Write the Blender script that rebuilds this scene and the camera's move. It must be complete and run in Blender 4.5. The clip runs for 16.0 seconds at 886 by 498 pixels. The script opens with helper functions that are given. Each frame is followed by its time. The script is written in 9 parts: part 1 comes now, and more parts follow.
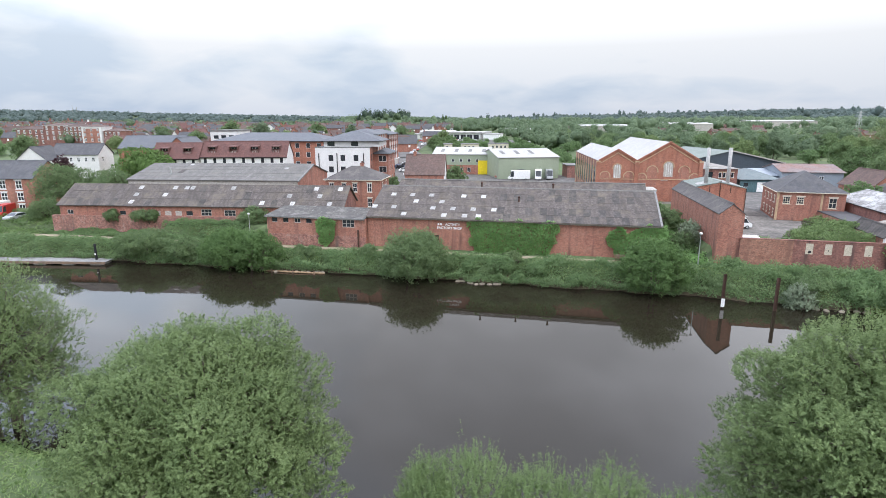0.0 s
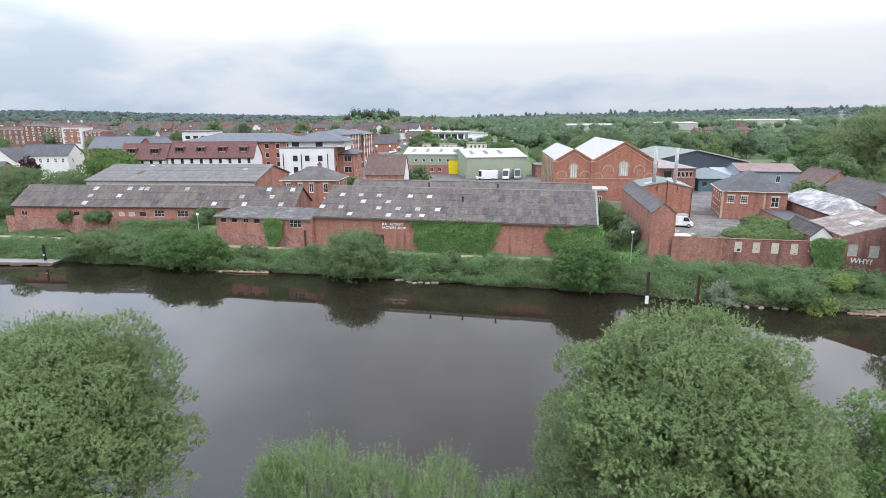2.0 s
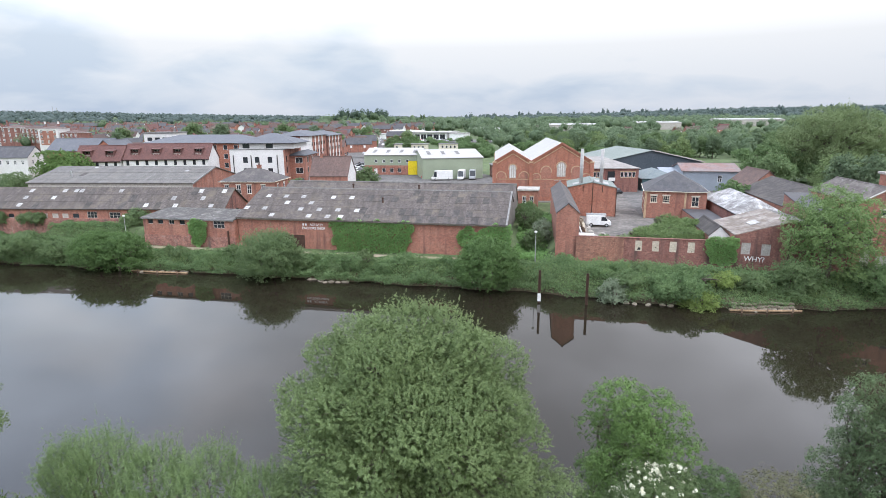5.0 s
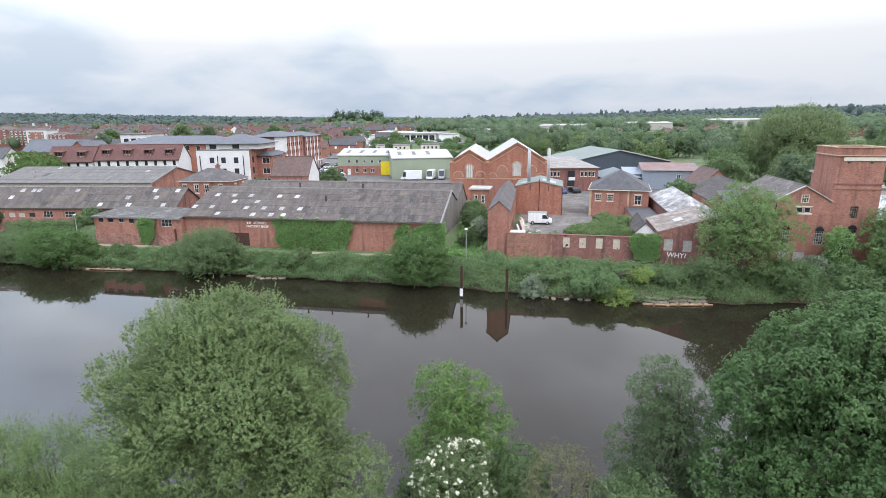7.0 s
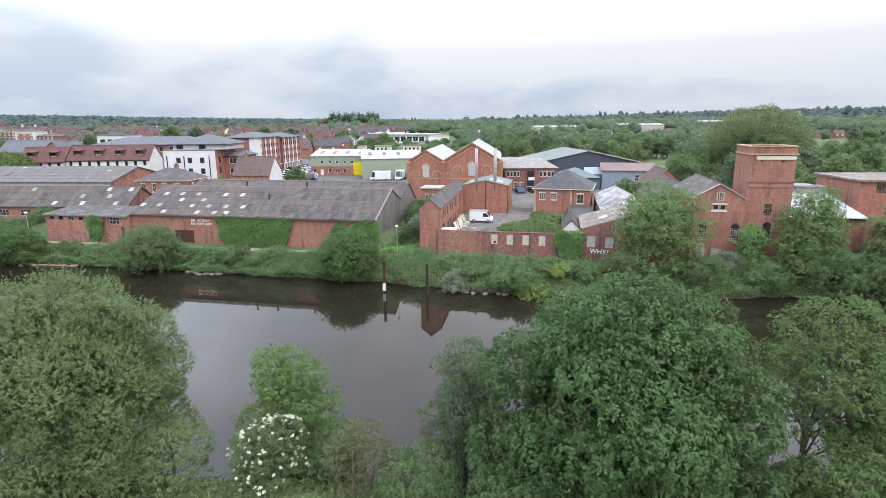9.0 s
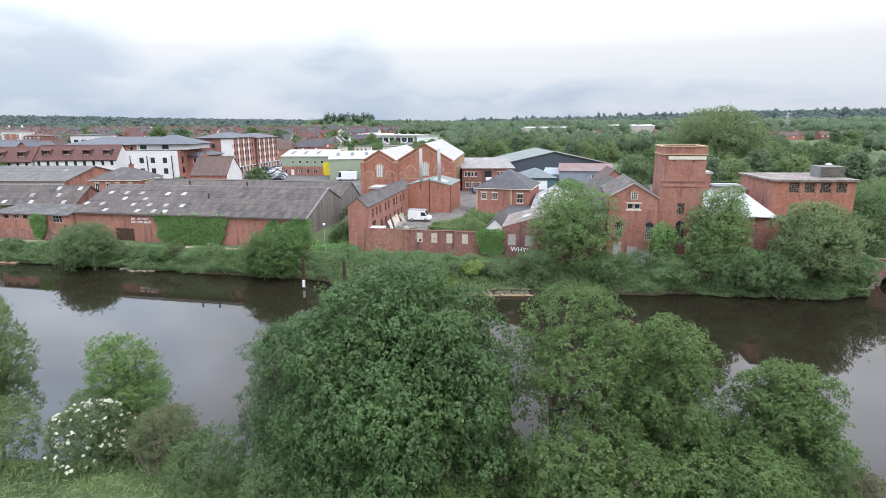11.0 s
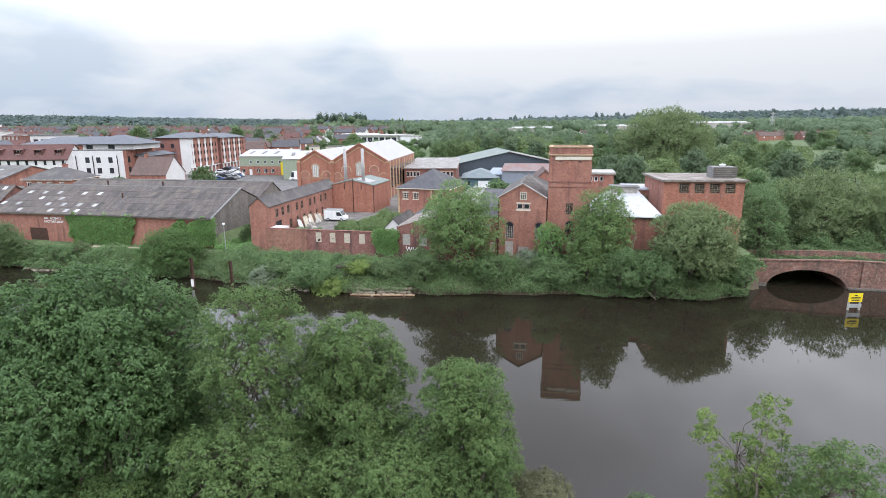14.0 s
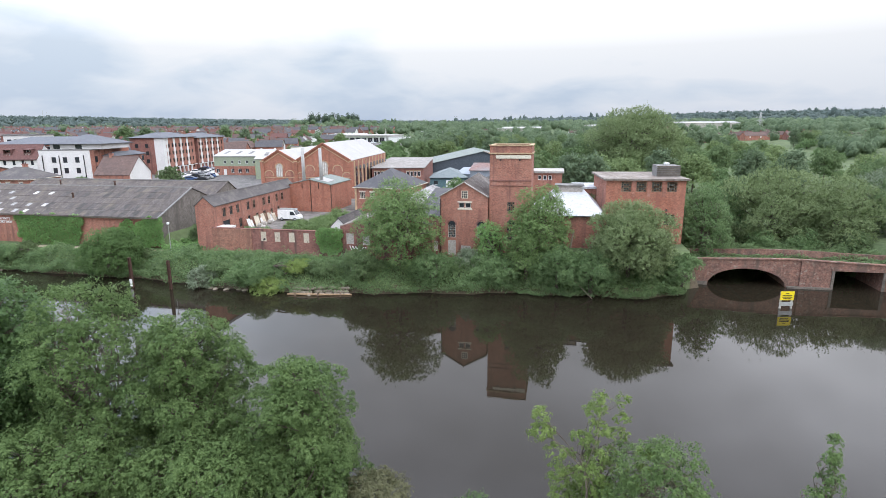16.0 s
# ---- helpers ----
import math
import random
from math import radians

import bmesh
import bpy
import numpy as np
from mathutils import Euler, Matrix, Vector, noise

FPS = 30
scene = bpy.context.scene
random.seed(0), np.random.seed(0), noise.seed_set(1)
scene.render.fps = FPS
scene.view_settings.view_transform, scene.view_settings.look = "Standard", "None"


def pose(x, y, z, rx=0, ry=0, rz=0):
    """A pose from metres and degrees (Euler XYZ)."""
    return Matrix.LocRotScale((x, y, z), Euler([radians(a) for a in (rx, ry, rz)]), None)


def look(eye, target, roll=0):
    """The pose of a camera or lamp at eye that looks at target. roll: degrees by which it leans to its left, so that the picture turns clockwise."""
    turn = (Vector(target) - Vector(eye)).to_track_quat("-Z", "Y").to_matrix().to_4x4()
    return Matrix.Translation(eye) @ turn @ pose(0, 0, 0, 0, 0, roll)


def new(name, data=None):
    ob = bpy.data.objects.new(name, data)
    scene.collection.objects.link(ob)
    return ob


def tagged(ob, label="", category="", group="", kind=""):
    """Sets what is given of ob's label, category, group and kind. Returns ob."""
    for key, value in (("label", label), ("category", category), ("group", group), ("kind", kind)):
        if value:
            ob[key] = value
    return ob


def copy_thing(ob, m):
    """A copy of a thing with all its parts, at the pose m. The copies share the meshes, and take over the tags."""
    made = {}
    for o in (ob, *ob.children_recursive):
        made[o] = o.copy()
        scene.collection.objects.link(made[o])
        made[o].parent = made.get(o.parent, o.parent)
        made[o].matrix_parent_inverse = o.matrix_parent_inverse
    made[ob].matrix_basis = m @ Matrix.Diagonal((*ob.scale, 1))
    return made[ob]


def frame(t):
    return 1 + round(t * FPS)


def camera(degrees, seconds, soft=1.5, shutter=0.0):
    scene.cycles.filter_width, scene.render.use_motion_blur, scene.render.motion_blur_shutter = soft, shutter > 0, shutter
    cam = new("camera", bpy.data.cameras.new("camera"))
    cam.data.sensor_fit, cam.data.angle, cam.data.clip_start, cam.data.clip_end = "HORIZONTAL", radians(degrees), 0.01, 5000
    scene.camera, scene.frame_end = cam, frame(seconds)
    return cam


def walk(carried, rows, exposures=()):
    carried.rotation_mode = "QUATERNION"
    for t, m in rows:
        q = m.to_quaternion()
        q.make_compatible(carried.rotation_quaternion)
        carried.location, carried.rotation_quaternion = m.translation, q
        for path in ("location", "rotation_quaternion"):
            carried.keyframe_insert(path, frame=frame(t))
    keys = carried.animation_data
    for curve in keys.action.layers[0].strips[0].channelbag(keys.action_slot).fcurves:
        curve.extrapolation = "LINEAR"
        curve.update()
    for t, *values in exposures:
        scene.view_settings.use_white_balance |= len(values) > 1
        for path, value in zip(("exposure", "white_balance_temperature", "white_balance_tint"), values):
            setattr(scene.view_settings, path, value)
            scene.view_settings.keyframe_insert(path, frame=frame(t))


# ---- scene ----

# ---- camera and its flight: t, x, y, z, yaw, pitch, roll ----
cam = camera(77.75, 16.0, soft=0.5)
PATH = [
    (0, 0.000, 0.000, 23.648, 0.000, -13.088, 0.110),
    (0.5, 2.044, -0.338, 23.697, -0.087, -13.104, 0.142),
    (1, 4.143, -0.697, 23.761, -0.210, -13.119, 0.159),
    (1.5, 6.310, -1.073, 23.840, -0.422, -13.140, 0.185),
    (2, 8.467, -1.449, 23.944, -0.593, -13.159, 0.212),
    (2.5, 10.600, -1.810, 24.073, -0.665, -13.164, 0.234),
    (3, 12.756, -2.148, 24.190, -0.760, -13.176, 0.255),
    (3.5, 14.906, -2.464, 24.293, -0.844, -13.184, 0.276),
    (4, 17.092, -2.794, 24.379, -0.932, -13.193, 0.284),
    (6.5, 29.855, -5.432, 24.218, -0.881, -13.131, 0.494),
    (7, 32.576, -6.110, 24.152, -0.829, -13.088, 0.495),
    (7.5, 35.325, -6.773, 24.072, -0.778, -13.045, 0.486),
    (8, 38.085, -7.420, 23.990, -0.716, -12.999, 0.480),
    (10.5, 53.022, -10.214, 23.514, -0.474, -12.798, 0.458),
    (11, 56.142, -10.608, 23.559, -0.421, -12.793, 0.424),
    (11.5, 59.254, -10.939, 23.619, -0.428, -12.793, 0.398),
    (12, 62.290, -11.181, 23.658, -0.382, -12.813, 0.396),
    (12.5, 65.221, -11.301, 23.663, -0.332, -12.838, 0.407),
    (13, 67.992, -11.300, 23.650, -0.279, -12.836, 0.400),
    (13.5, 70.584, -11.193, 23.609, -0.232, -12.816, 0.386),
    (14, 73.031, -11.065, 23.525, -0.204, -12.811, 0.390),
    (14.5, 75.316, -10.939, 23.436, -0.242, -12.798, 0.389),
    (15, 77.480, -10.874, 23.349, -0.323, -12.782, 0.388),
    (15.5, 79.554, -10.849, 23.262, -0.498, -12.776, 0.400),
    (16, 81.476, -10.841, 23.186, -0.480, -12.766, 0.421),
]
walk(cam, [(t, pose(x, y, z, 90 + pitch, roll, yaw)) for t, x, y, z, yaw, pitch, roll in PATH])

# ---- world, sun, exposure ----
scene.view_settings.exposure = 0.0
SUN_EL, SUN_AZ = 52.0, 150.0


def make_world():
    w = bpy.data.worlds.new("overcast_sky")
    w.use_nodes = True
    scene.world = w
    nt = w.node_tree
    nt.nodes.clear()
    N, L = nt.nodes.new, nt.links.new
    out, bg = N("ShaderNodeOutputWorld"), N("ShaderNodeBackground")
    sky = N("ShaderNodeTexSky")
    sky.sky_type, sky.sun_disc = "NISHITA", False
    sky.sun_elevation, sky.sun_rotation = radians(SUN_EL), radians(SUN_AZ)
    dim = N("ShaderNodeVectorMath")
    dim.operation, dim.inputs["Scale"].default_value = "SCALE", 0.10
    L(sky.outputs[0], dim.inputs[0])
    tc, sep = N("ShaderNodeTexCoord"), N("ShaderNodeSeparateXYZ")
    L(tc.outputs["Generated"], sep.inputs[0])
    # flatten the dome so that clouds draw out towards the horizon
    zz = N("ShaderNodeMath")
    zz.operation, zz.inputs[1].default_value = "ADD", 0.30
    L(sep.outputs["Z"], zz.inputs[0])
    zm = N("ShaderNodeMath")
    zm.operation, zm.inputs[1].default_value = "MAXIMUM", 0.2
    L(zz.outputs[0], zm.inputs[0])
    dv = N("ShaderNodeVectorMath")
    dv.operation = "DIVIDE"
    cb = N("ShaderNodeCombineXYZ")
    for k in "XYZ":
        L(zm.outputs[0], cb.inputs[k])
    L(tc.outputs["Generated"], dv.inputs[0])
    L(cb.outputs[0], dv.inputs[1])
    n1, n2 = N("ShaderNodeTexNoise"), N("ShaderNodeTexNoise")
    for n, s, d, r in ((n1, 1.1, 5, 0.45), (n2, 3.0, 6, 0.5)):
        n.inputs["Scale"].default_value, n.inputs["Detail"].default_value, n.inputs["Roughness"].default_value = s, d, r
        n.inputs["Distortion"].default_value = 0.35
    mp = N("ShaderNodeMapping")
    mp.inputs["Location"].default_value = CLOUD_SHIFT
    L(dv.outputs[0], mp.inputs["Vector"])
    L(mp.outputs[0], n1.inputs["Vector"])
    L(mp.outputs[0], n2.inputs["Vector"])
    mx = N("ShaderNodeMix")
    mx.data_type, mx.inputs["Factor"].default_value = "FLOAT", 0.36
    L(n1.outputs["Fac"], mx.inputs[2])
    L(n2.outputs["Fac"], mx.inputs[3])
    ramp = N("ShaderNodeValToRGB")
    e = ramp.color_ramp.elements
    e[0].position, e[0].color = 0.37, (0.685, 0.775, 0.90, 1)
    e[1].position, e[1].color = 0.55, (0.975, 0.99, 1.03, 1)
    m = ramp.color_ramp.elements.new(0.445)
    m.color = (0.825, 0.885, 0.97, 1)
    # the cloud is thinner towards the east
    ea = N("ShaderNodeMath")
    ea.operation, ea.inputs[1].default_value = "MULTIPLY_ADD", 0.13
    L(sep.outputs["X"], ea.inputs[0])
    L(mx.outputs[0], ea.inputs[2])
    ez = N("ShaderNodeMath")
    ez.operation, ez.inputs[1].default_value = "MULTIPLY_ADD", 0.42
    zc = N("ShaderNodeMath")
    zc.operation, zc.inputs[1].default_value = "MINIMUM", 0.16
    L(sep.outputs["Z"], zc.inputs[0])
    L(zc.outputs[0], ez.inputs[0])
    L(ea.outputs[0], ez.inputs[2])
    L(ez.outputs[0], ramp.inputs["Fac"])
    # a brighter dome overhead, as under a closed cloud deck
    up = N("ShaderNodeMapRange")
    up.inputs["From Min"].default_value, up.inputs["From Max"].default_value = 0.12, 0.40
    up.inputs["To Min"].default_value, up.inputs["To Max"].default_value = 1.0, 2.62
    L(sep.outputs["Z"], up.inputs["Value"])
    # thick and thin places in the deck overhead
    n3, blot, high, patch = N("ShaderNodeTexNoise"), N("ShaderNodeMapRange"), N("ShaderNodeMapRange"), N("ShaderNodeMix")
    n3.inputs["Scale"].default_value, n3.inputs["Detail"].default_value, n3.inputs["Roughness"].default_value = 1.15, 5, 0.5
    L(mp.outputs[0], n3.inputs["Vector"])
    blot.inputs["From Min"].default_value, blot.inputs["From Max"].default_value = 0.36, 0.64
    blot.inputs["To Min"].default_value, blot.inputs["To Max"].default_value = 1.34, 0.66
    L(n3.outputs["Fac"], blot.inputs["Value"])
    high.inputs["From Min"].default_value, high.inputs["From Max"].default_value = 0.16, 0.26
    L(sep.outputs["Z"], high.inputs["Value"])
    patch.data_type, patch.inputs[2].default_value = "FLOAT", 1.0
    L(high.outputs[0], patch.inputs["Factor"])
    L(blot.outputs[0], patch.inputs[3])
    zen, deck = N("ShaderNodeMapRange"), N("ShaderNodeMath")
    zen.inputs["From Min"].default_value, zen.inputs["From Max"].default_value = 0.55, 0.9
    zen.inputs["To Max"].default_value = 0.7
    L(sep.outputs["Z"], zen.inputs["Value"])
    deck.operation = "ADD"
    L(up.outputs[0], deck.inputs[0])
    L(zen.outputs[0], deck.inputs[1])
    thick = N("ShaderNodeMath")
    thick.operation = "MULTIPLY"
    L(deck.outputs[0], thick.inputs[0])
    L(patch.outputs[0], thick.inputs[1])
    br = N("ShaderNodeVectorMath")
    br.operation = "SCALE"
    L(ramp.outputs["Color"], br.inputs[0])
    we, wm = N("ShaderNodeMath"), N("ShaderNodeMath")
    we.operation, we.inputs[1].default_value, we.inputs[2].default_value = "MULTIPLY_ADD", -0.03, 1.0
    wm.operation = "MULTIPLY"
    L(sep.outputs["X"], we.inputs[0])
    L(we.outputs[0], wm.inputs[0])
    L(thick.outputs[0], wm.inputs[1])
    L(wm.outputs[0], br.inputs["Scale"])
    mix = N("ShaderNodeMix")
    mix.data_type, mix.inputs["Factor"].default_value = "RGBA", 0.90
    L(dim.outputs[0], mix.inputs[6])
    L(br.outputs[0], mix.inputs[7])
    # the cloud deck overhead is a little bluer than the horizon
    hi = N("ShaderNodeMapRange")
    hi.inputs["From Min"].default_value, hi.inputs["From Max"].default_value = 0.15, 0.6
    L(sep.outputs["Z"], hi.inputs["Value"])
    tint = N("ShaderNodeMix")
    tint.data_type, tint.blend_type = "RGBA", "MULTIPLY"
    tint.inputs[7].default_value = (0.945, 0.975, 1.095, 1)
    L(hi.outputs[0], tint.inputs["Factor"])
    L(mix.outputs[2], tint.inputs[6])
    # cool thin cloud low over the hills
    lo = N("ShaderNodeMapRange")
    lo.inputs["From Min"].default_value, lo.inputs["From Max"].default_value = 0.13, 0.0
    L(sep.outputs["Z"], lo.inputs["Value"])
    cool = N("ShaderNodeMix")
    cool.data_type, cool.blend_type = "RGBA", "MULTIPLY"
    cool.inputs[7].default_value = (0.72, 0.765, 0.85, 1)
    L(lo.outputs[0], cool.inputs["Factor"])
    L(tint.outputs[2], cool.inputs[6])
    L(cool.outputs[2], bg.inputs["Color"])
    bg.inputs["Strength"].default_value = SKY
    L(bg.outputs[0], out.inputs[0])


CLOUD_SHIFT = (5.3, 0.4, 0.0)
SKY = 1.0
make_world()
sun = new("sun", bpy.data.lights.new("sun", "SUN"))
sun.data.energy, sun.data.angle, sun.data.color = 1.15, radians(30), (1.0, 0.99, 0.97)
sun.matrix_world = look((0, 0, 0), (-math.sin(radians(SUN_AZ)) * math.cos(radians(SUN_EL)), -math.cos(radians(SUN_AZ)) * math.cos(radians(SUN_EL)), -math.sin(radians(SUN_EL))))

# ---- materials ----
def mat(name, c1, c2, rough=0.85, scale=1.0, fine=18.0, bump=0.25, c3=None, metal=0.0, spec=0.3, rand=0.0, brick=False, wave=0.0, stain=None, waxis="X", rich=0.55, streak=None):
    """A surface of two tones: c1 and c2 by broad noise, grain by fine noise, c3 as sparse patches, rand by object."""
    m = bpy.data.materials.new(name)
    m.use_nodes = True
    nt = m.node_tree
    N, L = nt.nodes.new, nt.links.new
    b = nt.nodes["Principled BSDF"]
    b.inputs["Roughness"].default_value, b.inputs["Metallic"].default_value = rough, metal
    b.inputs["Specular IOR Level"].default_value = spec
    tc = N("ShaderNodeTexCoord")
    vec = raw = tc.outputs["Object"]
    if rand:
        oi = N("ShaderNodeObjectInfo")
        sc = N("ShaderNodeMath")
        sc.operation, sc.inputs[1].default_value = "MULTIPLY", 173.0
        L(oi.outputs["Random"], sc.inputs[0])
        off = N("ShaderNodeVectorMath")
        L(raw, off.inputs[0])
        L(sc.outputs[0], off.inputs[1])
        vec = off.outputs[0]
    def noise_(s, d=5, r=0.6):
        n = N("ShaderNodeTexNoise")
        n.inputs["Scale"].default_value, n.inputs["Detail"].default_value, n.inputs["Roughness"].default_value = s, d, r
        L(vec, n.inputs["Vector"])
        return n.outputs["Fac"]
    def mixc(f, a, c, kind="MIX"):
        x = N("ShaderNodeMix")
        x.data_type, x.blend_type = "RGBA", kind
        for s, v in ((x.inputs["Factor"], f), (x.inputs[6], a), (x.inputs[7], c)):
            if isinstance(v, (int, float)):
                s.default_value = v
            elif isinstance(v, tuple):
                s.default_value = (*v, 1)
            else:
                L(v, s)
        return x.outputs[2]
    def step(v, lo, hi):
        r = N("ShaderNodeMapRange")
        r.inputs["From Min"].default_value, r.inputs["From Max"].default_value = lo, hi
        L(v, r.inputs["Value"])
        return r.outputs[0]
    grain = noise_(fine, 3)
    col = mixc(step(noise_(scale), 0.35, 0.65), c1, c2)
    if brick:
        mpn = N("ShaderNodeSeparateXYZ")
        L(vec, mpn.inputs[0])
        ad = N("ShaderNodeMath")
        ad.operation = "ADD"
        L(mpn.outputs["X"], ad.inputs[0])
        L(mpn.outputs["Y"], ad.inputs[1])
        cv = N("ShaderNodeCombineXYZ")
        L(ad.outputs[0], cv.inputs["X"])
        L(mpn.outputs["Z"], cv.inputs["Y"])
        bt = N("ShaderNodeTexBrick")
        bt.inputs["Scale"].default_value = 1.0
        bt.inputs["Brick Width"].default_value, bt.inputs["Row Height"].default_value = 0.235, 0.078
        bt.inputs["Mortar Size"].default_value = 0.006
        bt.inputs["Color1"].default_value, bt.inputs["Color2"].default_value = (0.70, 0.69, 0.70, 1), (1.30, 1.26, 1.24, 1)
        bt.inputs["Mortar"].default_value = (1.05, 1.5, 1.6, 1)
        L(cv.outputs[0], bt.inputs["Vector"])
        col = mixc(0.8, col, bt.outputs["Color"], "MULTIPLY")
    col = mixc(0.6, col, mixc(step(grain, 0.3, 0.7), (0.55, 0.55, 0.55), (1.4, 1.4, 1.4)), "MULTIPLY")
    col = mixc(rich, col, mixc(step(noise_(fine * 0.28, 7, 0.72), 0.36, 0.64), (0.52, 0.52, 0.53), (1.42, 1.40, 1.38)), "MULTIPLY")
    if c3:
        col = mixc(step(noise_(scale * 2.7, 8, 0.7), 0.56, 0.66), col, c3)
    if stain:
        # streaks that run down the surface
        mp = N("ShaderNodeMapping")
        mp.inputs["Scale"].default_value = (1.0, 1.0, 0.12)
        L(vec, mp.inputs["Vector"])
        ns = N("ShaderNodeTexNoise")
        ns.inputs["Scale"].default_value, ns.inputs["Detail"].default_value = 1.1, 6
        L(mp.outputs[0], ns.inputs["Vector"])
        col = mixc(step(ns.outputs["Fac"], 0.52, 0.72), col, stain)
    if streak:
        # moss and soot drawn out down the roof slope, continuous from sheet to sheet
        gp, sm_ = N("ShaderNodeNewGeometry"), N("ShaderNodeMapping")
        sm_.inputs["Rotation"].default_value = (0, 0, radians(12.4))
        sm_.inputs["Scale"].default_value = (1.0, 0.16, 0.2)
        L(gp.outputs["Position"], sm_.inputs["Vector"])
        s1, s2 = N("ShaderNodeTexNoise"), N("ShaderNodeTexNoise")
        s1.inputs["Scale"].default_value, s1.inputs["Detail"].default_value, s1.inputs["Roughness"].default_value = 0.9, 8, 0.72
        s2.inputs["Scale"].default_value, s2.inputs["Detail"].default_value, s2.inputs["Roughness"].default_value = 0.35, 9, 0.75
        L(sm_.outputs[0], s1.inputs["Vector"])
        L(gp.outputs["Position"], s2.inputs["Vector"])
        col = mixc(step(s1.outputs["Fac"], 0.42, 0.66), col, streak[0])
        col = mixc(step(s2.outputs["Fac"], 0.50, 0.68), col, streak[1])
    if rand:
        hs = N("ShaderNodeHueSaturation")
        mr = N("ShaderNodeMapRange")
        mr.inputs["To Min"].default_value, mr.inputs["To Max"].default_value = 1 - rand, 1 + rand
        L(oi.outputs["Random"], mr.inputs["Value"])
        L(mr.outputs[0], hs.inputs["Value"])
        L(col, hs.inputs["Color"])
        col = hs.outputs["Color"]
    L(col, b.inputs["Base Color"])
    h = grain
    if wave:
        wt = N("ShaderNodeTexWave")
        wt.wave_type, wt.bands_direction = "BANDS", waxis
        wt.inputs["Scale"].default_value = 0.314 / wave
        L(raw, wt.inputs["Vector"])
        h = wt.outputs["Fac"]
    bp = N("ShaderNodeBump")
    bp.inputs["Strength"].default_value, bp.inputs["Distance"].default_value = bump, 0.03
    L(h, bp.inputs["Height"])
    L(bp.outputs[0], b.inputs["Normal"])
    return m


def leafmat(name, c1, c2, trans=0.35, rough=0.6, spec=0.12):
    """Leaves that differ one by one and by broad patches, and let some light through."""
    m = bpy.data.materials.new(name)
    m.use_nodes = True
    nt = m.node_tree
    N, L = nt.nodes.new, nt.links.new
    b = nt.nodes["Principled BSDF"]
    b.inputs["Roughness"].default_value, b.inputs["Specular IOR Level"].default_value = rough, spec
    g, tc, n = N("ShaderNodeNewGeometry"), N("ShaderNodeTexCoord"), N("ShaderNodeTexNoise")
    n.inputs["Scale"].default_value, n.inputs["Detail"].default_value = 0.55, 4
    L(tc.outputs["Object"], n.inputs["Vector"])
    ad = N("ShaderNodeMath")
    ad.operation = "MULTIPLY_ADD"
    ad.inputs[1].default_value = 0.55
    L(g.outputs["Random Per Island"], ad.inputs[0])
    sb = N("ShaderNodeMapRange")
    sb.inputs["From Min"].default_value, sb.inputs["From Max"].default_value = 0.3, 0.7
    sb.inputs["To Max"].default_value = 0.45
    L(n.outputs["Fac"], sb.inputs["Value"])
    L(sb.outputs[0], ad.inputs[2])
    mx = N("ShaderNodeMix")
    mx.data_type = "RGBA"
    mx.inputs[6].default_value, mx.inputs[7].default_value = (*c1, 1), (*c2, 1)
    L(ad.outputs[0], mx.inputs["Factor"])
    L(mx.outputs[2], b.inputs["Base Color"])
    nb, bp = N("ShaderNodeTexNoise"), N("ShaderNodeBump")
    nb.inputs["Scale"].default_value, nb.inputs["Detail"].default_value, nb.inputs["Roughness"].default_value = 1.1, 5, 0.65
    L(tc.outputs["Object"], nb.inputs["Vector"])
    bp.inputs["Strength"].default_value, bp.inputs["Distance"].default_value = 0.45, 0.6
    L(nb.outputs["Fac"], bp.inputs["Height"])
    L(bp.outputs[0], b.inputs["Normal"])
    t, ms, out = N("ShaderNodeBsdfTranslucent"), N("ShaderNodeMixShader"), nt.nodes["Material Output"]
    L(mx.outputs[2], t.inputs["Color"])
    ms.inputs[0].default_value = trans
    L(b.outputs[0], ms.inputs[1])
    L(t.outputs[0], ms.inputs[2])
    L(ms.outputs[0], out.inputs["Surface"])
    return m


def plainmat(name, c, rough=0.6, metal=0.0, **kw):
    return mat(name, c, tuple(v * 0.86 for v in c), rough, 2.0, 30.0, 0.08, metal=metal, rich=0.15, **kw)


def glassmat():
    m = bpy.data.materials.new("window_glass")
    m.use_nodes = True
    b = m.node_tree.nodes["Principled BSDF"]
    b.inputs["Base Color"].default_value = (0.03, 0.035, 0.04, 1)
    b.inputs["Roughness"].default_value = 0.08
    return m


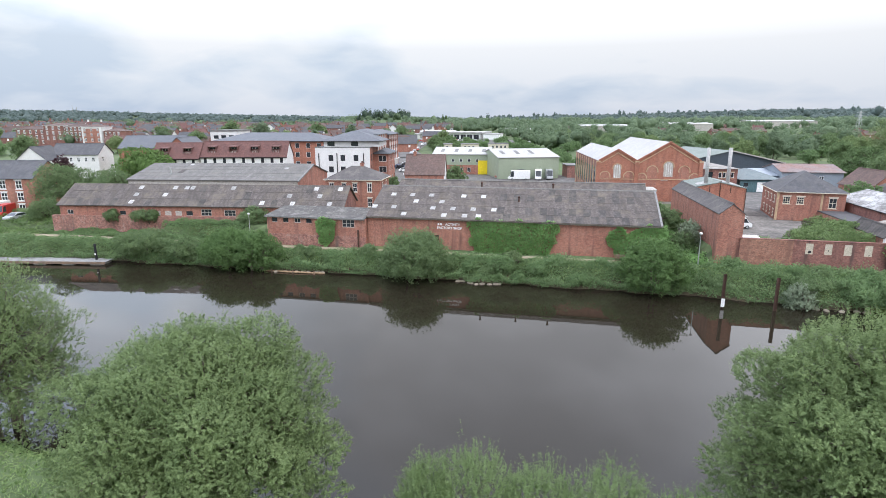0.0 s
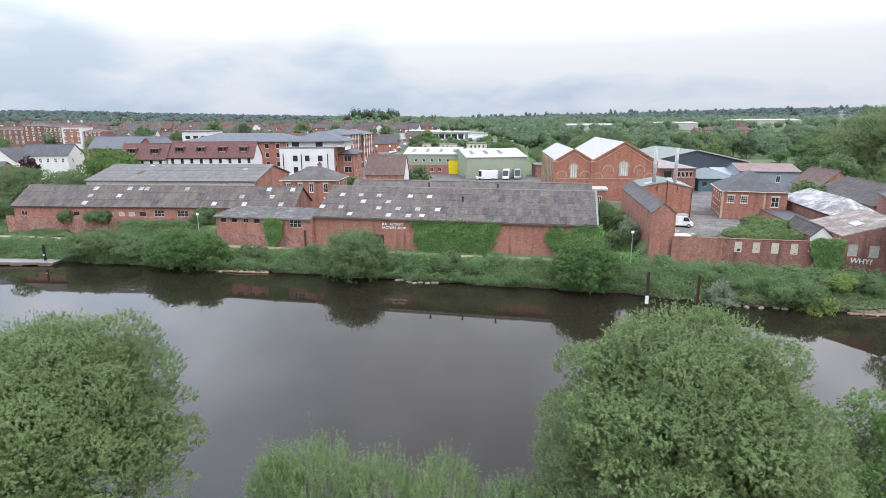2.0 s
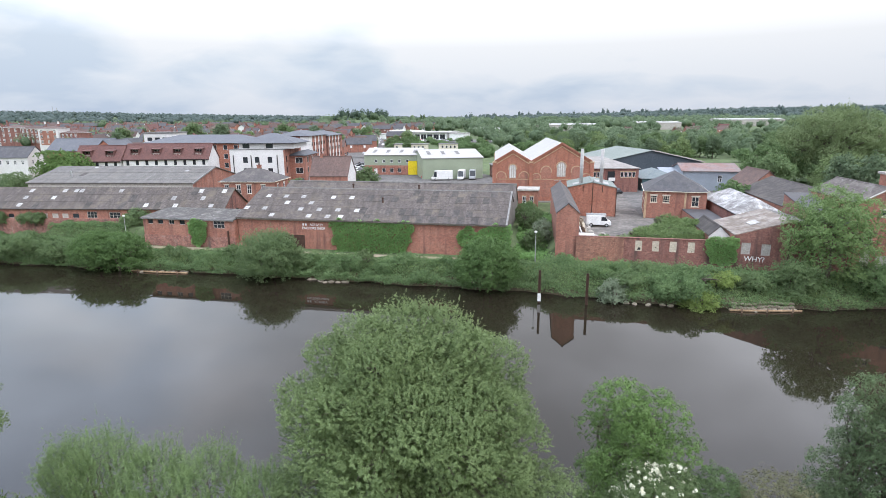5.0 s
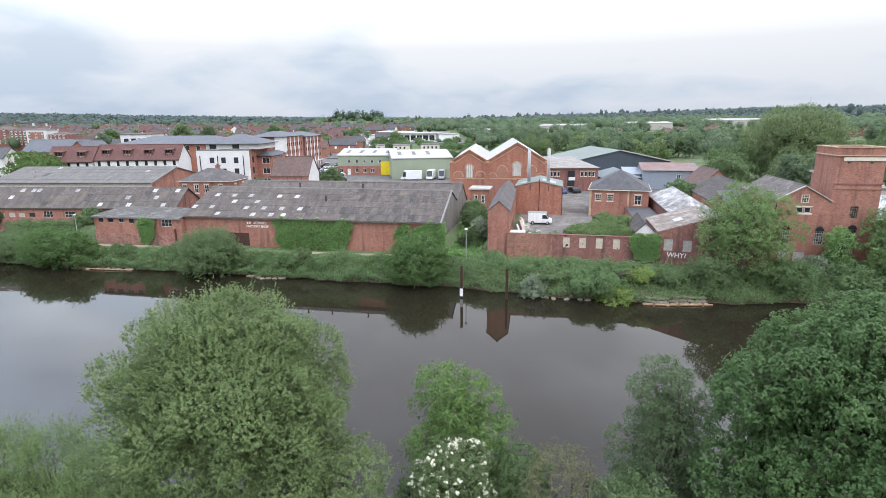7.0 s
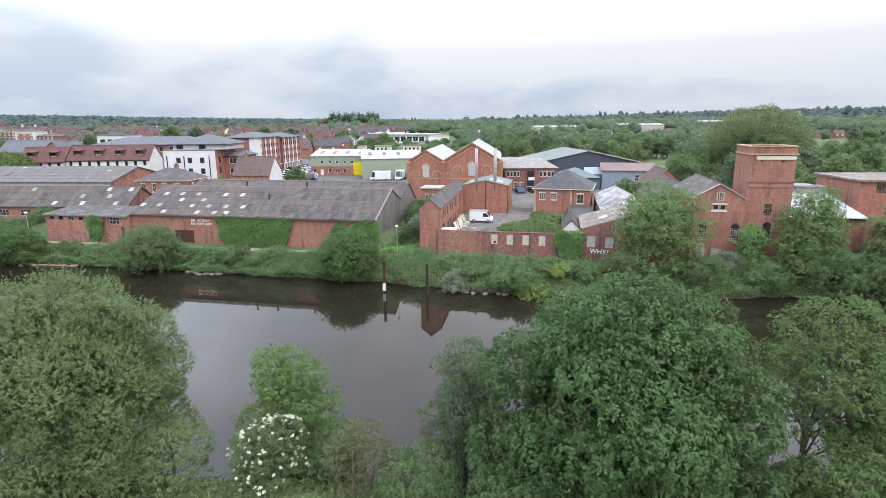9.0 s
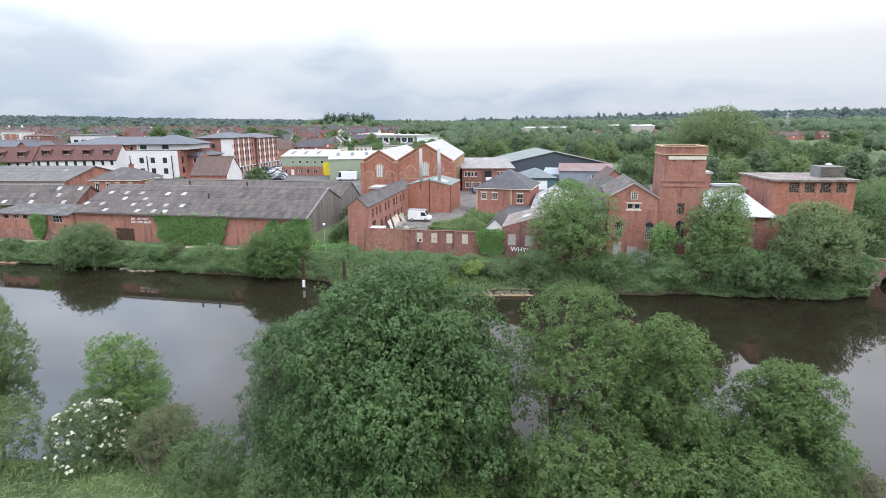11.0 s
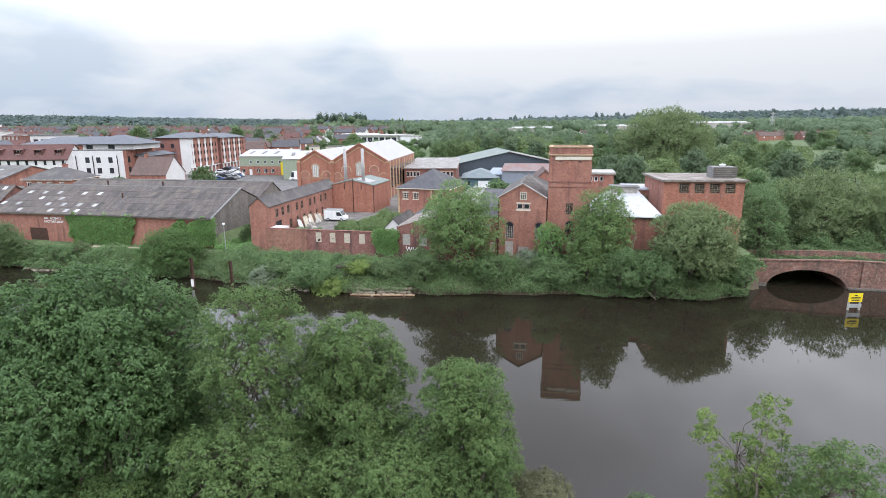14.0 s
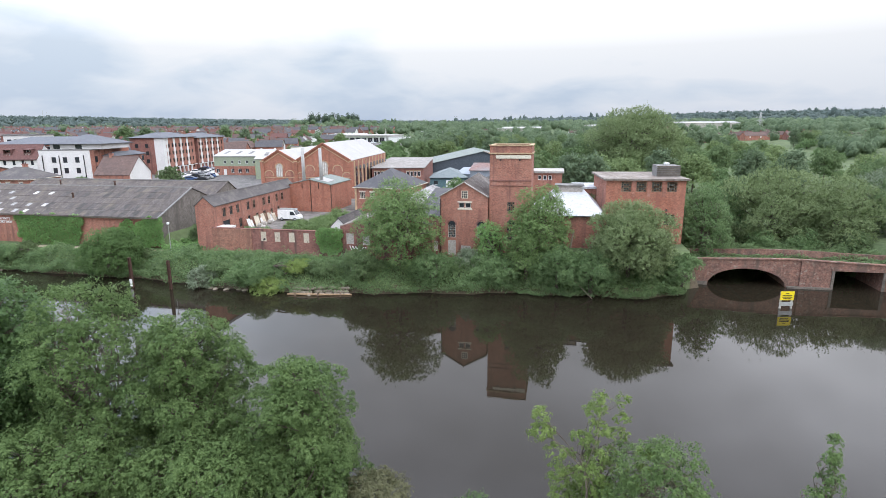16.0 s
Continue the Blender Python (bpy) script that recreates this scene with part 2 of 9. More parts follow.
def watermat():
    m = bpy.data.materials.new("river_water")
    m.use_nodes = True
    nt = m.node_tree
    N, L = nt.nodes.new, nt.links.new
    b = nt.nodes["Principled BSDF"]
    b.inputs["Roughness"].default_value, b.inputs["IOR"].default_value = 0.02, 1.40
    b.inputs["Base Color"].default_value = (0.017, 0.014, 0.009, 1)
    tc, mp = N("ShaderNodeTexCoord"), N("ShaderNodeMapping")
    mp.inputs["Scale"].default_value = (0.55, 1.0, 1.0)
    L(tc.outputs["Object"], mp.inputs["Vector"])
    n1, n2, mx = N("ShaderNodeTexNoise"), N("ShaderNodeTexNoise"), N("ShaderNodeMath")
    n1.inputs["Scale"].default_value, n1.inputs["Detail"].default_value = 1.6, 3
    n2.inputs["Scale"].default_value, n2.inputs["Detail"].default_value = 0.07, 3
    L(mp.outputs[0], n1.inputs["Vector"])
    L(tc.outputs["Object"], n2.inputs["Vector"])
    mr = N("ShaderNodeMapRange")
    mr.inputs["From Min"].default_value, mr.inputs["From Max"].default_value = 0.38, 0.7
    L(n2.outputs["Fac"], mr.inputs["Value"])
    mx.operation = "MULTIPLY"
    L(n1.outputs["Fac"], mx.inputs[0])
    L(mr.outputs[0], mx.inputs[1])
    bp = N("ShaderNodeBump")
    bp.inputs["Strength"].default_value, bp.inputs["Distance"].default_value = 0.05, 0.05
    L(mx.outputs[0], bp.inputs["Height"])
    L(bp.outputs[0], b.inputs["Normal"])
    return m


BRICK = mat("red_brick", (0.285, 0.122, 0.088), (0.350, 0.162, 0.118), 0.9, 0.22, 7, 0.2, brick=True, stain=(0.17, 0.088, 0.070), c3=(0.36, 0.195, 0.15), rich=0.35)
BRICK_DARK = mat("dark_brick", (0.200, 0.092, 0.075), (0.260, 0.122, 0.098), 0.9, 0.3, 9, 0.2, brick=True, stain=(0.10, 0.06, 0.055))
BRICK_ORANGE = mat("orange_brick", (0.305, 0.122, 0.080), (0.355, 0.152, 0.104), 0.9, 0.4, 7, 0.2, brick=True, stain=(0.24, 0.105, 0.075), rich=0.4)
BRICK_PINK = mat("pale_red_brick", (0.33, 0.165, 0.13), (0.25, 0.12, 0.098), 0.9, 0.4, 7, 0.2, brick=True, c3=(0.36, 0.24, 0.20), stain=(0.14, 0.095, 0.08), rich=0.9)
BRICK_BROWN = mat("brown_patched_brick", (0.275, 0.130, 0.092), (0.315, 0.160, 0.115), 0.9, 0.3, 7, 0.2, brick=True, c3=(0.345, 0.205, 0.15), stain=(0.19, 0.10, 0.075), rich=0.5)
STONE_PALE = mat("pale_river_stone", (0.32, 0.275, 0.215), (0.22, 0.185, 0.14), 0.9, 1.2, 12, 0.3)
STONE_DARK = mat("weathered_stone", (0.17, 0.145, 0.12), (0.12, 0.105, 0.09), 0.9, 1.0, 12, 0.3, c3=(0.10, 0.105, 0.07))
BRICK_BRIDGE = mat("mossy_brown_brick", (0.235, 0.122, 0.090), (0.165, 0.095, 0.074), 0.9, 0.6, 9, 0.3, brick=True, c3=(0.29, 0.235, 0.19), stain=(0.10, 0.075, 0.06), rich=0.8)
PARAPET = mat("grey_verge_board", (0.24, 0.235, 0.225), (0.18, 0.175, 0.168), 0.9, 1.0, 10, 0.2, c3=(0.13, 0.125, 0.115))
STONE = mat("buff_stone", (0.48, 0.35, 0.22), (0.40, 0.28, 0.175), 0.85, 1.2, 14, 0.2)
CONCRETE = mat("concrete", (0.42, 0.40, 0.36), (0.33, 0.31, 0.28), 0.9, 0.8, 12, 0.2, c3=(0.22, 0.21, 0.19))
GABLE_GREY = mat("grey_brown_render", (0.215, 0.195, 0.175), (0.165, 0.148, 0.132), 0.9, 0.5, 8, 0.2, c3=(0.13, 0.12, 0.105), stain=(0.12, 0.108, 0.095))
RENDER_WHITE = mat("white_render", (0.66, 0.65, 0.63), (0.60, 0.59, 0.57), 0.8, 0.3, 20, 0.05, rich=0.1)
ASBESTOS = mat("weathered_roof_sheet", (0.128, 0.111, 0.100), (0.098, 0.085, 0.078), 0.9, 0.5, 9, 0.6, c3=(0.15, 0.130, 0.112), rand=0.025, wave=0.146, rich=0.95, streak=((0.068, 0.058, 0.053), (0.146, 0.122, 0.094)))
ASBESTOS_GREY = mat("grey_roof_sheet", (0.165, 0.158, 0.148), (0.135, 0.129, 0.12), 0.9, 0.35, 6, 0.5, rand=0.05, wave=0.146, streak=((0.115, 0.108, 0.10), (0.17, 0.158, 0.14)))
ASBESTOS_DARK = mat("dark_roof_patch", (0.076, 0.068, 0.064), (0.092, 0.083, 0.078), 0.9, 0.6, 4, 0.6, rand=0.10, wave=0.146, rich=0.9, streak=((0.055, 0.050, 0.048), (0.11, 0.097, 0.08)))
ROOFLIGHT = mat("rooflight_sheet", (0.42, 0.41, 0.39), (0.27, 0.265, 0.25), 0.5, 1.4, 8, 0.3, c3=(0.22, 0.21, 0.19), rand=0.30, wave=0.146)
SLATE = mat("blue_slate", (0.062, 0.062, 0.068), (0.084, 0.082, 0.086), 0.65, 0.5, 5, 0.3, c3=(0.10, 0.095, 0.093), spec=0.3, streak=((0.055, 0.054, 0.057), (0.092, 0.088, 0.085)))
SLATE_BLUE = mat("pale_blue_slate", (0.100, 0.106, 0.118), (0.120, 0.125, 0.135), 0.65, 0.4, 6, 0.2, spec=0.25, rich=0.3)
SLATE_PATCH = mat("lime_patched_slate", (0.150, 0.134, 0.122), (0.096, 0.085, 0.078), 0.9, 0.7, 7, 0.4, c3=(0.32, 0.305, 0.285), spec=0.15, rich=0.8, streak=((0.100, 0.087, 0.078), (0.24, 0.225, 0.205)))
SLATE_LIMED = mat("lime_washed_slate", (0.45, 0.445, 0.43), (0.22, 0.212, 0.20), 0.85, 0.9, 8, 0.4, c3=(0.56, 0.555, 0.54), rich=0.8, streak=((0.13, 0.12, 0.115), (0.54, 0.535, 0.525)))
SLATE_OLD = mat("weathered_brown_slate", (0.115, 0.103, 0.098), (0.085, 0.078, 0.076), 0.8, 0.6, 6, 0.4, c3=(0.15, 0.135, 0.125), streak=((0.075, 0.069, 0.067), (0.15, 0.135, 0.12)))
TILE_RED = mat("red_clay_tile", (0.135, 0.066, 0.056), (0.102, 0.052, 0.047), 0.85, 0.7, 8, 0.4, c3=(0.15, 0.085, 0.072))
TILE_BROWN = mat("brown_clay_tile", (0.118, 0.078, 0.066), (0.088, 0.062, 0.055), 0.85, 0.7, 8, 0.4, rand=0.2, c3=(0.13, 0.095, 0.08))
WHITE_ROOF = mat("white_roof_sheet", (0.40, 0.39, 0.375), (0.345, 0.335, 0.32), 0.6, 0.3, 8, 0.3, c3=(0.42, 0.40, 0.37), wave=0.3, rich=0.2)
WHITE_FLAKY = mat("flaking_white_roof", (0.50, 0.515, 0.525), (0.43, 0.445, 0.455), 0.6, 0.5, 8, 0.3, c3=(0.26, 0.26, 0.255), rich=0.3)
GREEN_CLAD = mat("pale_green_cladding", (0.285, 0.325, 0.235), (0.26, 0.30, 0.215), 0.5, 0.3, 8, 0.2, wave=0.25, rich=0.1)
GREEN_ROOF = mat("green_sheet_roof", (0.150, 0.180, 0.158), (0.185, 0.212, 0.19), 0.6, 0.3, 8, 0.3, wave=0.25, c3=(0.22, 0.24, 0.22))
DARK_CLAD = mat("slate_grey_cladding", (0.055, 0.07, 0.085), (0.065, 0.08, 0.095), 0.5, 0.3, 8, 0.3, wave=0.25)
GREY_CLAD = mat("pale_grey_cladding", (0.26, 0.295, 0.33), (0.235, 0.265, 0.30), 0.5, 0.3, 8, 0.3, wave=0.25, rich=0.12)
TEAL_ROOF = mat("dull_teal_roof", (0.125, 0.155, 0.158), (0.155, 0.180, 0.180), 0.6, 0.4, 8, 0.2, wave=0.25, rich=0.25)
FELT_PALE = mat("pale_felt", (0.31, 0.292, 0.268), (0.225, 0.21, 0.19), 0.9, 0.4, 5, 0.2, c3=(0.155, 0.138, 0.12), rich=0.8, streak=((0.19, 0.175, 0.158), (0.36, 0.345, 0.32)))
ROOF_DIRTY = mat("dirty_pale_roof", (0.275, 0.245, 0.215), (0.185, 0.155, 0.13), 0.9, 0.6, 4, 0.3, c3=(0.10, 0.07, 0.052), rich=0.9, streak=((0.15, 0.12, 0.098), (0.34, 0.315, 0.285)))
TEAL = mat("teal_sheet", (0.065, 0.125, 0.140), (0.085, 0.145, 0.158), 0.5, 0.4, 8, 0.2, wave=0.25)
RUSTROOF = mat("rusting_sheet_roof", (0.205, 0.115, 0.095), (0.19, 0.165, 0.16), 0.7, 0.25, 6, 0.3, wave=0.25)
LEAN_ROOF = mat("patched_lean_to_roof", (0.115, 0.106, 0.096), (0.078, 0.072, 0.067), 0.9, 0.5, 4, 0.3, c3=(0.26, 0.255, 0.24), rich=0.9, streak=((0.075, 0.072, 0.068), (0.19, 0.18, 0.165)))
FELT = mat("flat_roof_felt", (0.205, 0.20, 0.19), (0.135, 0.133, 0.128), 0.9, 0.4, 5, 0.2, c3=(0.29, 0.285, 0.27), streak=((0.12, 0.118, 0.112), (0.25, 0.245, 0.23)))
ASPHALT = mat("asphalt", (0.105, 0.100, 0.094), (0.145, 0.137, 0.127), 0.9, 0.15, 2.0, 0.15, c3=(0.17, 0.158, 0.145), rich=0.7)
YARD = mat("old_concrete_yard", (0.178, 0.162, 0.144), (0.130, 0.120, 0.108), 0.9, 0.16, 1.6, 0.15, c3=(0.10, 0.094, 0.085), rich=0.8)
EARTH_PATH = mat("trodden_path", (0.30, 0.25, 0.18), (0.24, 0.22, 0.13), 0.95, 0.3, 6, 0.2)
GRASS = mat("rough_grass", (0.070, 0.100, 0.042), (0.105, 0.140, 0.062), 0.95, 0.05, 0.8, 0.3, c3=(0.13, 0.15, 0.06))
MUD = mat("bank_mud", (0.11, 0.085, 0.055), (0.08, 0.065, 0.04), 0.8, 0.6, 6, 0.4)
BARK = mat("bark", (0.10, 0.08, 0.06), (0.15, 0.125, 0.10), 0.95, 2.0, 14, 0.5)
STUMPWOOD = mat("bare_pale_wood", (0.28, 0.24, 0.18), (0.22, 0.18, 0.14), 0.9, 2.0, 14, 0.4)
TIMBER_TAN = mat("wet_tan_timber", (0.36, 0.25, 0.15), (0.27, 0.18, 0.105), 0.85, 1.5, 14, 0.3)
RUST = mat("rusted_steel", (0.058, 0.032, 0.024), (0.085, 0.045, 0.032), 0.8, 1.5, 14, 0.3)
STEEL = plainmat("galvanised_steel", (0.50, 0.51, 0.50), 0.45, 0.6)
WHITE = plainmat("white_paint", (0.80, 0.80, 0.78), 0.5)
CREAM = plainmat("cream_paint", (0.68, 0.62, 0.50), 0.6)
BLACK = plainmat("black_paint", (0.02, 0.02, 0.022), 0.5)
TYRE = plainmat("tyre_rubber", (0.018, 0.018, 0.018), 0.85)
YELLOW = plainmat("yellow_paint", (0.80, 0.62, 0.02), 0.5)
REDPAINT = plainmat("red_paint", (0.42, 0.03, 0.025), 0.35)
BLUEPAINT = plainmat("blue_paint", (0.05, 0.10, 0.22), 0.35)
SILVER = plainmat("silver_paint", (0.45, 0.46, 0.47), 0.3, 0.3)
GREYBOARD = mat("grey_boarding", (0.47, 0.44, 0.40), (0.36, 0.335, 0.30), 0.9, 1.5, 16, 0.2)
BOARD_CREAM = mat("cream_window_board", (0.56, 0.50, 0.40), (0.47, 0.41, 0.32), 0.9, 1.2, 14, 0.15, rich=0.3)
WOOD = mat("weathered_timber", (0.22, 0.15, 0.10), (0.16, 0.12, 0.09), 0.9, 1.0, 12, 0.4)
RUSTFRAME = mat("flaking_buff_window_paint", (0.30, 0.235, 0.165), (0.13, 0.075, 0.05), 0.8, 2.5, 14, 0.2)
GLASS = glassmat()
WATER = watermat()
LEAF_WILLOW = leafmat("willow_leaf", (0.118, 0.170, 0.070), (0.264, 0.340, 0.150), 0.42)
LEAF_MAPLE = leafmat("maple_leaf", (0.050, 0.096, 0.034), (0.138, 0.226, 0.080), 0.42, 0.5, 0.25)
LEAF_ALDER = leafmat("alder_leaf", (0.070, 0.120, 0.042), (0.184, 0.262, 0.096), 0.42)
LEAF_BRIGHT = leafmat("young_leaf", (0.092, 0.160, 0.048), (0.190, 0.290, 0.095), 0.4)
LEAF_DARK = leafmat("dark_leaf", (0.072, 0.118, 0.047), (0.153, 0.224, 0.092), 0.35)
LEAF_BANK = leafmat("bank_leaf", (0.096, 0.160, 0.068), (0.218, 0.314, 0.138), 0.45)
LEAF_SCRUB = leafmat("scrub_leaf", (0.098, 0.150, 0.068), (0.212, 0.290, 0.132), 0.46)
LEAF_GREY = leafmat("grey_green_leaf", (0.150, 0.195, 0.125), (0.310, 0.365, 0.245), 0.35)
LEAF_LIME = leafmat("lime_leaf", (0.150, 0.220, 0.064), (0.288, 0.368, 0.114), 0.4)
LEAF_IVY = leafmat("ivy_leaf", (0.140, 0.250, 0.088), (0.285, 0.460, 0.170), 0.45)
LEAF_PALE = leafmat("pale_weed_leaf", (0.128, 0.196, 0.090), (0.275, 0.372, 0.185), 0.45)
LEAF_YOUNG = leafmat("yellowish_leaf", (0.118, 0.178, 0.052), (0.255, 0.335, 0.105), 0.42)
LEAF_BUSH = leafmat("bush_leaf", (0.082, 0.120, 0.050), (0.165, 0.220, 0.098), 0.35)
LEAF_SALLOW = leafmat("sallow_leaf", (0.112, 0.172, 0.066), (0.238, 0.318, 0.132), 0.4)
LEAF_GREYASH = leafmat("ash_leaf", (0.080, 0.122, 0.056), (0.165, 0.222, 0.112), 0.4)
LEAF_BROWN = leafmat("brownish_leaf", (0.105, 0.108, 0.056), (0.195, 0.195, 0.105), 0.35)
LEAF_CONIFER = leafmat("dark_far_leaf", (0.052, 0.082, 0.058), (0.115, 0.158, 0.110), 0.3)
LEAF_MILL = leafmat("fresh_ash_leaf", (0.120, 0.192, 0.072), (0.262, 0.368, 0.148), 0.46)
LEAF_OSIER = leafmat("osier_leaf", (0.150, 0.205, 0.092), (0.310, 0.382, 0.188), 0.46)
LEAF_ROUND = leafmat("fresh_bush_leaf", (0.066, 0.122, 0.042), (0.162, 0.254, 0.090), 0.42)
LEAF_COPPER = leafmat("copper_leaf", (0.05, 0.025, 0.03), (0.09, 0.045, 0.05), 0.3)
# lightened and greyed, as distance haze would do, in the leaf colour itself
LEAF_FAR_HAZED = leafmat("far_leaf", (0.094, 0.140, 0.080), (0.205, 0.270, 0.155), 0.42)
# bluer than the near leaves: the haze over the hills put into the colour
LEAF_HILL_HAZED = leafmat("hazed_hill_leaf", (0.080, 0.112, 0.104), (0.122, 0.155, 0.138), 0.3)
BLOSSOM = leafmat("white_blossom", (0.68, 0.66, 0.50), (0.88, 0.87, 0.74), 0.3)
GRASSBLADE = leafmat("grass_blade", (0.138, 0.198, 0.066), (0.288, 0.372, 0.156), 0.35)

# ---- building helpers ----
TURN = -12.4
SITE = Matrix.Translation((0, 90, 0)) @ pose(0, 0, 0, 0, 0, TURN)


def site(u, v, z=0.0, turn=0.0):
    """A pose on the riverside grid: u along the far bank, v away from the river."""
    return SITE @ pose(u, v, z, 0, 0, turn)


def thing(name, m, label, category, group="", kind=""):
    ob = new(name)
    ob.empty_display_size = 0.5
    ob.matrix_world = m
    return tagged(ob, label, category, group, kind)


def meshed(name, bm, material, smooth=False):
    me = bpy.data.meshes.new(name)
    bmesh.ops.recalc_face_normals(bm, faces=bm.faces)
    bm.to_mesh(me)
    bm.free()
    for m in material if isinstance(material, (list, tuple)) else [material]:
        me.materials.append(m)
    if smooth:
        me.polygons.foreach_set("use_smooth", [True] * len(me.polygons))
    return me


def part(name, bm, material, parent, label="", smooth=False, at=None):
    ob = new(name, meshed(name, bm, material, smooth) if isinstance(bm, bmesh.types.BMesh) else bm)
    ob.parent = parent
    if at is not None:
        ob.matrix_basis = at
    return tagged(ob, label)


def solid(name, bm, material, m, label, category, group="", kind="", smooth=False):
    ob = new(name, meshed(name, bm, material, smooth))
    ob.matrix_world = m
    return tagged(ob, label, category, group, kind)


def box(bm, x0, x1, y0, y1, z0, z1):
    v = [bm.verts.new((x, y, z)) for z in (z0, z1) for x, y in ((x0, y0), (x1, y0), (x1, y1), (x0, y1))]
    for f in ((3, 2, 1, 0), (4, 5, 6, 7), (0, 1, 5, 4), (1, 2, 6, 5), (2, 3, 7, 6), (3, 0, 4, 7)):
        bm.faces.new([v[i] for i in f])
    return bm


def boxes(*bs):
    bm = bmesh.new()
    for b in bs:
        box(bm, *b)
    return bm


def slab(bm, pts, thick=0.12):
    """A plate over the polygon pts, thick downwards."""
    top = [bm.verts.new(p) for p in pts]
    low = [bm.verts.new((p[0], p[1], p[2] - thick)) for p in pts]
    bm.faces.new(top)
    bm.faces.new(low[::-1])
    for i in range(len(pts)):
        j = (i + 1) % len(pts)
        bm.faces.new((top[i], low[i], low[j], top[j]))
    return bm


def prism(bm, prof, a0, a1, axis="y"):
    """The profile [(s, z)] drawn along an axis from a0 to a1."""
    def p(s, z, a):
        return (s, a, z) if axis == "y" else (a, s, z)
    A, B = [bm.verts.new(p(s, z, a0)) for s, z in prof], [bm.verts.new(p(s, z, a1)) for s, z in prof]
    bm.faces.new(A)
    bm.faces.new(B[::-1])
    for i in range(len(prof)):
        j = (i + 1) % len(prof)
        bm.faces.new((A[i], B[i], B[j], A[j]))
    return bm


def tube(bm, pts, radii, n=7):
    """A tapered tube along pts."""
    rings = []
    for i, p in enumerate(pts):
        p = Vector(p)
        d = (Vector(pts[min(i + 1, len(pts) - 1)]) - Vector(pts[max(i - 1, 0)])).normalized()
        a = d.orthogonal().normalized()
        b = d.cross(a)
        rings.append([bm.verts.new(p + (a * math.cos(k * math.tau / n) + b * math.sin(k * math.tau / n)) * radii[i]) for k in range(n)])
    for r, s in zip(rings, rings[1:]):
        for k in range(n):
            bm.faces.new((r[k], r[(k + 1) % n], s[(k + 1) % n], s[k]))
    bm.faces.new(rings[0][::-1])
    bm.faces.new(rings[-1])
    return bm


def wallgrid(bm, L, z0, z1, th, holes, put):
    """A wall of length L with rectangular holes (x0, x1, z0, z1); put(x, depth, z) places it."""
    xs = sorted({0.0, L, *[min(max(h[0], 0), L) for h in holes], *[min(max(h[1], 0), L) for h in holes]})
    zs = sorted({z0, z1, *[min(max(h[2], z0), z1) for h in holes], *[min(max(h[3], z0), z1) for h in holes]})
    nx, nz = len(xs) - 1, len(zs) - 1
    def open_(i, k):
        if not (0 <= i < nx and 0 <= k < nz):
            return True
        cx, cz = (xs[i] + xs[i + 1]) / 2, (zs[k] + zs[k + 1]) / 2
        return any(h[0] < cx < h[1] and h[2] < cz < h[3] for h in holes)
    vs = {}
    def V(i, d, k):
        if (i, d, k) not in vs:
            vs[i, d, k] = bm.verts.new(put(xs[i], d * th, zs[k]))
        return vs[i, d, k]
    for i in range(nx):
        for k in range(nz):
            if open_(i, k):
                continue
            bm.faces.new((V(i, 0, k), V(i + 1, 0, k), V(i + 1, 0, k + 1), V(i, 0, k + 1)))
            bm.faces.new((V(i, 1, k + 1), V(i + 1, 1, k + 1), V(i + 1, 1, k), V(i, 1, k)))
            for di, dk, e in ((-1, 0, ((i, k), (i, k + 1))), (1, 0, ((i + 1, k), (i + 1, k + 1))), (0, -1, ((i, k), (i + 1, k))), (0, 1, ((i, k + 1), (i + 1, k + 1)))):
                if open_(i + di, k + dk):
                    (a, b), (c, d) = e
                    bm.faces.new((V(a, 0, b), V(c, 0, d), V(c, 1, d), V(a, 1, b)))
    return bm


WINDOWS = {}


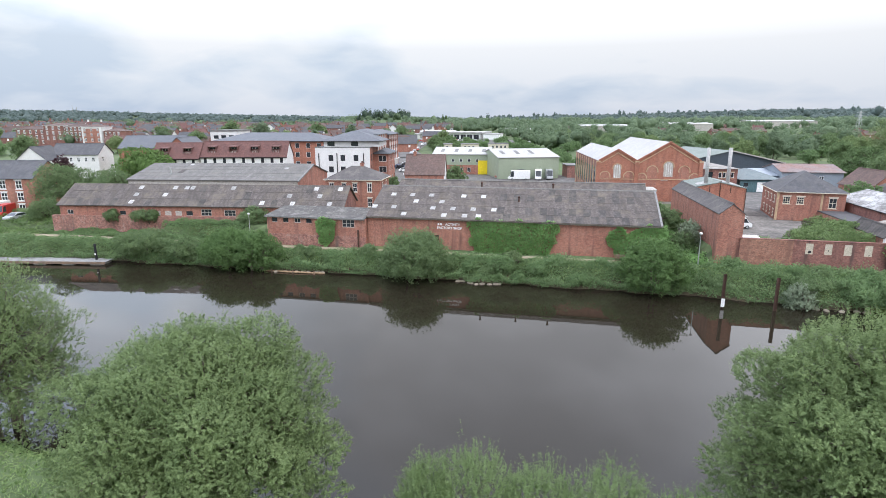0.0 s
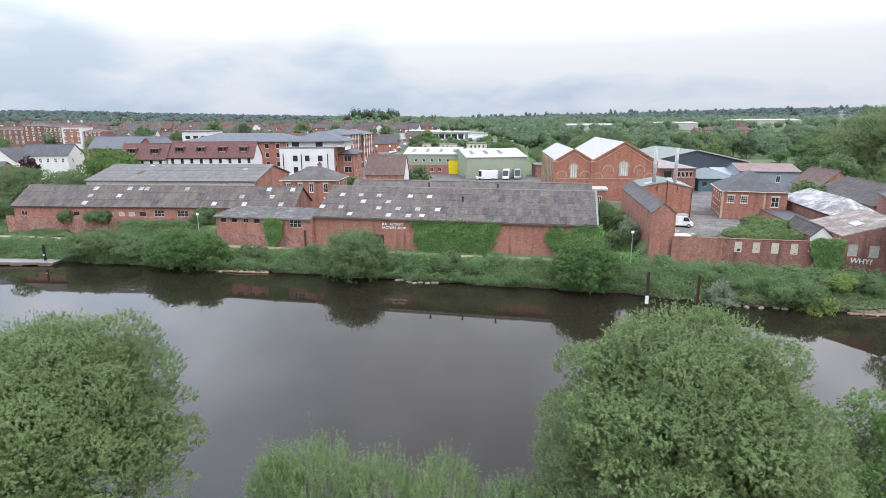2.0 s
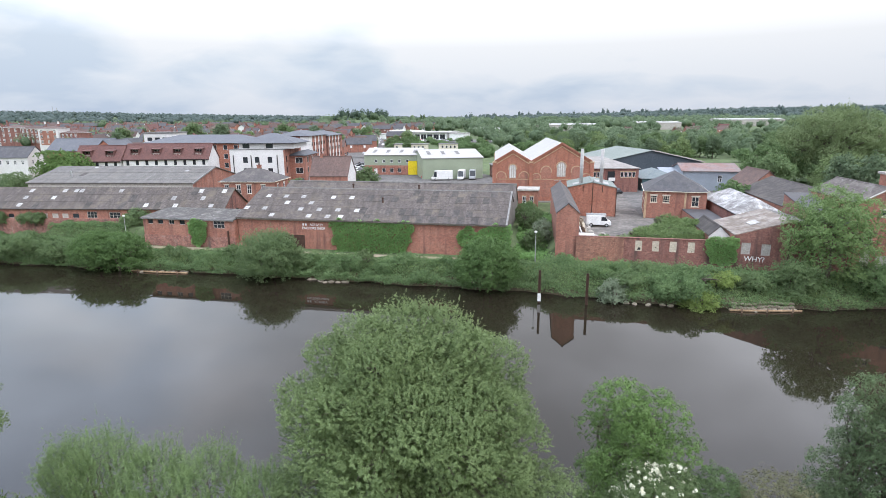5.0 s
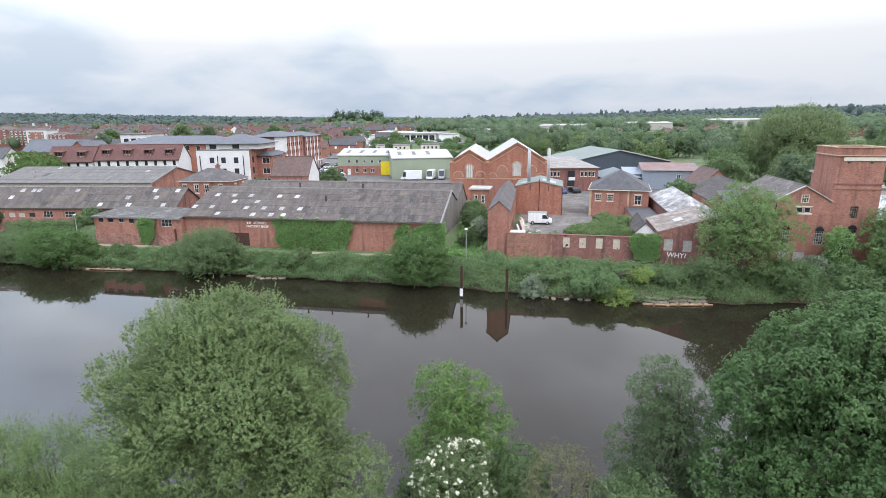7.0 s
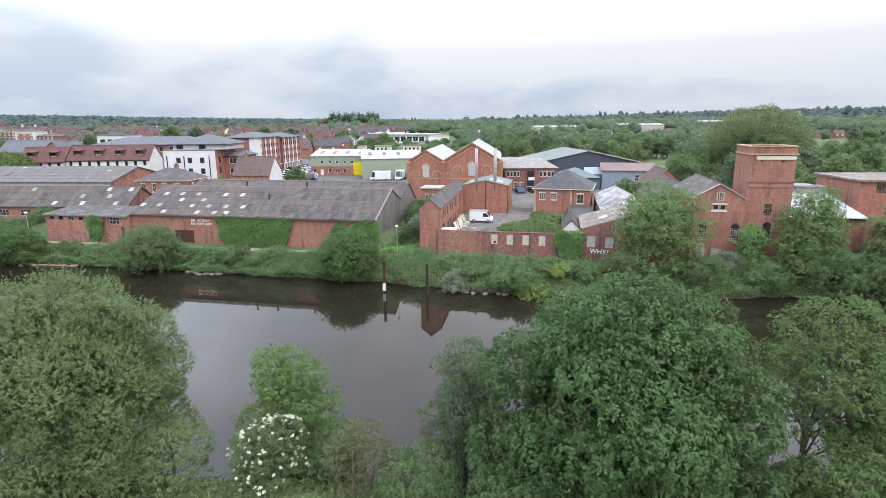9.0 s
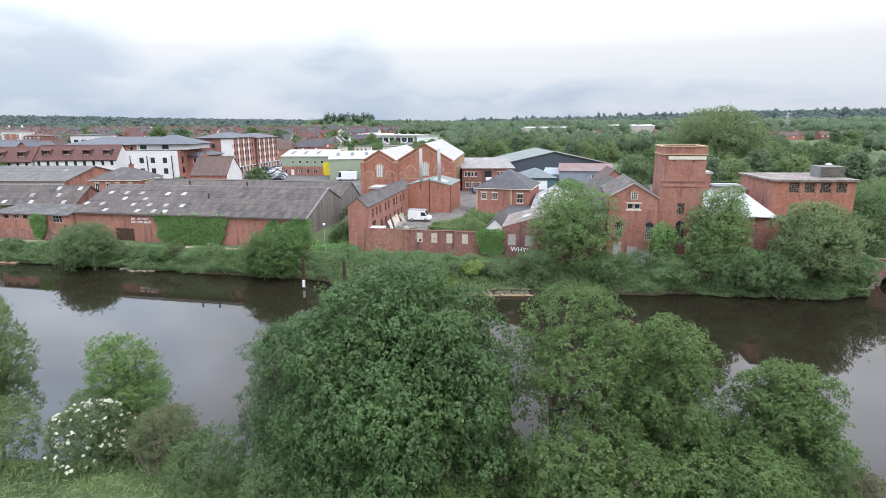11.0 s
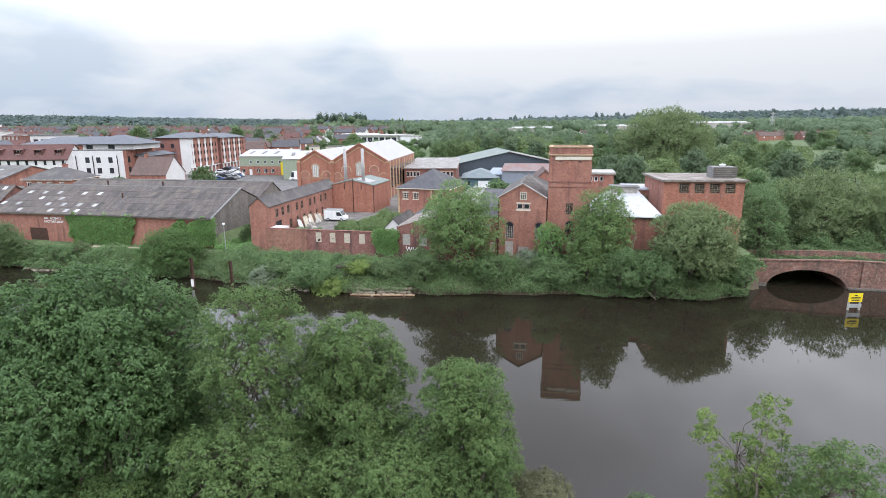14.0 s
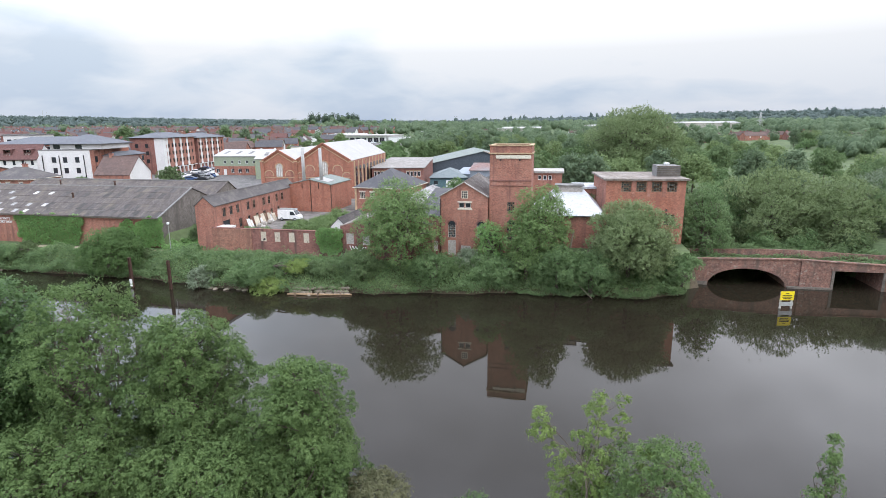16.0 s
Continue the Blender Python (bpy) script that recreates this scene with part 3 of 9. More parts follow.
def window(parent, x, z, w, h, kind, at, frame=None):
    """A window in its opening: frame with glazing bars (or a board), pane, sill. at places the wall's own x, depth, z."""
    frame = frame or WHITE
    key = (round(w, 2), round(h, 2), kind, frame.name)
    if key not in WINDOWS:
        nx, nz = {"sash": (2, 2), "tall": (2, 2), "grid": (4, 5), "plain": (1, 1), "pair": (2, 1), "six": (3, 2), "nine": (3, 3), "board": (1, 1), "door": (1, 1), "dark": (1, 1), "shutter": (1, 1)}[kind]
        f, bm = 0.16 if kind == "tall" else 0.09, bmesh.new()
        if kind in ("board", "door"):
            box(bm, -w / 2, w / 2, 0.06, 0.14, 0, h)
        elif kind == "shutter":
            prof = [(0.14, 0.0)]
            for i in range(int(h / 0.25)):
                prof += [(0.09, i * 0.25 + 0.02), (0.05, i * 0.25 + 0.06), (0.05, i * 0.25 + 0.2)]
            prism(bm, prof + [(0.14, h)], -w / 2, w / 2, "x")
        elif kind != "dark":
            g, t = [], 0.06 if kind == "tall" else 0.03
            for i in range(nx):
                for k in range(nz):
                    g.append((f if i == 0 else w * i / nx + t, w - f if i == nx - 1 else w * (i + 1) / nx - t, f if k == 0 else h * k / nz + t, h - f if k == nz - 1 else h * (k + 1) / nz - t))
            wallgrid(bm, w, 0, h, 0.06, g, lambda x, d, z: (x - w / 2, 0.07 + d, z))
        else:
            box(bm, -w / 2, w / 2, 0.05, 0.14, 0, 0.06)
        fm = meshed("window", bm, frame)
        pm = None
        if kind == "grid":
            rg, cells = random.Random(int(w * 100)), []
            for i in range(nx):
                for k in range(nz):
                    if rg.random() < 0.6:
                        cells.append((-w / 2 + w * i / nx, -w / 2 + w * (i + 1) / nx, 0.105, 0.115, h * k / nz, h * (k + 1) / nz))
            pm = meshed("pane", boxes(*cells), GLASS)
        elif kind not in ("board", "door", "shutter"):
            pm = meshed("pane", boxes((-w / 2 + 0.02, w / 2 - 0.02, 0.105, 0.115, 0.03, h - 0.02)), GLASS)
        WINDOWS[key] = (fm, pm)
    fm, pm = WINDOWS[key]
    name = "door" if kind == "door" else ("shutter" if kind in ("shutter", "board") else "window")
    ob = part(name, fm, None, parent, at=at(x, z))
    if pm:
        part("pane", pm, None, ob)
    return ob


SIDES = {"S": (0, 0, 0), "E": (90, 1, 0), "N": (180, 1, 1), "W": (270, 0, 1)}


def building(name, m, L, W, zb, ze, roof, rise, walls, roofm, label, category, openings=None, over=0.3, trim=None, frame=None, group="", th=0.3, sheet=None, ridge_at=0.5, chimneys=(), apex=None):
    """A house or shed: L along its own x, W along y, walls zb to ze, a roof of the given kind and rise.
    openings: per side (S, E, N, W) a list of (x, z, width, height, kind), x and z to the middle of the foot."""
    openings = openings or {}
    ob = thing(name, m, label, category, group)
    for s, (turn, ax, ay) in SIDES.items():
        length = L if s in "SN" else W
        base = Matrix.Translation((L * ax, W * ay, 0)) @ pose(0, 0, 0, 0, 0, turn)
        holes = [(x - w / 2, x + w / 2, z, z + h) for x, z, w, h, k in openings.get(s, ())]
        bm = bmesh.new()
        x0, x1 = (0, length) if s in "SN" else (th, length - th)
        wallgrid(bm, x1 - x0, zb, ze, th, [(a - x0, b - x0, c, d) for a, b, c, d in holes], lambda x, d, z: base @ Vector((x + x0, d, z)))
        if roof == "gable_x" and s in "EW":
            r = ridge_at if s == "E" else 1 - ridge_at
            pts = [(x0 - th, ze), (x1 + th, ze), (length * r, ze + rise - 0.02)]
            A_ = [bm.verts.new(base @ Vector((x, 0, z))) for x, z in pts]
            B_ = [bm.verts.new(base @ Vector((x, th, z))) for x, z in pts]
            bm.faces.new(A_), bm.faces.new(B_[::-1])
            for i in range(3):
                bm.faces.new((A_[i], B_[i], B_[(i + 1) % 3], A_[(i + 1) % 3]))
        if roof == "gable_y" and s in "SN":
            pts = [(0, ze), (length, ze), (length * (ridge_at if s == "S" else 1 - ridge_at), ze + rise - 0.02)]
            A_ = [bm.verts.new(base @ Vector((x, 0, z))) for x, z in pts]
            B_ = [bm.verts.new(base @ Vector((x, th, z))) for x, z in pts]
            bm.faces.new(A_), bm.faces.new(B_[::-1])
            for i in range(3):
                bm.faces.new((A_[i], B_[i], B_[(i + 1) % 3], A_[(i + 1) % 3]))
        wm = walls.get(s, walls["S"]) if isinstance(walls, dict) else walls
        wall = part("wall", bm, wm, ob)
        for x, z, w, h, k in openings.get(s, ()):
            window(wall, x, z, w, h, k, lambda x, z: base @ Matrix.Translation((x, 0, z)), frame)
            if trim and k not in ("dark",):
                part("lintel", boxes((-w / 2 - 0.15, w / 2 + 0.15, -0.03, -0.003, h + 0.004, h + 0.24)), trim, wall, at=base @ Matrix.Translation((x, 0, z)))
                part("sill", boxes((-w / 2 - 0.12, w / 2 + 0.12, -0.08, -0.003, -0.12, -0.004)), trim, wall, at=base @ Matrix.Translation((x, 0, z)))
    o, tk = over, 0.14
    if roof == "gable_x":
        y = W * ridge_at
        k1, k2 = rise / y, rise / (W - y)
        part("roof", slab(bmesh.new(), [(-o, -o, ze - o * k1 + tk), (L + o, -o, ze - o * k1 + tk), (L + o, y, ze + rise + tk), (-o, y, ze + rise + tk)], tk), roofm, ob)
        part("roof", slab(bmesh.new(), [(-o, y, ze + rise + tk), (L + o, y, ze + rise + tk), (L + o, W + o, ze - o * k2 + tk), (-o, W + o, ze - o * k2 + tk)], tk), roofm, ob)
        part("ridge", prism(bmesh.new(), [(y - 0.18, ze + rise + tk - 0.04), (y + 0.18, ze + rise + tk - 0.04), (y, ze + rise + tk + 0.08)], -o, L + o, "x"), roofm, ob)
    elif roof == "gable_y":
        x = L * ridge_at
        k1, k2 = rise / x, rise / (L - x)
        part("roof", slab(bmesh.new(), [(-o, W + o, ze - o * k1 + tk), (-o, -o, ze - o * k1 + tk), (x, -o, ze + rise + tk), (x, W + o, ze + rise + tk)], tk), roofm, ob)
        part("roof", slab(bmesh.new(), [(x, W + o, ze + rise + tk), (x, -o, ze + rise + tk), (L + o, -o, ze - o * k2 + tk), (L + o, W + o, ze - o * k2 + tk)], tk), roofm, ob)
        part("ridge", prism(bmesh.new(), [(x - 0.18, ze + rise + tk - 0.04), (x + 0.18, ze + rise + tk - 0.04), (x, ze + rise + tk + 0.08)], -o, W + o), roofm, ob)
    elif roof == "hip":
        h = min(L, W) / 2 * 0.98
        a, b = ((h, W / 2), (L - h, W / 2)) if L >= W else ((L / 2, h), (L / 2, W - h))
        a, b = apex or (a, b)
        zt = ze + rise
        c = [(-o, -o, ze), (L + o, -o, ze), (L + o, W + o, ze), (-o, W + o, ze)]
        P, Q = (*a, zt), (*b, zt)
        for f in (([c[0], c[1], Q, P], [c[1], c[2], Q], [c[2], c[3], P, Q], [c[3], c[0], P]) if L >= W else ([c[0], c[1], P], [c[1], c[2], Q, P], [c[2], c[3], Q], [c[3], c[0], P, Q])):
            part("roof", slab(bmesh.new(), [(p[0], p[1], p[2] + tk) for p in f], tk), roofm, ob)
        part("gutter", boxes((-o - 0.1, L + o + 0.1, -o - 0.1, -o, ze - 0.02, ze + 0.1), (-o - 0.1, L + o + 0.1, W + o, W + o + 0.1, ze - 0.02, ze + 0.1), (-o - 0.1, -o, -o, W + o, ze - 0.02, ze + 0.1), (L + o, L + o + 0.1, -o, W + o, ze - 0.02, ze + 0.1)), trim or BLACK, ob)
    elif roof == "flat":
        part("roof", boxes((-o, L + o, -o, W + o, ze, ze + max(rise, 0.15))), roofm, ob)
    elif roof == "mono":
        z0, z1 = (ze, ze + rise)
        part("roof", slab(bmesh.new(), [(-o, -o, z0 + tk), (L + o, -o, z0 + tk), (L + o, W + o, z1 + tk), (-o, W + o, z1 + tk)], tk), roofm, ob)
        part("wall", prism(bmesh.new(), [(0, ze), (W, ze), (W, z1 - 0.01)], 0, 0.3, "x"), walls if not isinstance(walls, dict) else walls["S"], ob)
        part("wall", prism(bmesh.new(), [(0, ze), (W, ze), (W, z1 - 0.01)], L - 0.3, L, "x"), walls if not isinstance(walls, dict) else walls["S"], ob)
    for cx, cy, cz, ch in chimneys:
        ch_ob = part("chimney", boxes((cx - 0.35, cx + 0.35, cy - 0.5, cy + 0.5, cz, cz + ch), (cx - 0.42, cx + 0.42, cy - 0.57, cy + 0.57, cz + ch - 0.2, cz + ch)), walls if not isinstance(walls, dict) else BRICK, ob)
        for k in (-0.25, 0.25):
            part("chimney_pot", tube(bmesh.new(), [(cx, cy + k, cz + ch), (cx, cy + k, cz + ch + 0.35)], [0.14, 0.11], 8), TILE_RED, ch_ob)
    return ob


def sheets(roof_thing, origin, along, up, L, S, cols, rows_, base_mat, light=(), dark=(), seed=1, lift=0.03):
    """Lapped roof sheets, one object each, on a slope that starts at origin; along and up are unit vectors."""
    along, up = Vector(along), Vector(up)
    nrm = along.cross(up).normalized()
    w, h = L / cols, S / rows_
    bm = boxes((0.0, w * 1.02, 0.0, h * 1.06, 0.0, 0.035))
    bm2 = boxes((w * 0.14, w * 0.88, h * 0.3, h * 0.78, 0.0, 0.05), (0.0, w * 1.02, 0.0, h * 1.06, -0.012, 0.02))
    bm3 = boxes((0.0, w * 1.02, 0.0, h * 1.06, 0.0, 0.035))
    mA = meshed("roof_sheet", bm, base_mat)
    mB = meshed("rooflight", bm2, [ROOFLIGHT, base_mat])
    for f in mB.polygons[6:]:
        f.material_index = 1
    mC = meshed("roof_sheet", bm3, ASBESTOS_DARK)
    rot = Matrix((along, up, nrm)).transposed().to_4x4()
    rng = random.Random(seed)
    for i in range(cols):
        for k in range(rows_):
            p = Vector(origin) + along * (w * i) + up * (h * k) + nrm * (lift + rng.uniform(0, 0.012))
            lit = (i, k) in light
            me = mB if lit else (mC if (i, k) in dark else mA)
            part("rooflight" if lit else "roof_sheet", me, None, roof_thing, at=Matrix.Translation(p) @ rot @ pose(0, 0, 0, -0.55 - rng.uniform(0, 0.3), rng.uniform(-0.25, 0.25), rng.uniform(-0.3, 0.3)))

# ---- plants ----
def icotemplate(sub):
    bm = bmesh.new()
    bmesh.ops.create_icosphere(bm, subdivisions=sub, radius=1.0)
    bm.verts.ensure_lookup_table()
    V = np.array([v.co[:] for v in bm.verts])
    T = np.array([[v.index for v in f.verts] for f in bm.faces], dtype=np.int32)
    bm.free()
    return V, T


ICO = {s: icotemplate(s) for s in (1, 2)}


def lumps(lobes, scale, rng, sub=2, rough=0.16):
    """The dense inner foliage of a crown: uneven masses inside the lobes."""
    V, T = ICO[sub]
    n, k = len(lobes), len(V)
    l = np.array(lobes, float)
    ph = rng.uniform(0, 6.28, (n, 1, 6))
    w = np.sin(V[None, :, 0] * 4.1 + ph[..., 0]) * np.sin(V[None, :, 1] * 4.6 + ph[..., 1]) + np.sin(V[None, :, 2] * 5.3 + ph[..., 2]) * np.sin((V[None, :, 0] - V[None, :, 1]) * 5.9 + ph[..., 3])
    r = scale * (1 + rough * w + rng.normal(0, rough * 0.6, (n, k)))
    P = l[:, None, :3] + V[None] * r[..., None] * l[:, None, 3:]
    return P.reshape(-1, 3), (T[None] + (np.arange(n, dtype=np.int32) * k)[:, None, None]).reshape(-1, 3)


def leafmesh(name, P, N_, size, aspect, rng, droop=0.0, spread=1.0, axis=None, inner=None):
    """One small pointed blade at every point of P, facing about N_."""
    n = len(P)
    d = N_ + rng.normal(0, 0.55 * spread, (n, 3))
    d /= np.linalg.norm(d, axis=1, keepdims=True) + 1e-9
    r = rng.normal(0, 1, (n, 3))
    r[:, 2] -= droop
    if axis is not None:
        r = r * 0.45 + axis * 1.2
    a = r - (r * d).sum(1, keepdims=True) * d
    a /= np.linalg.norm(a, axis=1, keepdims=True) + 1e-9
    b = np.cross(d, a)
    s = (size * rng.uniform(0.6, 1.35, n))[:, None]
    L_, W_ = a * s * 0.5, b * s * 0.5 * aspect
    V = np.stack([P - L_ + W_, P + L_, P - L_ - W_], 1).reshape(-1, 3)
    Vi, Ti = inner if inner is not None else (np.zeros((0, 3)), np.zeros((0, 3), np.int32))
    m = len(Ti)
    me = bpy.data.meshes.new(name)
    me.vertices.add(3 * n + len(Vi))
    me.vertices.foreach_set("co", np.concatenate([V, Vi]).astype(np.float32).ravel())
    me.loops.add(3 * n + 3 * m)
    me.loops.foreach_set("vertex_index", np.concatenate([np.arange(3 * n, dtype=np.int32), (Ti + 3 * n).ravel().astype(np.int32)]))
    me.polygons.add(n + m)
    me.polygons.foreach_set("loop_start", np.concatenate([np.arange(0, 3 * n, 3, dtype=np.int32), 3 * n + np.arange(0, 3 * m, 3, dtype=np.int32)]))
    if m:
        me.polygons.foreach_set("use_smooth", np.arange(n + m) >= n)
    me.update(calc_edges=True)
    return me


def sphere_pts(rng, n):
    v = rng.normal(0, 1, (n, 3))
    return v / np.linalg.norm(v, axis=1, keepdims=True)


def crownpts(lobes, clumps, per, rng, clump_r, hang=0.0, inner=0.18):
    """Points in clumps over the shells of the lobes (x, y, z, rx, ry, rz), with normals that face outwards."""
    lobes = np.array(lobes, float)
    area = (lobes[:, 3] * lobes[:, 4] + lobes[:, 4] * lobes[:, 5] + lobes[:, 3] * lobes[:, 5])
    pick = rng.choice(len(lobes), clumps, p=area / area.sum())
    u = sphere_pts(rng, clumps)
    u[:, 2] = np.where(u[:, 2] < -0.5, -u[:, 2] * 0.6, u[:, 2])
    rad = np.where(rng.random(clumps) < inner, rng.uniform(0.3, 0.8, clumps), rng.normal(0.95, 0.10, clumps))
    c = lobes[pick, :3] + u * rad[:, None] * lobes[pick, 3:]
    # drop the clumps that lie deep inside another lobe
    keep = np.ones(clumps, bool)
    for l in lobes:
        q = (((c - l[:3]) / l[3:]) ** 2).sum(1)
        keep &= ~((q < 0.30) & (rng.random(clumps) > 0.15))
    c, u = c[keep], u[keep]
    m = len(c)
    w = rng.normal(0, 1, (m, per, 3))
    sc = clump_r * rng.uniform(0.6, 1.3, (m, 1, 1))
    off = w * sc * np.array([0.55, 0.55, 0.42])
    if hang:
        off[..., 2] -= np.abs(rng.normal(0, hang, (m, per))) * 0.6
    P = (c[:, None, :] + off).reshape(-1, 3)
    Nn = np.repeat(u, per, 0) * 0.8 + off.reshape(-1, 3) / clump_r * 0.6 + np.array([0, 0, 0.45])
    return P, Nn


def tufts(lobes, n, rng, jitter, clear=0.72):
    """Places of n tufts over the outside of the lobes, with the way outwards at each."""
    lobes = np.array(lobes, float)
    area = lobes[:, 3] * lobes[:, 4] + lobes[:, 4] * lobes[:, 5] + lobes[:, 3] * lobes[:, 5]
    pick = rng.choice(len(lobes), n, p=area / area.sum())
    u = sphere_pts(rng, n)
    u[:, 2] = np.where((u[:, 2] < -0.35) & (rng.random(n) < 0.7), -u[:, 2], u[:, 2])
    c = lobes[pick, :3] + u * lobes[pick, 3:] * rng.normal(1.0, jitter, n)[:, None]
    keep = c[:, 2] > 0.1
    for l in lobes:
        keep &= ((((c - l[:3]) / l[3:]) ** 2).sum(1) > clear) | (rng.random(n) < 0.06)
    mid = lobes[:, :3].mean(0)
    w = c - mid
    w /= np.linalg.norm(w, axis=1, keepdims=True) + 1e-9
    u = u * 0.6 + w * 0.4
    return c[keep], u[keep] / np.linalg.norm(u[keep], axis=1, keepdims=True)


def unit(a):
    return a / (np.linalg.norm(a, axis=-1, keepdims=True) + 1e-9)


def whorls(c, u, per, r, rng, rise=0.6, sag=0.45):
    """Broad leaves set round the end of each twig, the outer ones hanging: places, normals and the way each leaf points."""
    m = len(c)
    A = unit(u * 0.75 + np.array([0, 0, rise]) + rng.normal(0, 0.22, (m, 3)))[:, None, :]
    w = unit(rng.normal(0, 1, (m, per, 3)) + A * 0.95)
    rr = r * rng.uniform(0.65, 1.3, (m, 1, 1))
    P = c[:, None, :] + w * rr * rng.uniform(0.55, 1.0, (m, per, 1)) * np.array([1.0, 1.0, 0.75])
    out = w - A * (w * A).sum(-1, keepdims=True)
    P[..., 2] -= sag * rr[..., 0] * (out ** 2).sum(-1)
    ax = unit(out + np.array([0, 0, -sag]) + rng.normal(0, 0.2, (m, per, 3)))
    return P.reshape(-1, 3), unit(w * 0.6 + A * 0.7).reshape(-1, 3), ax.reshape(-1, 3)


def shoots(c, u, per, length, rng, rise=0.5, fan=0.75):
    """Narrow leaves along rising shoots: places, normals and the way each leaf points."""
    m = len(c)
    A = unit(u * 0.8 + np.array([0, 0, rise]) + rng.normal(0, 0.32, (m, 3)))[:, None, :]
    ln = length * rng.uniform(0.6, 1.35, (m, 1, 1))
    side = rng.normal(0, 1, (m, per, 3))
    side = unit(side - A * (side * A).sum(-1, keepdims=True))
    t = rng.uniform(-0.55, 0.5, (m, per, 1))
    ax = unit(A * 0.85 + side * fan * (1.1 - t))
    P = c[:, None, :] + A * t * ln + ax * 0.07
    N_ = np.cross(ax, np.cross(np.broadcast_to(A, ax.shape), ax)) + np.array([0, 0, 0.5]) + u[:, None, :] * 0.5
    return P.reshape(-1, 3), unit(N_).reshape(-1, 3), ax.reshape(-1, 3)


def backing(lobes, n, rng, size):
    """Older leaves deep in the crown, which close it."""
    c, u = tufts(lobes, n, rng, 0.05, 0.35)
    mid = np.array(lobes)[:, :3].mean(0)
    c = mid + (c - mid) * rng.uniform(0.55, 0.88, (len(c), 1))
    return c, u


def trunkmesh(stem, bm, height, r0, lobes, rng, lean=(0, 0), stems=1):
    """A tapered trunk, or several, with limbs that reach into the lobes."""
    for s in range(stems):
        ox, oy = (rng.normal(0, 0.5), rng.normal(0, 0.5)) if stems > 1 else (0, 0)
        pts, rad = [], []
        for i in range(6):
            t = i / 5
            pts.append((ox * (1 + t) + lean[0] * t + rng.normal(0, 0.08) * t, oy * (1 + t) + lean[1] * t + rng.normal(0, 0.08) * t, -0.4 + (height + 0.4) * t))
            rad.append(r0 * (1.25 - 0.85 * t))
        tube(stem, pts, rad, 8)
        for k, l in enumerate(lobes):
            if k % stems != s:
                continue
            st = Vector(pts[3 + (k % 3)])
            e = Vector(l[:3])
            mid = (st + e) / 2 + Vector((rng.normal(0, 0.3), rng.normal(0, 0.3), 0.3))
            tube(bm, [st, mid, e], [r0 * 0.30, r0 * 0.16, r0 * 0.06], 6)
            for j in range(3):
                d = Vector(sphere_pts(rng, 1)[0])
                d.z = abs(d.z) * 0.6
                q = e + Vector((d.x * l[3], d.y * l[4], d.z * l[5])) * 0.6
                tube(bm, [mid.lerp(e, 0.3 * j), mid.lerp(q, 0.6), q], [r0 * 0.14, r0 * 0.08, r0 * 0.03], 5)


def tree(name, m, label, category, height, lobes, clumps, per, size, aspect, leaf, seed, clump_r=0.8, r0=0.25, hang=0.0, droop=0.0, stems=1, group="", bark=None, spread=1.0, inner=0.18, trunk_to=0.6, core=0.5, style=None):
    rng = np.random.default_rng(seed)
    ob = thing(name, m, label, category, group)
    stem, limbs = bmesh.new(), bmesh.new()
    trunkmesh(stem, limbs, height * trunk_to, r0, lobes, rng, stems=stems)
    part("trunk", stem, bark or BARK, ob, smooth=True)
    tagged(part("branchwork", limbs, bark or BARK, ob, smooth=True), kind="stuff")
    if style:
        c, u = tufts(lobes, clumps, rng, inner)
        P, Nn, ax = (whorls(c, u, per, clump_r, rng, sag=droop) if style == "whorl" else shoots(c, u, per, clump_r, rng, rise=droop))
        sizes = np.full(len(P), size)
        if core:
            Pb, Ub = backing(lobes, int(clumps * core), rng, size)
            P, Nn, ax = np.concatenate([P, Pb]), np.concatenate([Nn, Ub]), np.concatenate([ax, sphere_pts(rng, len(Pb))])
            sizes = np.concatenate([sizes, np.full(len(Pb), size * 1.7)])
        me = leafmesh("crown", P, Nn, sizes, aspect, rng, 0.0, 0.6, ax)
    else:
        P, Nn = crownpts(lobes, clumps, per, rng, clump_r, hang, inner)
        me = leafmesh("crown", P, Nn, size, aspect, rng, droop, spread, None, lumps(lobes, core, rng) if core else None)
    me.materials.append(leaf)
    part("crown", me, None, ob)
    return ob


def lobes_round(R, H, z0, n, rng, big=0.62, squash=1.0):
    """Lobes that fill a crown of radius R from z0 to H."""
    out = [(0, 0, z0 + (H - z0) * 0.5, R * big * 1.1, R * big * 1.1, (H - z0) * 0.46)]
    for i in range(n):
        a = i * 2.399 + rng.uniform(-0.3, 0.3)
        t = (i + 0.5) / n
        z = z0 + (H - z0) * (0.18 + 0.66 * t)
        prof = math.sin(math.pi * min(1.0, 0.22 + 0.72 * (1 - t) ** 0.8))
        rr = R * (0.40 + 0.24 * prof) * (1 - 0.35 * t)
        s = R * rng.uniform(0.38, 0.54)
        out.append((math.cos(a) * rr, math.sin(a) * rr, z, s, s, s * 0.85 * squash))
    return out


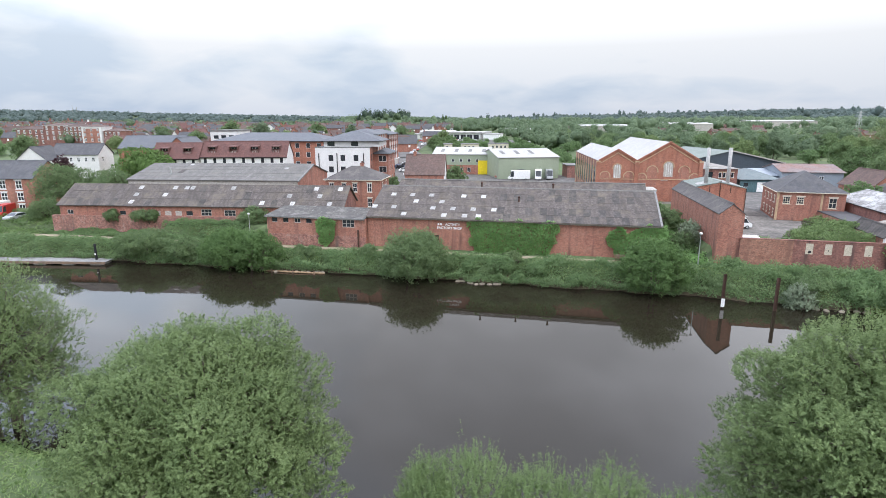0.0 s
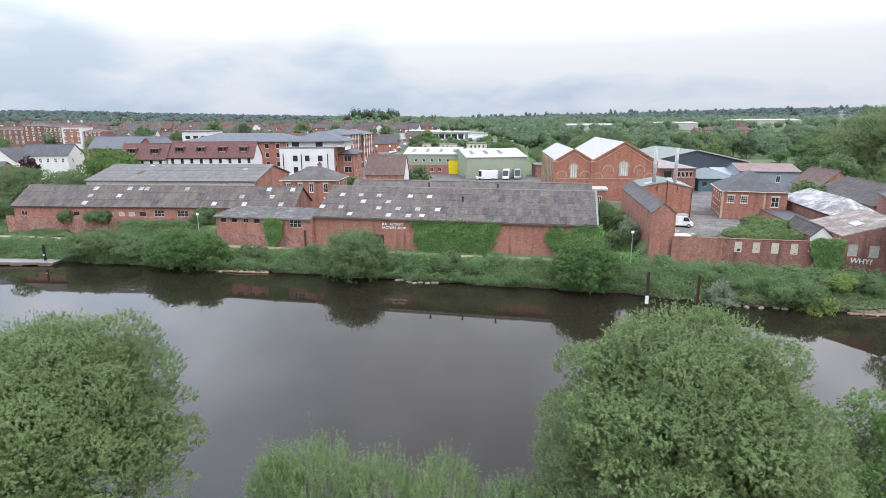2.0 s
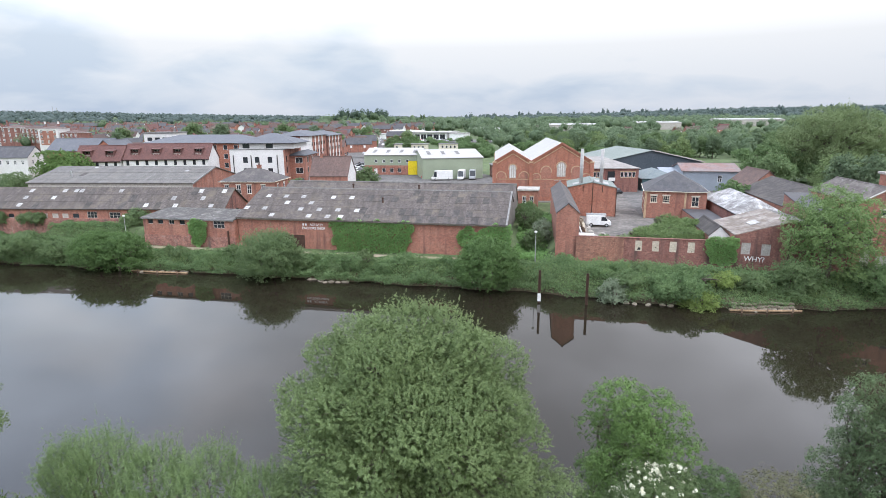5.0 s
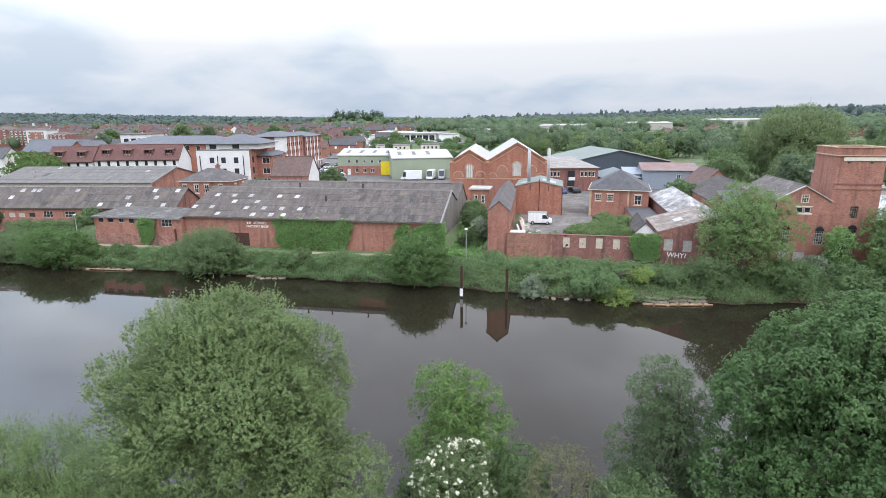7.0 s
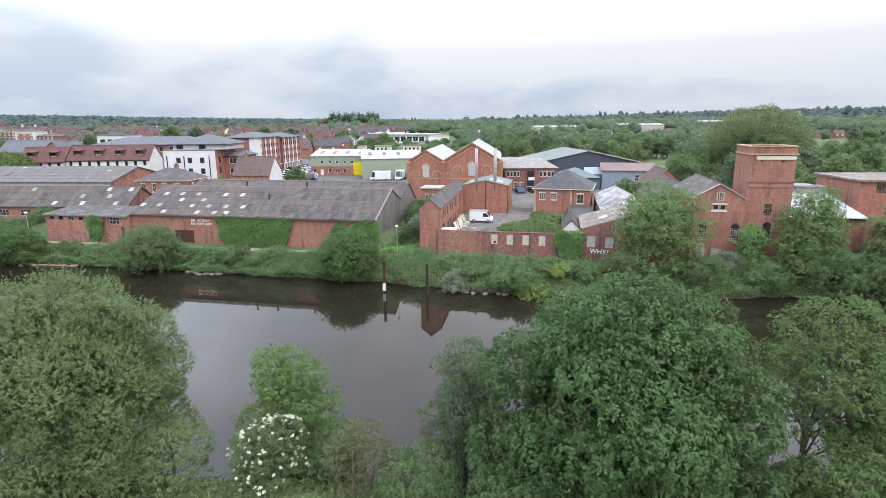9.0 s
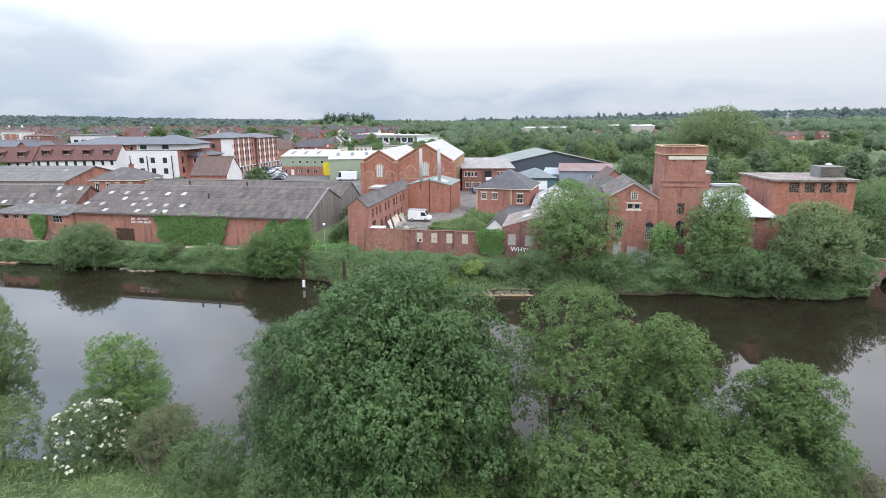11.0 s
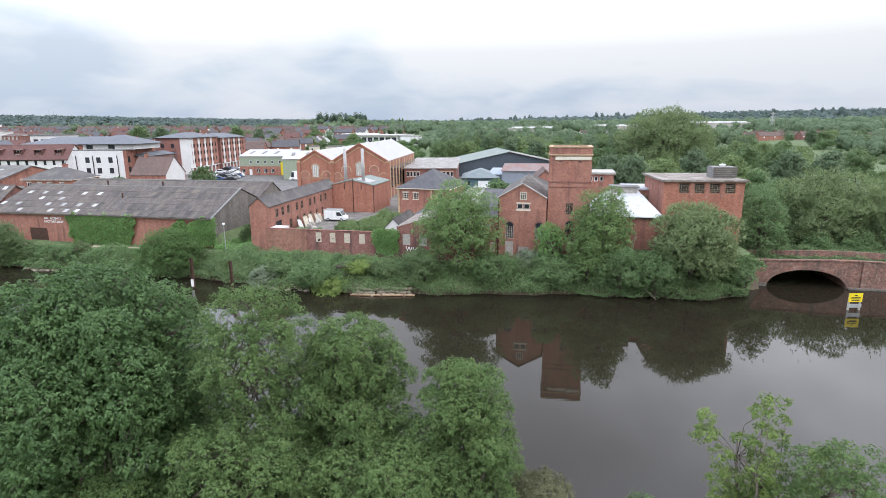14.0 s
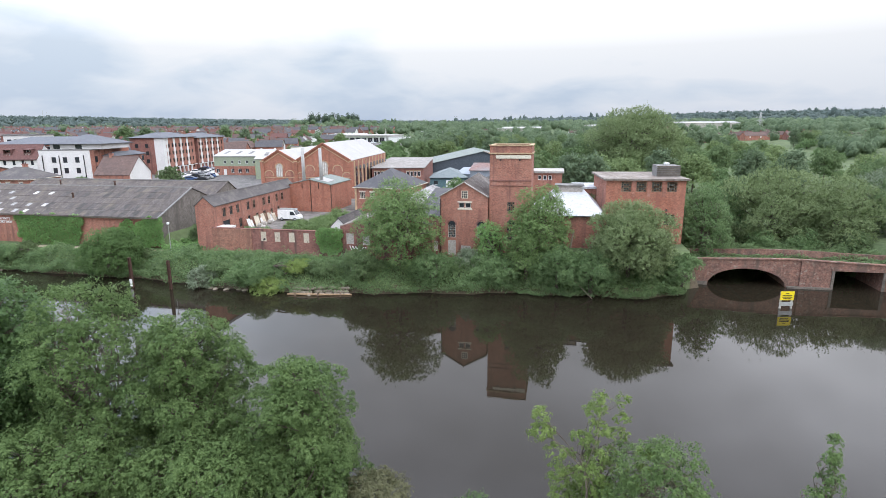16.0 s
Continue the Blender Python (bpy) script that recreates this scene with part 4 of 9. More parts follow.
def lobes_tier(R, H, z0, n, rng):
    """Flat sprays of foliage set out from a leader in loose tiers, with gaps between them."""
    out = [(0, 0, z0 + (H - z0) * 0.9, R * 0.16, R * 0.16, (H - z0) * 0.11)]
    for i in range(n):
        t = (i + rng.uniform(0, 1)) / n
        a = i * 2.399 + rng.uniform(-0.7, 0.7)
        w = R * (0.22 + 0.78 * (1 - t) ** 0.7) * (0.75 + 0.35 * math.sin(i * 1.9))
        s = R * rng.uniform(0.20, 0.32) * (1.15 - 0.5 * t)
        d = max(0.0, w - s) * rng.uniform(0.55, 1.1)
        out.append((math.cos(a) * d, math.sin(a) * d, z0 + (H - z0) * (0.06 + 0.86 * t), s * 1.15, s * 1.15, s * rng.uniform(0.5, 0.8)))
    return out


def lobes_loose(R, H, z0, n, rng):
    """Uneven leafy masses set out along the limbs of a broad crown, with gaps between them."""
    out = [(0, 0, z0 + (H - z0) * 0.42, R * 0.40, R * 0.40, (H - z0) * 0.34)]
    for i in range(n):
        t = (i + rng.uniform(0.2, 0.8)) / n
        a = i * 2.399 + rng.uniform(-0.6, 0.6)
        w = R * (0.42 + 0.58 * math.sqrt(max(0.0, 1 - t ** 1.8)))
        s = R * rng.uniform(0.22, 0.38) * (1.1 - 0.35 * t) * min(1.0, math.sqrt(34 / n))
        d = max(0.0, w - s) * rng.uniform(0.5, 1.08)
        out.append((math.cos(a) * d, math.sin(a) * d, z0 + (H - z0) * (0.05 + 0.88 * t), s * 1.1, s * 1.1, s * rng.uniform(0.6, 0.95)))
    return out


def lobes_column(R, H, z0, n, rng):
    """Thin upright leaders, each clothed in small bunches of leaves."""
    out = []
    for k in range(6):
        a, d = k * 2.399, R * (0.25 + 0.75 * (k / 5)) * (0.3 if k == 0 else 1.0)
        bx, by, top = math.cos(a) * d * 0.4, math.sin(a) * d * 0.3, z0 + (H - z0) * (1.0 if k == 0 else rng.uniform(0.55, 0.9))
        m = max(3, int((top - z0) / 0.75))
        for i in range(m):
            t = i / (m - 1)
            s = rng.uniform(0.32, 0.62) * (1.15 - 0.4 * t)
            out.append((bx + math.cos(a) * d * 0.6 * t + rng.uniform(-0.35, 0.35), by + math.sin(a) * d * 0.5 * t + rng.uniform(-0.35, 0.35), z0 + (top - z0) * t, s, s, s * 0.8))
    return out


def lobes_shell(R, H, z0, n, rng):
    """Many small rounded clusters over a broad dome, as a sycamore carries them."""
    out = [(0, 0, z0 + (H - z0) * 0.45, R * 0.72, R * 0.72, (H - z0) * 0.42)]
    for i in range(n):
        zc = max(-0.8, 1 - (i + rng.uniform(0.0, 1.0)) / n * 1.78)
        a = i * 2.39996 + rng.uniform(-0.6, 0.6)
        c = math.sqrt(max(0.0, 1 - zc * zc))
        k = rng.uniform(0.68, 0.95)
        s = R * rng.uniform(0.14, 0.32) * min(1.0, math.sqrt(50 / n))
        out.append((math.cos(a) * c * R * k, math.sin(a) * c * R * k, z0 + (H - z0) * 0.47 + zc * (H - z0) * 0.47 * k, s * 1.1, s * 1.1, s * 0.72))
    return out


def lobes_dome(R, H, z0, n, rng):
    """A dome of leaf clusters whose sides fall nearly straight to the ground."""
    h = H - z0
    out = [(0, 0, z0 + h * 0.55, R * 0.72, R * 0.72, h * 0.38), (0, 0, z0 + h * 0.25, R * 0.80, R * 0.80, h * 0.24)]
    for i in range(n):
        t = (i + rng.uniform(0.0, 1.0)) / n
        zc = 1 - t * 1.75
        a = i * 2.39996 + rng.uniform(-0.6, 0.6)
        c = math.sqrt(1 - zc * zc) if zc > 0 else 1.0 - 0.08 * zc
        k = rng.uniform(0.70, 0.95)
        s = R * rng.uniform(0.13, 0.30) * min(1.0, math.sqrt(70 / n))
        out.append((math.cos(a) * c * R * k, math.sin(a) * c * R * k, z0 + h * (0.47 + 0.48 * zc * (k if zc > 0 else 1.0)), s * 1.1, s * 1.1, s * 0.75))
    return out


def lobes_ball(R, H, z0, n, rng):
    """A close round bush: small clusters packed over one full dome."""
    out = [(0, 0, z0 + (H - z0) * 0.48, R * 0.90, R * 0.90, (H - z0) * 0.48)]
    for i in range(n):
        zc = max(-0.7, 1 - (i + rng.uniform(0.0, 1.0)) / n * 1.7)
        a, k, s = i * 2.39996 + rng.uniform(-0.5, 0.5), rng.uniform(0.84, 0.98), R * rng.uniform(0.13, 0.24)
        c = math.sqrt(max(0.0, 1 - zc * zc))
        out.append((math.cos(a) * c * R * k, math.sin(a) * c * R * k, z0 + (H - z0) * (0.48 + 0.46 * zc * k), s, s, s * 0.8))
    return out


def ground_z(u, v):
    """Height of the land at (u, v) of the riverside grid."""
    def sm(a, b, t):
        t = min(1.0, max(0.0, (t - a) / (b - a)))
        return t * t * (3 - 2 * t)
    edge = far_edge(u)
    near = near_edge(u)
    if v > (edge + near) / 2:
        low = -1.5 + 3.9 * sm(edge - 2.0, edge + 3.8, v)
        low += 0.45 * sm(38, 48, u) * (1 - sm(50, 70, u)) * sm(edge + 1, edge + 6, v)
        z = low + (5.0 - low) * sm(-0.4, 1.6, v) if not 35 < u < 41.2 else low + (5.0 - low) * sm(0, 18, v)
        if u < -55:
            z = min(z, low + (4.6 - low) * sm(edge + 9, edge + 22, v)) if v < 16 else z
        if 119.5 < u:
            z = -1.5 + (z + 1.5) * sm(0.0, 0.5, abs(u - 134) - 13.5) if v < 26 else z
    else:
        z = -1.5 + 4.0 * sm(-(near + 2.0), -(near - 4.0), -v)
    d = math.hypot(u, v)
    if v > 150:
        p = site(u, v).translation
        side = (math.degrees(math.atan2(p.x - 30, p.y)) - 2) / 30.0
        side = side * 1.3 if side > 0 else -side
        z_far = (4 + 30 * min(1.2, side)) * sm(1000, 2600, d)
        z += 11 * sm(180, 900, d) + z_far + 3 * sm(600, 2500, d) * math.sin(p.x / 410.0 + 1.2) + 12 * math.exp(-((p.x + 97) / 70.0) ** 2 - ((p.y - 955) / 120.0) ** 2)
    return z


def far_edge(u):
    return 0.35 * np.sin(u * 0.55) + 0.25 * np.sin(u * 1.37 + 1.0) + np.interp(u, [-600, -90, -60, -16, 40, 52, 64, 74, 97, 113, 118, 121, 600], [-22, -15.5, -10.0, -9.0, -10.2, -12.0, -12.5, -11.3, -7.0, -6.3, -4, 2.5, 3.0])


def near_edge(u):
    return np.interp(u, [-600, -40, -6, 3, 11, 15, 30, 42, 51, 60, 90, 130, 600], [-58, -58, -60.0, -61.6, -61.4, -59.8, -59.0, -58.2, -56.8, -55.8, -53, -51.5, -50])


# ---- land and water ----
def grid_object(name, us, vs, f, material, label, category):
    us, vs = list(us), list(vs)
    bm = bmesh.new()
    V = [[bm.verts.new(SITE @ Vector((u, v, f(u, v)))) for v in vs] for u in us]
    for i in range(len(us) - 1):
        for k in range(len(vs) - 1):
            bm.faces.new((V[i][k], V[i + 1][k], V[i + 1][k + 1], V[i][k + 1]))
    if len(material) > 1:
        for f_ in bm.faces:
            c = f_.calc_center_median()
            f_.material_index = 1 if c.z < 0.75 and c.y < 120 else 0
    return solid(name, bm, material, Matrix(), label, category, kind="structure", smooth=True)


def spaced(lo, a, b, step, hi, n):
    """Close steps between a and b, widening out to lo and hi."""
    mid = list(np.arange(a, b + step / 2, step))
    out = [b + (hi - b) * (i / n) ** 2.4 for i in range(1, n + 1)]
    low = [a - (a - lo) * (i / n) ** 2.4 for i in range(n, 0, -1)]
    return low + mid + out


grid_object("ground", spaced(-3500, -100, 160, 2.0, 3500, 26), spaced(-1500, -72, 34, 1.0, 4600, 40), ground_z, [GRASS, MUD], "rough green grass and low scrub reaching to the hills", "ground")
wb = bmesh.new()
wv = [wb.verts.new(SITE @ Vector(p)) for p in ((-700, -75, 0), (700, -75, 0), (700, 28, 0), (-700, 28, 0))]
wb.faces.new(wv)
solid("water", wb, WATER, Matrix(), "calm dark brown river mirroring the cloudy sky", "river", kind="structure")


def pavement(name, poly, z, material, label, kind="structure", thick=0.3):
    return solid(name, slab(bmesh.new(), [(*p, z) for p in poly], thick), material, SITE, label, "pavement", kind=kind)


pavement("pavement_yard", [(45.3, 0.2), (67.6, 0.2), (67.6, 27), (59, 27), (59, 78), (30, 78), (30, 46), (44, 46), (44, 28), (45.3, 28)], 5.06, YARD, "cracked pale concrete yard between the works buildings")
pavement("pavement_path", [(-110, -5.0), (-60, -3.6), (-32, -3.6), (36, -2.6), (36, -1.0), (-32, -1.9), (-60, -2.0), (-110, -3.4)], 2.52, EARTH_PATH, "narrow trodden riverside footpath beside the wall", thick=0.5)
pavement("pavement_car_park", [(-58, 36), (-34, 42), (-14, 32), (29.5, 32), (29.5, 46), (27, 100), (16, 114), (-34, 114), (-74, 250), (-104, 250), (-70, 100)], 5.05, ASPHALT, "grey asphalt car park and side street")
solid("pavement_street", slab(bmesh.new(), [(-24, 188, 5.07), (6, 172, 5.07), (4, 240, 5.07), (-4, 300, 5.07), (-30, 300, 5.07), (-22, 240, 5.07)], 0.3), ASPHALT, Matrix(), "grey asphalt street and car park behind the flats", "pavement", kind="structure")
pavement("pavement_works", [(59.2, 26), (106, 50), (106, 120), (20, 120), (29, 60), (44, 60)], 5.03, ASPHALT, "worn asphalt round the works buildings")
pavement("road_far", [(200, 150), (214, 150), (236, 330), (226, 330)], 5.2, ASPHALT, "grey asphalt road running off between trees")

def road_strip(name, line, width, material, label):
    """A made road that follows the ground along a line of (x, y)."""
    bm = bmesh.new()
    rows_ = []
    for (x0, y0), (x1, y1) in zip(line, line[1:]):
        n = max(2, int(math.hypot(x1 - x0, y1 - y0) / 8))
        rows_ += [(x0 + (x1 - x0) * k / n, y0 + (y1 - y0) * k / n) for k in range(n)]
    rows_.append(line[-1])
    prev = None
    for k, (x, y) in enumerate(rows_):
        a, b = rows_[max(0, k - 1)], rows_[min(len(rows_) - 1, k + 1)]
        d = Vector((b[0] - a[0], b[1] - a[1], 0)).normalized()
        side = Vector((d.y, -d.x, 0)) * width / 2
        cur = []
        for sgn in (-1, -0.5, 0, 0.5, 1):
            w = Vector((x, y, 0)) + side * sgn
            q = SITE.inverted() @ w
            cur.append(bm.verts.new((w.x, w.y, ground_z(q.x, q.y) + 0.35)))
        if prev:
            for i in range(4):
                bm.faces.new((prev[i], prev[i + 1], cur[i + 1], cur[i]))
        prev = cur
    return solid(name, bm, material, Matrix(), label, "road", kind="structure", smooth=True)


road_strip("road_town", [(-17, 292), (-24, 340), (-22, 400), (-17, 452)], 17, ASPHALT, "grey asphalt street climbing between houses to the market")
road_strip("road_market", [(-45, 478), (20, 470), (112, 452)], 44, ASPHALT, "grey asphalt market car park")

# ---- far bank: the factory shop and its sheds ----
def shop():
    m = site(0, 0)
    ob = thing("factory_shop", m, "long red brick factory with two weathered grey sheet roofs", "factory")
    u0, u1, ze, zr, v1, v2, vv, v3 = -13.3, 34.1, 7.95, 11.95, 9.5, 21.3, 15.4, 27.0
    zv = zr - (zr - ze) / v1 * (vv - v1)
    wall = part("wall", wallgrid(bmesh.new(), u1 - u0, 2.0, ze, 0.35, [(8.6, 12.6, 2.4, 5.1)], lambda x, d, z: Vector((u0 + x, d, z))), BRICK, ob)
    for x in (9.6, 11.6):
        window(wall, u0 + x, 2.4, 1.96, 2.65, "door", lambda x, z: Matrix.Translation((x, 0, z)), RUST)
    for a, e in ((u0, 0.35), (u1 - 0.35, 0.35)):
        prof = [(0.36, 2.0), (v3, 2.0), (v3, ze), (v2, zr - 0.05), (vv, zv - 0.05), (v1, zr - 0.05), (0.36, ze)]
        part("gable_wall", prism(bmesh.new(), prof, a, a + e, "x"), GABLE_GREY if a > 0 else BRICK, ob, "grey rendered gable wall" if a > 0 else "")
    part("wall", boxes((u0 + 0.36, u1 - 0.36, v3 - 0.35, v3, 2.0, ze)), BRICK, ob)
    part("wall_coping", boxes((u0, u1 + 0.1, -0.12, 0.0, ze - 0.35, ze - 0.05)), CONCRETE, ob)
    def slope(va, za, vb, zb, name="roof"):
        return part(name, slab(bmesh.new(), [(u0 - 0.15, va, za), (u1 + 0.15, va, za), (u1 + 0.15, vb, zb), (u0 - 0.15, vb, zb)], 0.12), ASBESTOS, ob)
    k = (zr - ze) / v1
    r1 = slope(-0.35, ze - 0.35 * k + 0.12, v1, zr + 0.12)
    slope(v1, zr + 0.12, vv, zv + 0.12)
    slope(vv, zv + 0.12, v2, zr + 0.12)
    slope(v2, zr + 0.12, v3 + 0.3, ze + 0.05)
    for v in (v1, v2):
        part("ridge", prism(bmesh.new(), [(v - 0.25, zr + 0.10), (v + 0.25, zr + 0.10), (v, zr + 0.28)], u0 - 0.2, u1 + 0.2, "x"), ASBESTOS_GREY, ob)
    part("verge", slab(bmesh.new(), [(u1 + 0.0, -0.4, ze + 0.08), (u1 + 0.3, -0.4, ze + 0.08), (u1 + 0.3, v1, zr + 0.26), (u1 + 0.0, v1, zr + 0.26)], 0.2), PARAPET, ob)
    part("gutter", boxes((u0 - 0.1, u1 + 0.1, -0.55, -0.37, ze - 0.18, ze - 0.06)), STONE_DARK, ob)
    S = math.hypot(v1 + 0.35, zr - ze + 0.35 * k)
    up = Vector((0, v1 + 0.35, zr - ze + 0.35 * k)).normalized()
    light = {(0, 1), (2, 3), (3, 1), (5, 3), (5, 0), (6, 2), (8, 3), (9, 1), (10, 2), (11, 0), (13, 3), (12, 1), (14, 0), (16, 3), (15, 1), (16, 0), (18, 1)}
    rng = random.Random(5)
    dark = {(i, k_) for i in range(19, 41) for k_ in (0, 1, 3) if (i + k_) % 2 == 0 and rng.random() < 0.8} | {(i, 4) for i in range(26, 40, 3)}
    sheets(r1, (u0 - 0.1, -0.4, ze - 0.4 * k + 0.12), (1, 0, 0), up, u1 - u0 + 0.2, S, 41, 5, ASBESTOS, light, dark)
    for x, v in ((12.0, 5.2), (17.5, 9.6), (5.0, 9.6)):
        z = ze + min(v, v1) * k
        ch = part("flue", tube(bmesh.new(), [(x, v, z - 0.1), (x, v, z + 0.9)], [0.14, 0.14], 8), RUST, ob)
        part("cowl", tube(bmesh.new(), [(x, v, z + 0.9), (x, v, z + 1.0), (x, v, z + 1.15)], [0.2, 0.26, 0.05], 8), RUST, ch)
    return ob


shop()


def lettering(body, m, height, material, name, label, extrude=0.012):
    cu = bpy.data.curves.new(name, "FONT")
    cu.body, cu.size, cu.extrude, cu.align_x = body, height / 0.72, extrude, "LEFT"
    cu.offset = 0.012
    ob = new(name, cu)
    ob.matrix_world = m
    ob.data.materials.append(material)
    return tagged(ob, label, "lettering")


lettering("ACTIVITY", site(0.35, -0.02, 6.76) @ pose(0, 0, 0, 90), 0.42, WHITE, "wall_lettering", "white painted capitals reading ACTIVITY on the brick wall")
lettering("FACTORY SHOP", site(-1.05, -0.02, 6.16) @ pose(0, 0, 0, 90), 0.42, WHITE, "wall_lettering", "white painted capitals reading FACTORY SHOP on the brick wall")
solid("wall_lettering", boxes((-0.95, -0.65, -0.03, -0.005, 6.78, 7.16), (-0.5, -0.2, -0.03, -0.005, 6.78, 7.16)), WHITE, site(0, 0), "two white painted bars before the shop lettering", "lettering")


def lean_to():
    u0, u1, v0, v1, ze, z1 = -31.7, -13.35, -1.0, 6.0, 7.45, 8.1
    ob = thing("lean_to", site(0, 0), "low red brick lean-to with a flat lichen-covered roof", "shed")
    wins = [(-30.2, 6.4, 1.05, 0.8, "dark"), (-28.1, 6.4, 1.05, 0.8, "dark"), (-25.85, 6.4, 1.15, 0.85, "pair"), (-23.7, 6.4, 1.05, 0.8, "dark"), (-16.4, 5.95, 2.2, 1.35, "six")]
    wall = part("wall", wallgrid(bmesh.new(), u1 - u0, 1.8, ze, 0.3, [(x - w / 2 - u0, x + w / 2 - u0, z, z + h) for x, z, w, h, k in wins], lambda x, d, z: Vector((u0 + x, v0 + d, z))), BRICK, ob)
    for x, z, w, h, k in wins:
        window(wall, x, z, w, h, k, lambda x, z: Matrix.Translation((x, v0, z)), GREYBOARD)
    for x in (u0, u1 - 0.3):
        part("wall", prism(bmesh.new(), [(v0 + 0.31, 1.8), (v1, 1.8), (v1, z1), (v0 + 0.31, ze)], x, x + 0.3, "x"), BRICK, ob)
    part("roof", slab(bmesh.new(), [(u0 - 0.3, v0 - 0.3, ze + 0.14), (u1, v0 - 0.3, ze + 0.14), (u1, v1 + 0.6, z1 + 0.16), (u0 - 0.3, v1 + 0.6, z1 + 0.16)], 0.14), LEAN_ROOF, ob)
    part("fascia", boxes((u0 - 0.32, u1, v0 - 0.36, v0 - 0.31, ze - 0.12, ze + 0.16)), PARAPET, ob)
    part("plinth", boxes((u0, u1, v0 - 0.14, v0 - 0.004, 1.8, 4.4)), BRICK_PINK, ob)
    part("downpipe", tube(bmesh.new(), [(-14.6, v0 - 0.22, 2.2), (-14.6, v0 - 0.22, 5.6)], [0.16, 0.16], 8), RUST, ob)


lean_to()

# the long shed with its row of small windows
LS = Matrix.Translation((-75.3, 106.95, 0)) @ pose(0, 0, 0, 0, 0, -5.2)
ls_wins = [(x + 75.3, 6.0, w, h, k) for x, w, h, k in ((-73.2, 1.3, 0.9, "pair"), (-62.3, 1.2, 0.8, "dark"), (-59.8, 1.3, 0.8, "pair"), (-57.6, 1.2, 0.7, "dark"), (-55.2, 1.3, 0.9, "board"), (-53.0, 1.3, 0.9, "board"), (-50.9, 1.3, 0.9, "board"), (-48.7, 1.3, 0.9, "dark"), (-45.3, 2.1, 1.3, "six"), (-40.6, 2.3, 1.2, "six"), (-34.0, 1.3, 0.9, "dark"))]
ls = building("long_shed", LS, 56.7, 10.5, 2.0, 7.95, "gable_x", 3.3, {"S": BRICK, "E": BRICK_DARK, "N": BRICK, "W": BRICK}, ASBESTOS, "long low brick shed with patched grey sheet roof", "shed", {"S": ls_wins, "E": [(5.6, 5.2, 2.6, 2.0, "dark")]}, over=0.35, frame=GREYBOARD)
part("plinth_wall", boxes((-1.5, 44, -0.5, -0.004, 2.0, 5.9)), BRICK_PINK, ls, "stained pale brick lower wall")
k_ = 3.3 / 5.25
up_ = Vector((0, 5.25 + 0.35, 3.3 + 0.35 * k_)).normalized()
ls_light = {(12, 0), (12, 1), (12, 2), (17, 1), (18, 2), (21, 2), (20, 2), (28, 2), (38, 1), (39, 0), (42, 2), (43, 1), (45, 0), (46, 2), (34, 0)}
ls_dark = {(i, (i * 7) % 3) for i in (3, 6, 9, 15, 23, 24, 30, 31, 33, 36, 41)}
sheets(ls, (-0.35, -0.4, 7.95 - 0.4 * k_ + 0.14), (1, 0, 0), up_, 57.4, math.hypot(5.65, 3.55), 48, 3, ASBESTOS, ls_light, ls_dark, seed=3)

S2 = Matrix.Translation((-69.5, 121.5, 0)) @ pose(0, 0, 0, 0, 0, -5.2)
s2 = building("grey_shed", S2, 38.4, 21.6, 5.0, 11.2, "gable_x", 2.7, {"S": GREYBOARD, "E": BRICK, "N": BRICK, "W": BRICK}, ASBESTOS_GREY, "wide shed with smooth grey sheet roof and brick gable", "shed", {}, over=0.3)
k2 = 2.7 / 10.8
sheets(s2, (-0.3, -0.35, 11.2 - 0.35 * k2 + 0.14), (1, 0, 0), Vector((0, 10.8, 2.7)).normalized(), 39.0, math.hypot(11.1, 3.1), 33, 5, ASBESTOS_GREY, {(28, 3), (8, 4)}, {(8, 2)}, seed=4)
part("flue", tube(bmesh.new(), [(8, 3.5, 11.5), (8, 3.5, 13.6)], [0.18, 0.18], 8), STEEL, s2)
part("verge", slab(bmesh.new(), [(38.6, -0.4, 11.32), (38.85, -0.4, 11.32), (38.85, 10.8, 14.14), (38.6, 10.8, 14.14)], 0.3), PARAPET, s2)

building("annex_house", Matrix.Translation((-25.4, 119.0, 0)) @ pose(0, 0, 0, 0, 0, -5.2), 12.0, 9.4, 5.0, 11.35, "hip", 2.55, BRICK, SLATE_OLD, "two-storey red brick house with hipped slate roof", "house",
         {"S": [(x, 8.8, 1.0, 1.9, "sash") for x in (1.3, 4.0, 6.4, 9.6)] + [(9.6, 5.6, 1.0, 1.9, "sash")], "E": [(2.5, 8.8, 1.0, 1.8, "sash"), (6.5, 8.8, 1.0, 1.8, "sash")]}, trim=CREAM, over=0.35, chimneys=((7.0, 5.0, 13.2, 1.5),))
building("store_shed", Matrix.Translation((-29.6, 118.4, 0)) @ pose(0, 0, 0, 0, 0, -5.2), 4.0, 5.0, 5.0, 9.3, "flat", 0.25, BRICK, FELT, "small flat-roofed brick store beside the house", "shed", {"S": [(2, 7.4, 2.6, 1.2, "six")]})

# ---- the works: wing, yard wall, boiler house ----
wing_w = [(x, 8.1, 1.0, 1.5, "sash") for x in (3, 5.2, 7.4, 11, 13.2, 17, 19.2, 22.5, 25)] + [(x, 5.4, 1.0, 1.6, "sash") for x in (8, 11, 14, 17, 20, 23)] + [(3.5, 5.2, 2.2, 2.2, "dark")]
building("works_wing", site(42.0, -0.85, 0, 2.2), 3.45, 31.5, 2.2, 10.25, "gable_y", 1.45, BRICK, SLATE_OLD, "narrow two-storey brick wing with slate roof", "works", {"E": wing_w}, over=0.12, frame=WOOD, trim=BRICK_PINK)
wy = thing("yard_wall", site(0, 0), "long old red brick riverside wall with boarded windows", "wall")
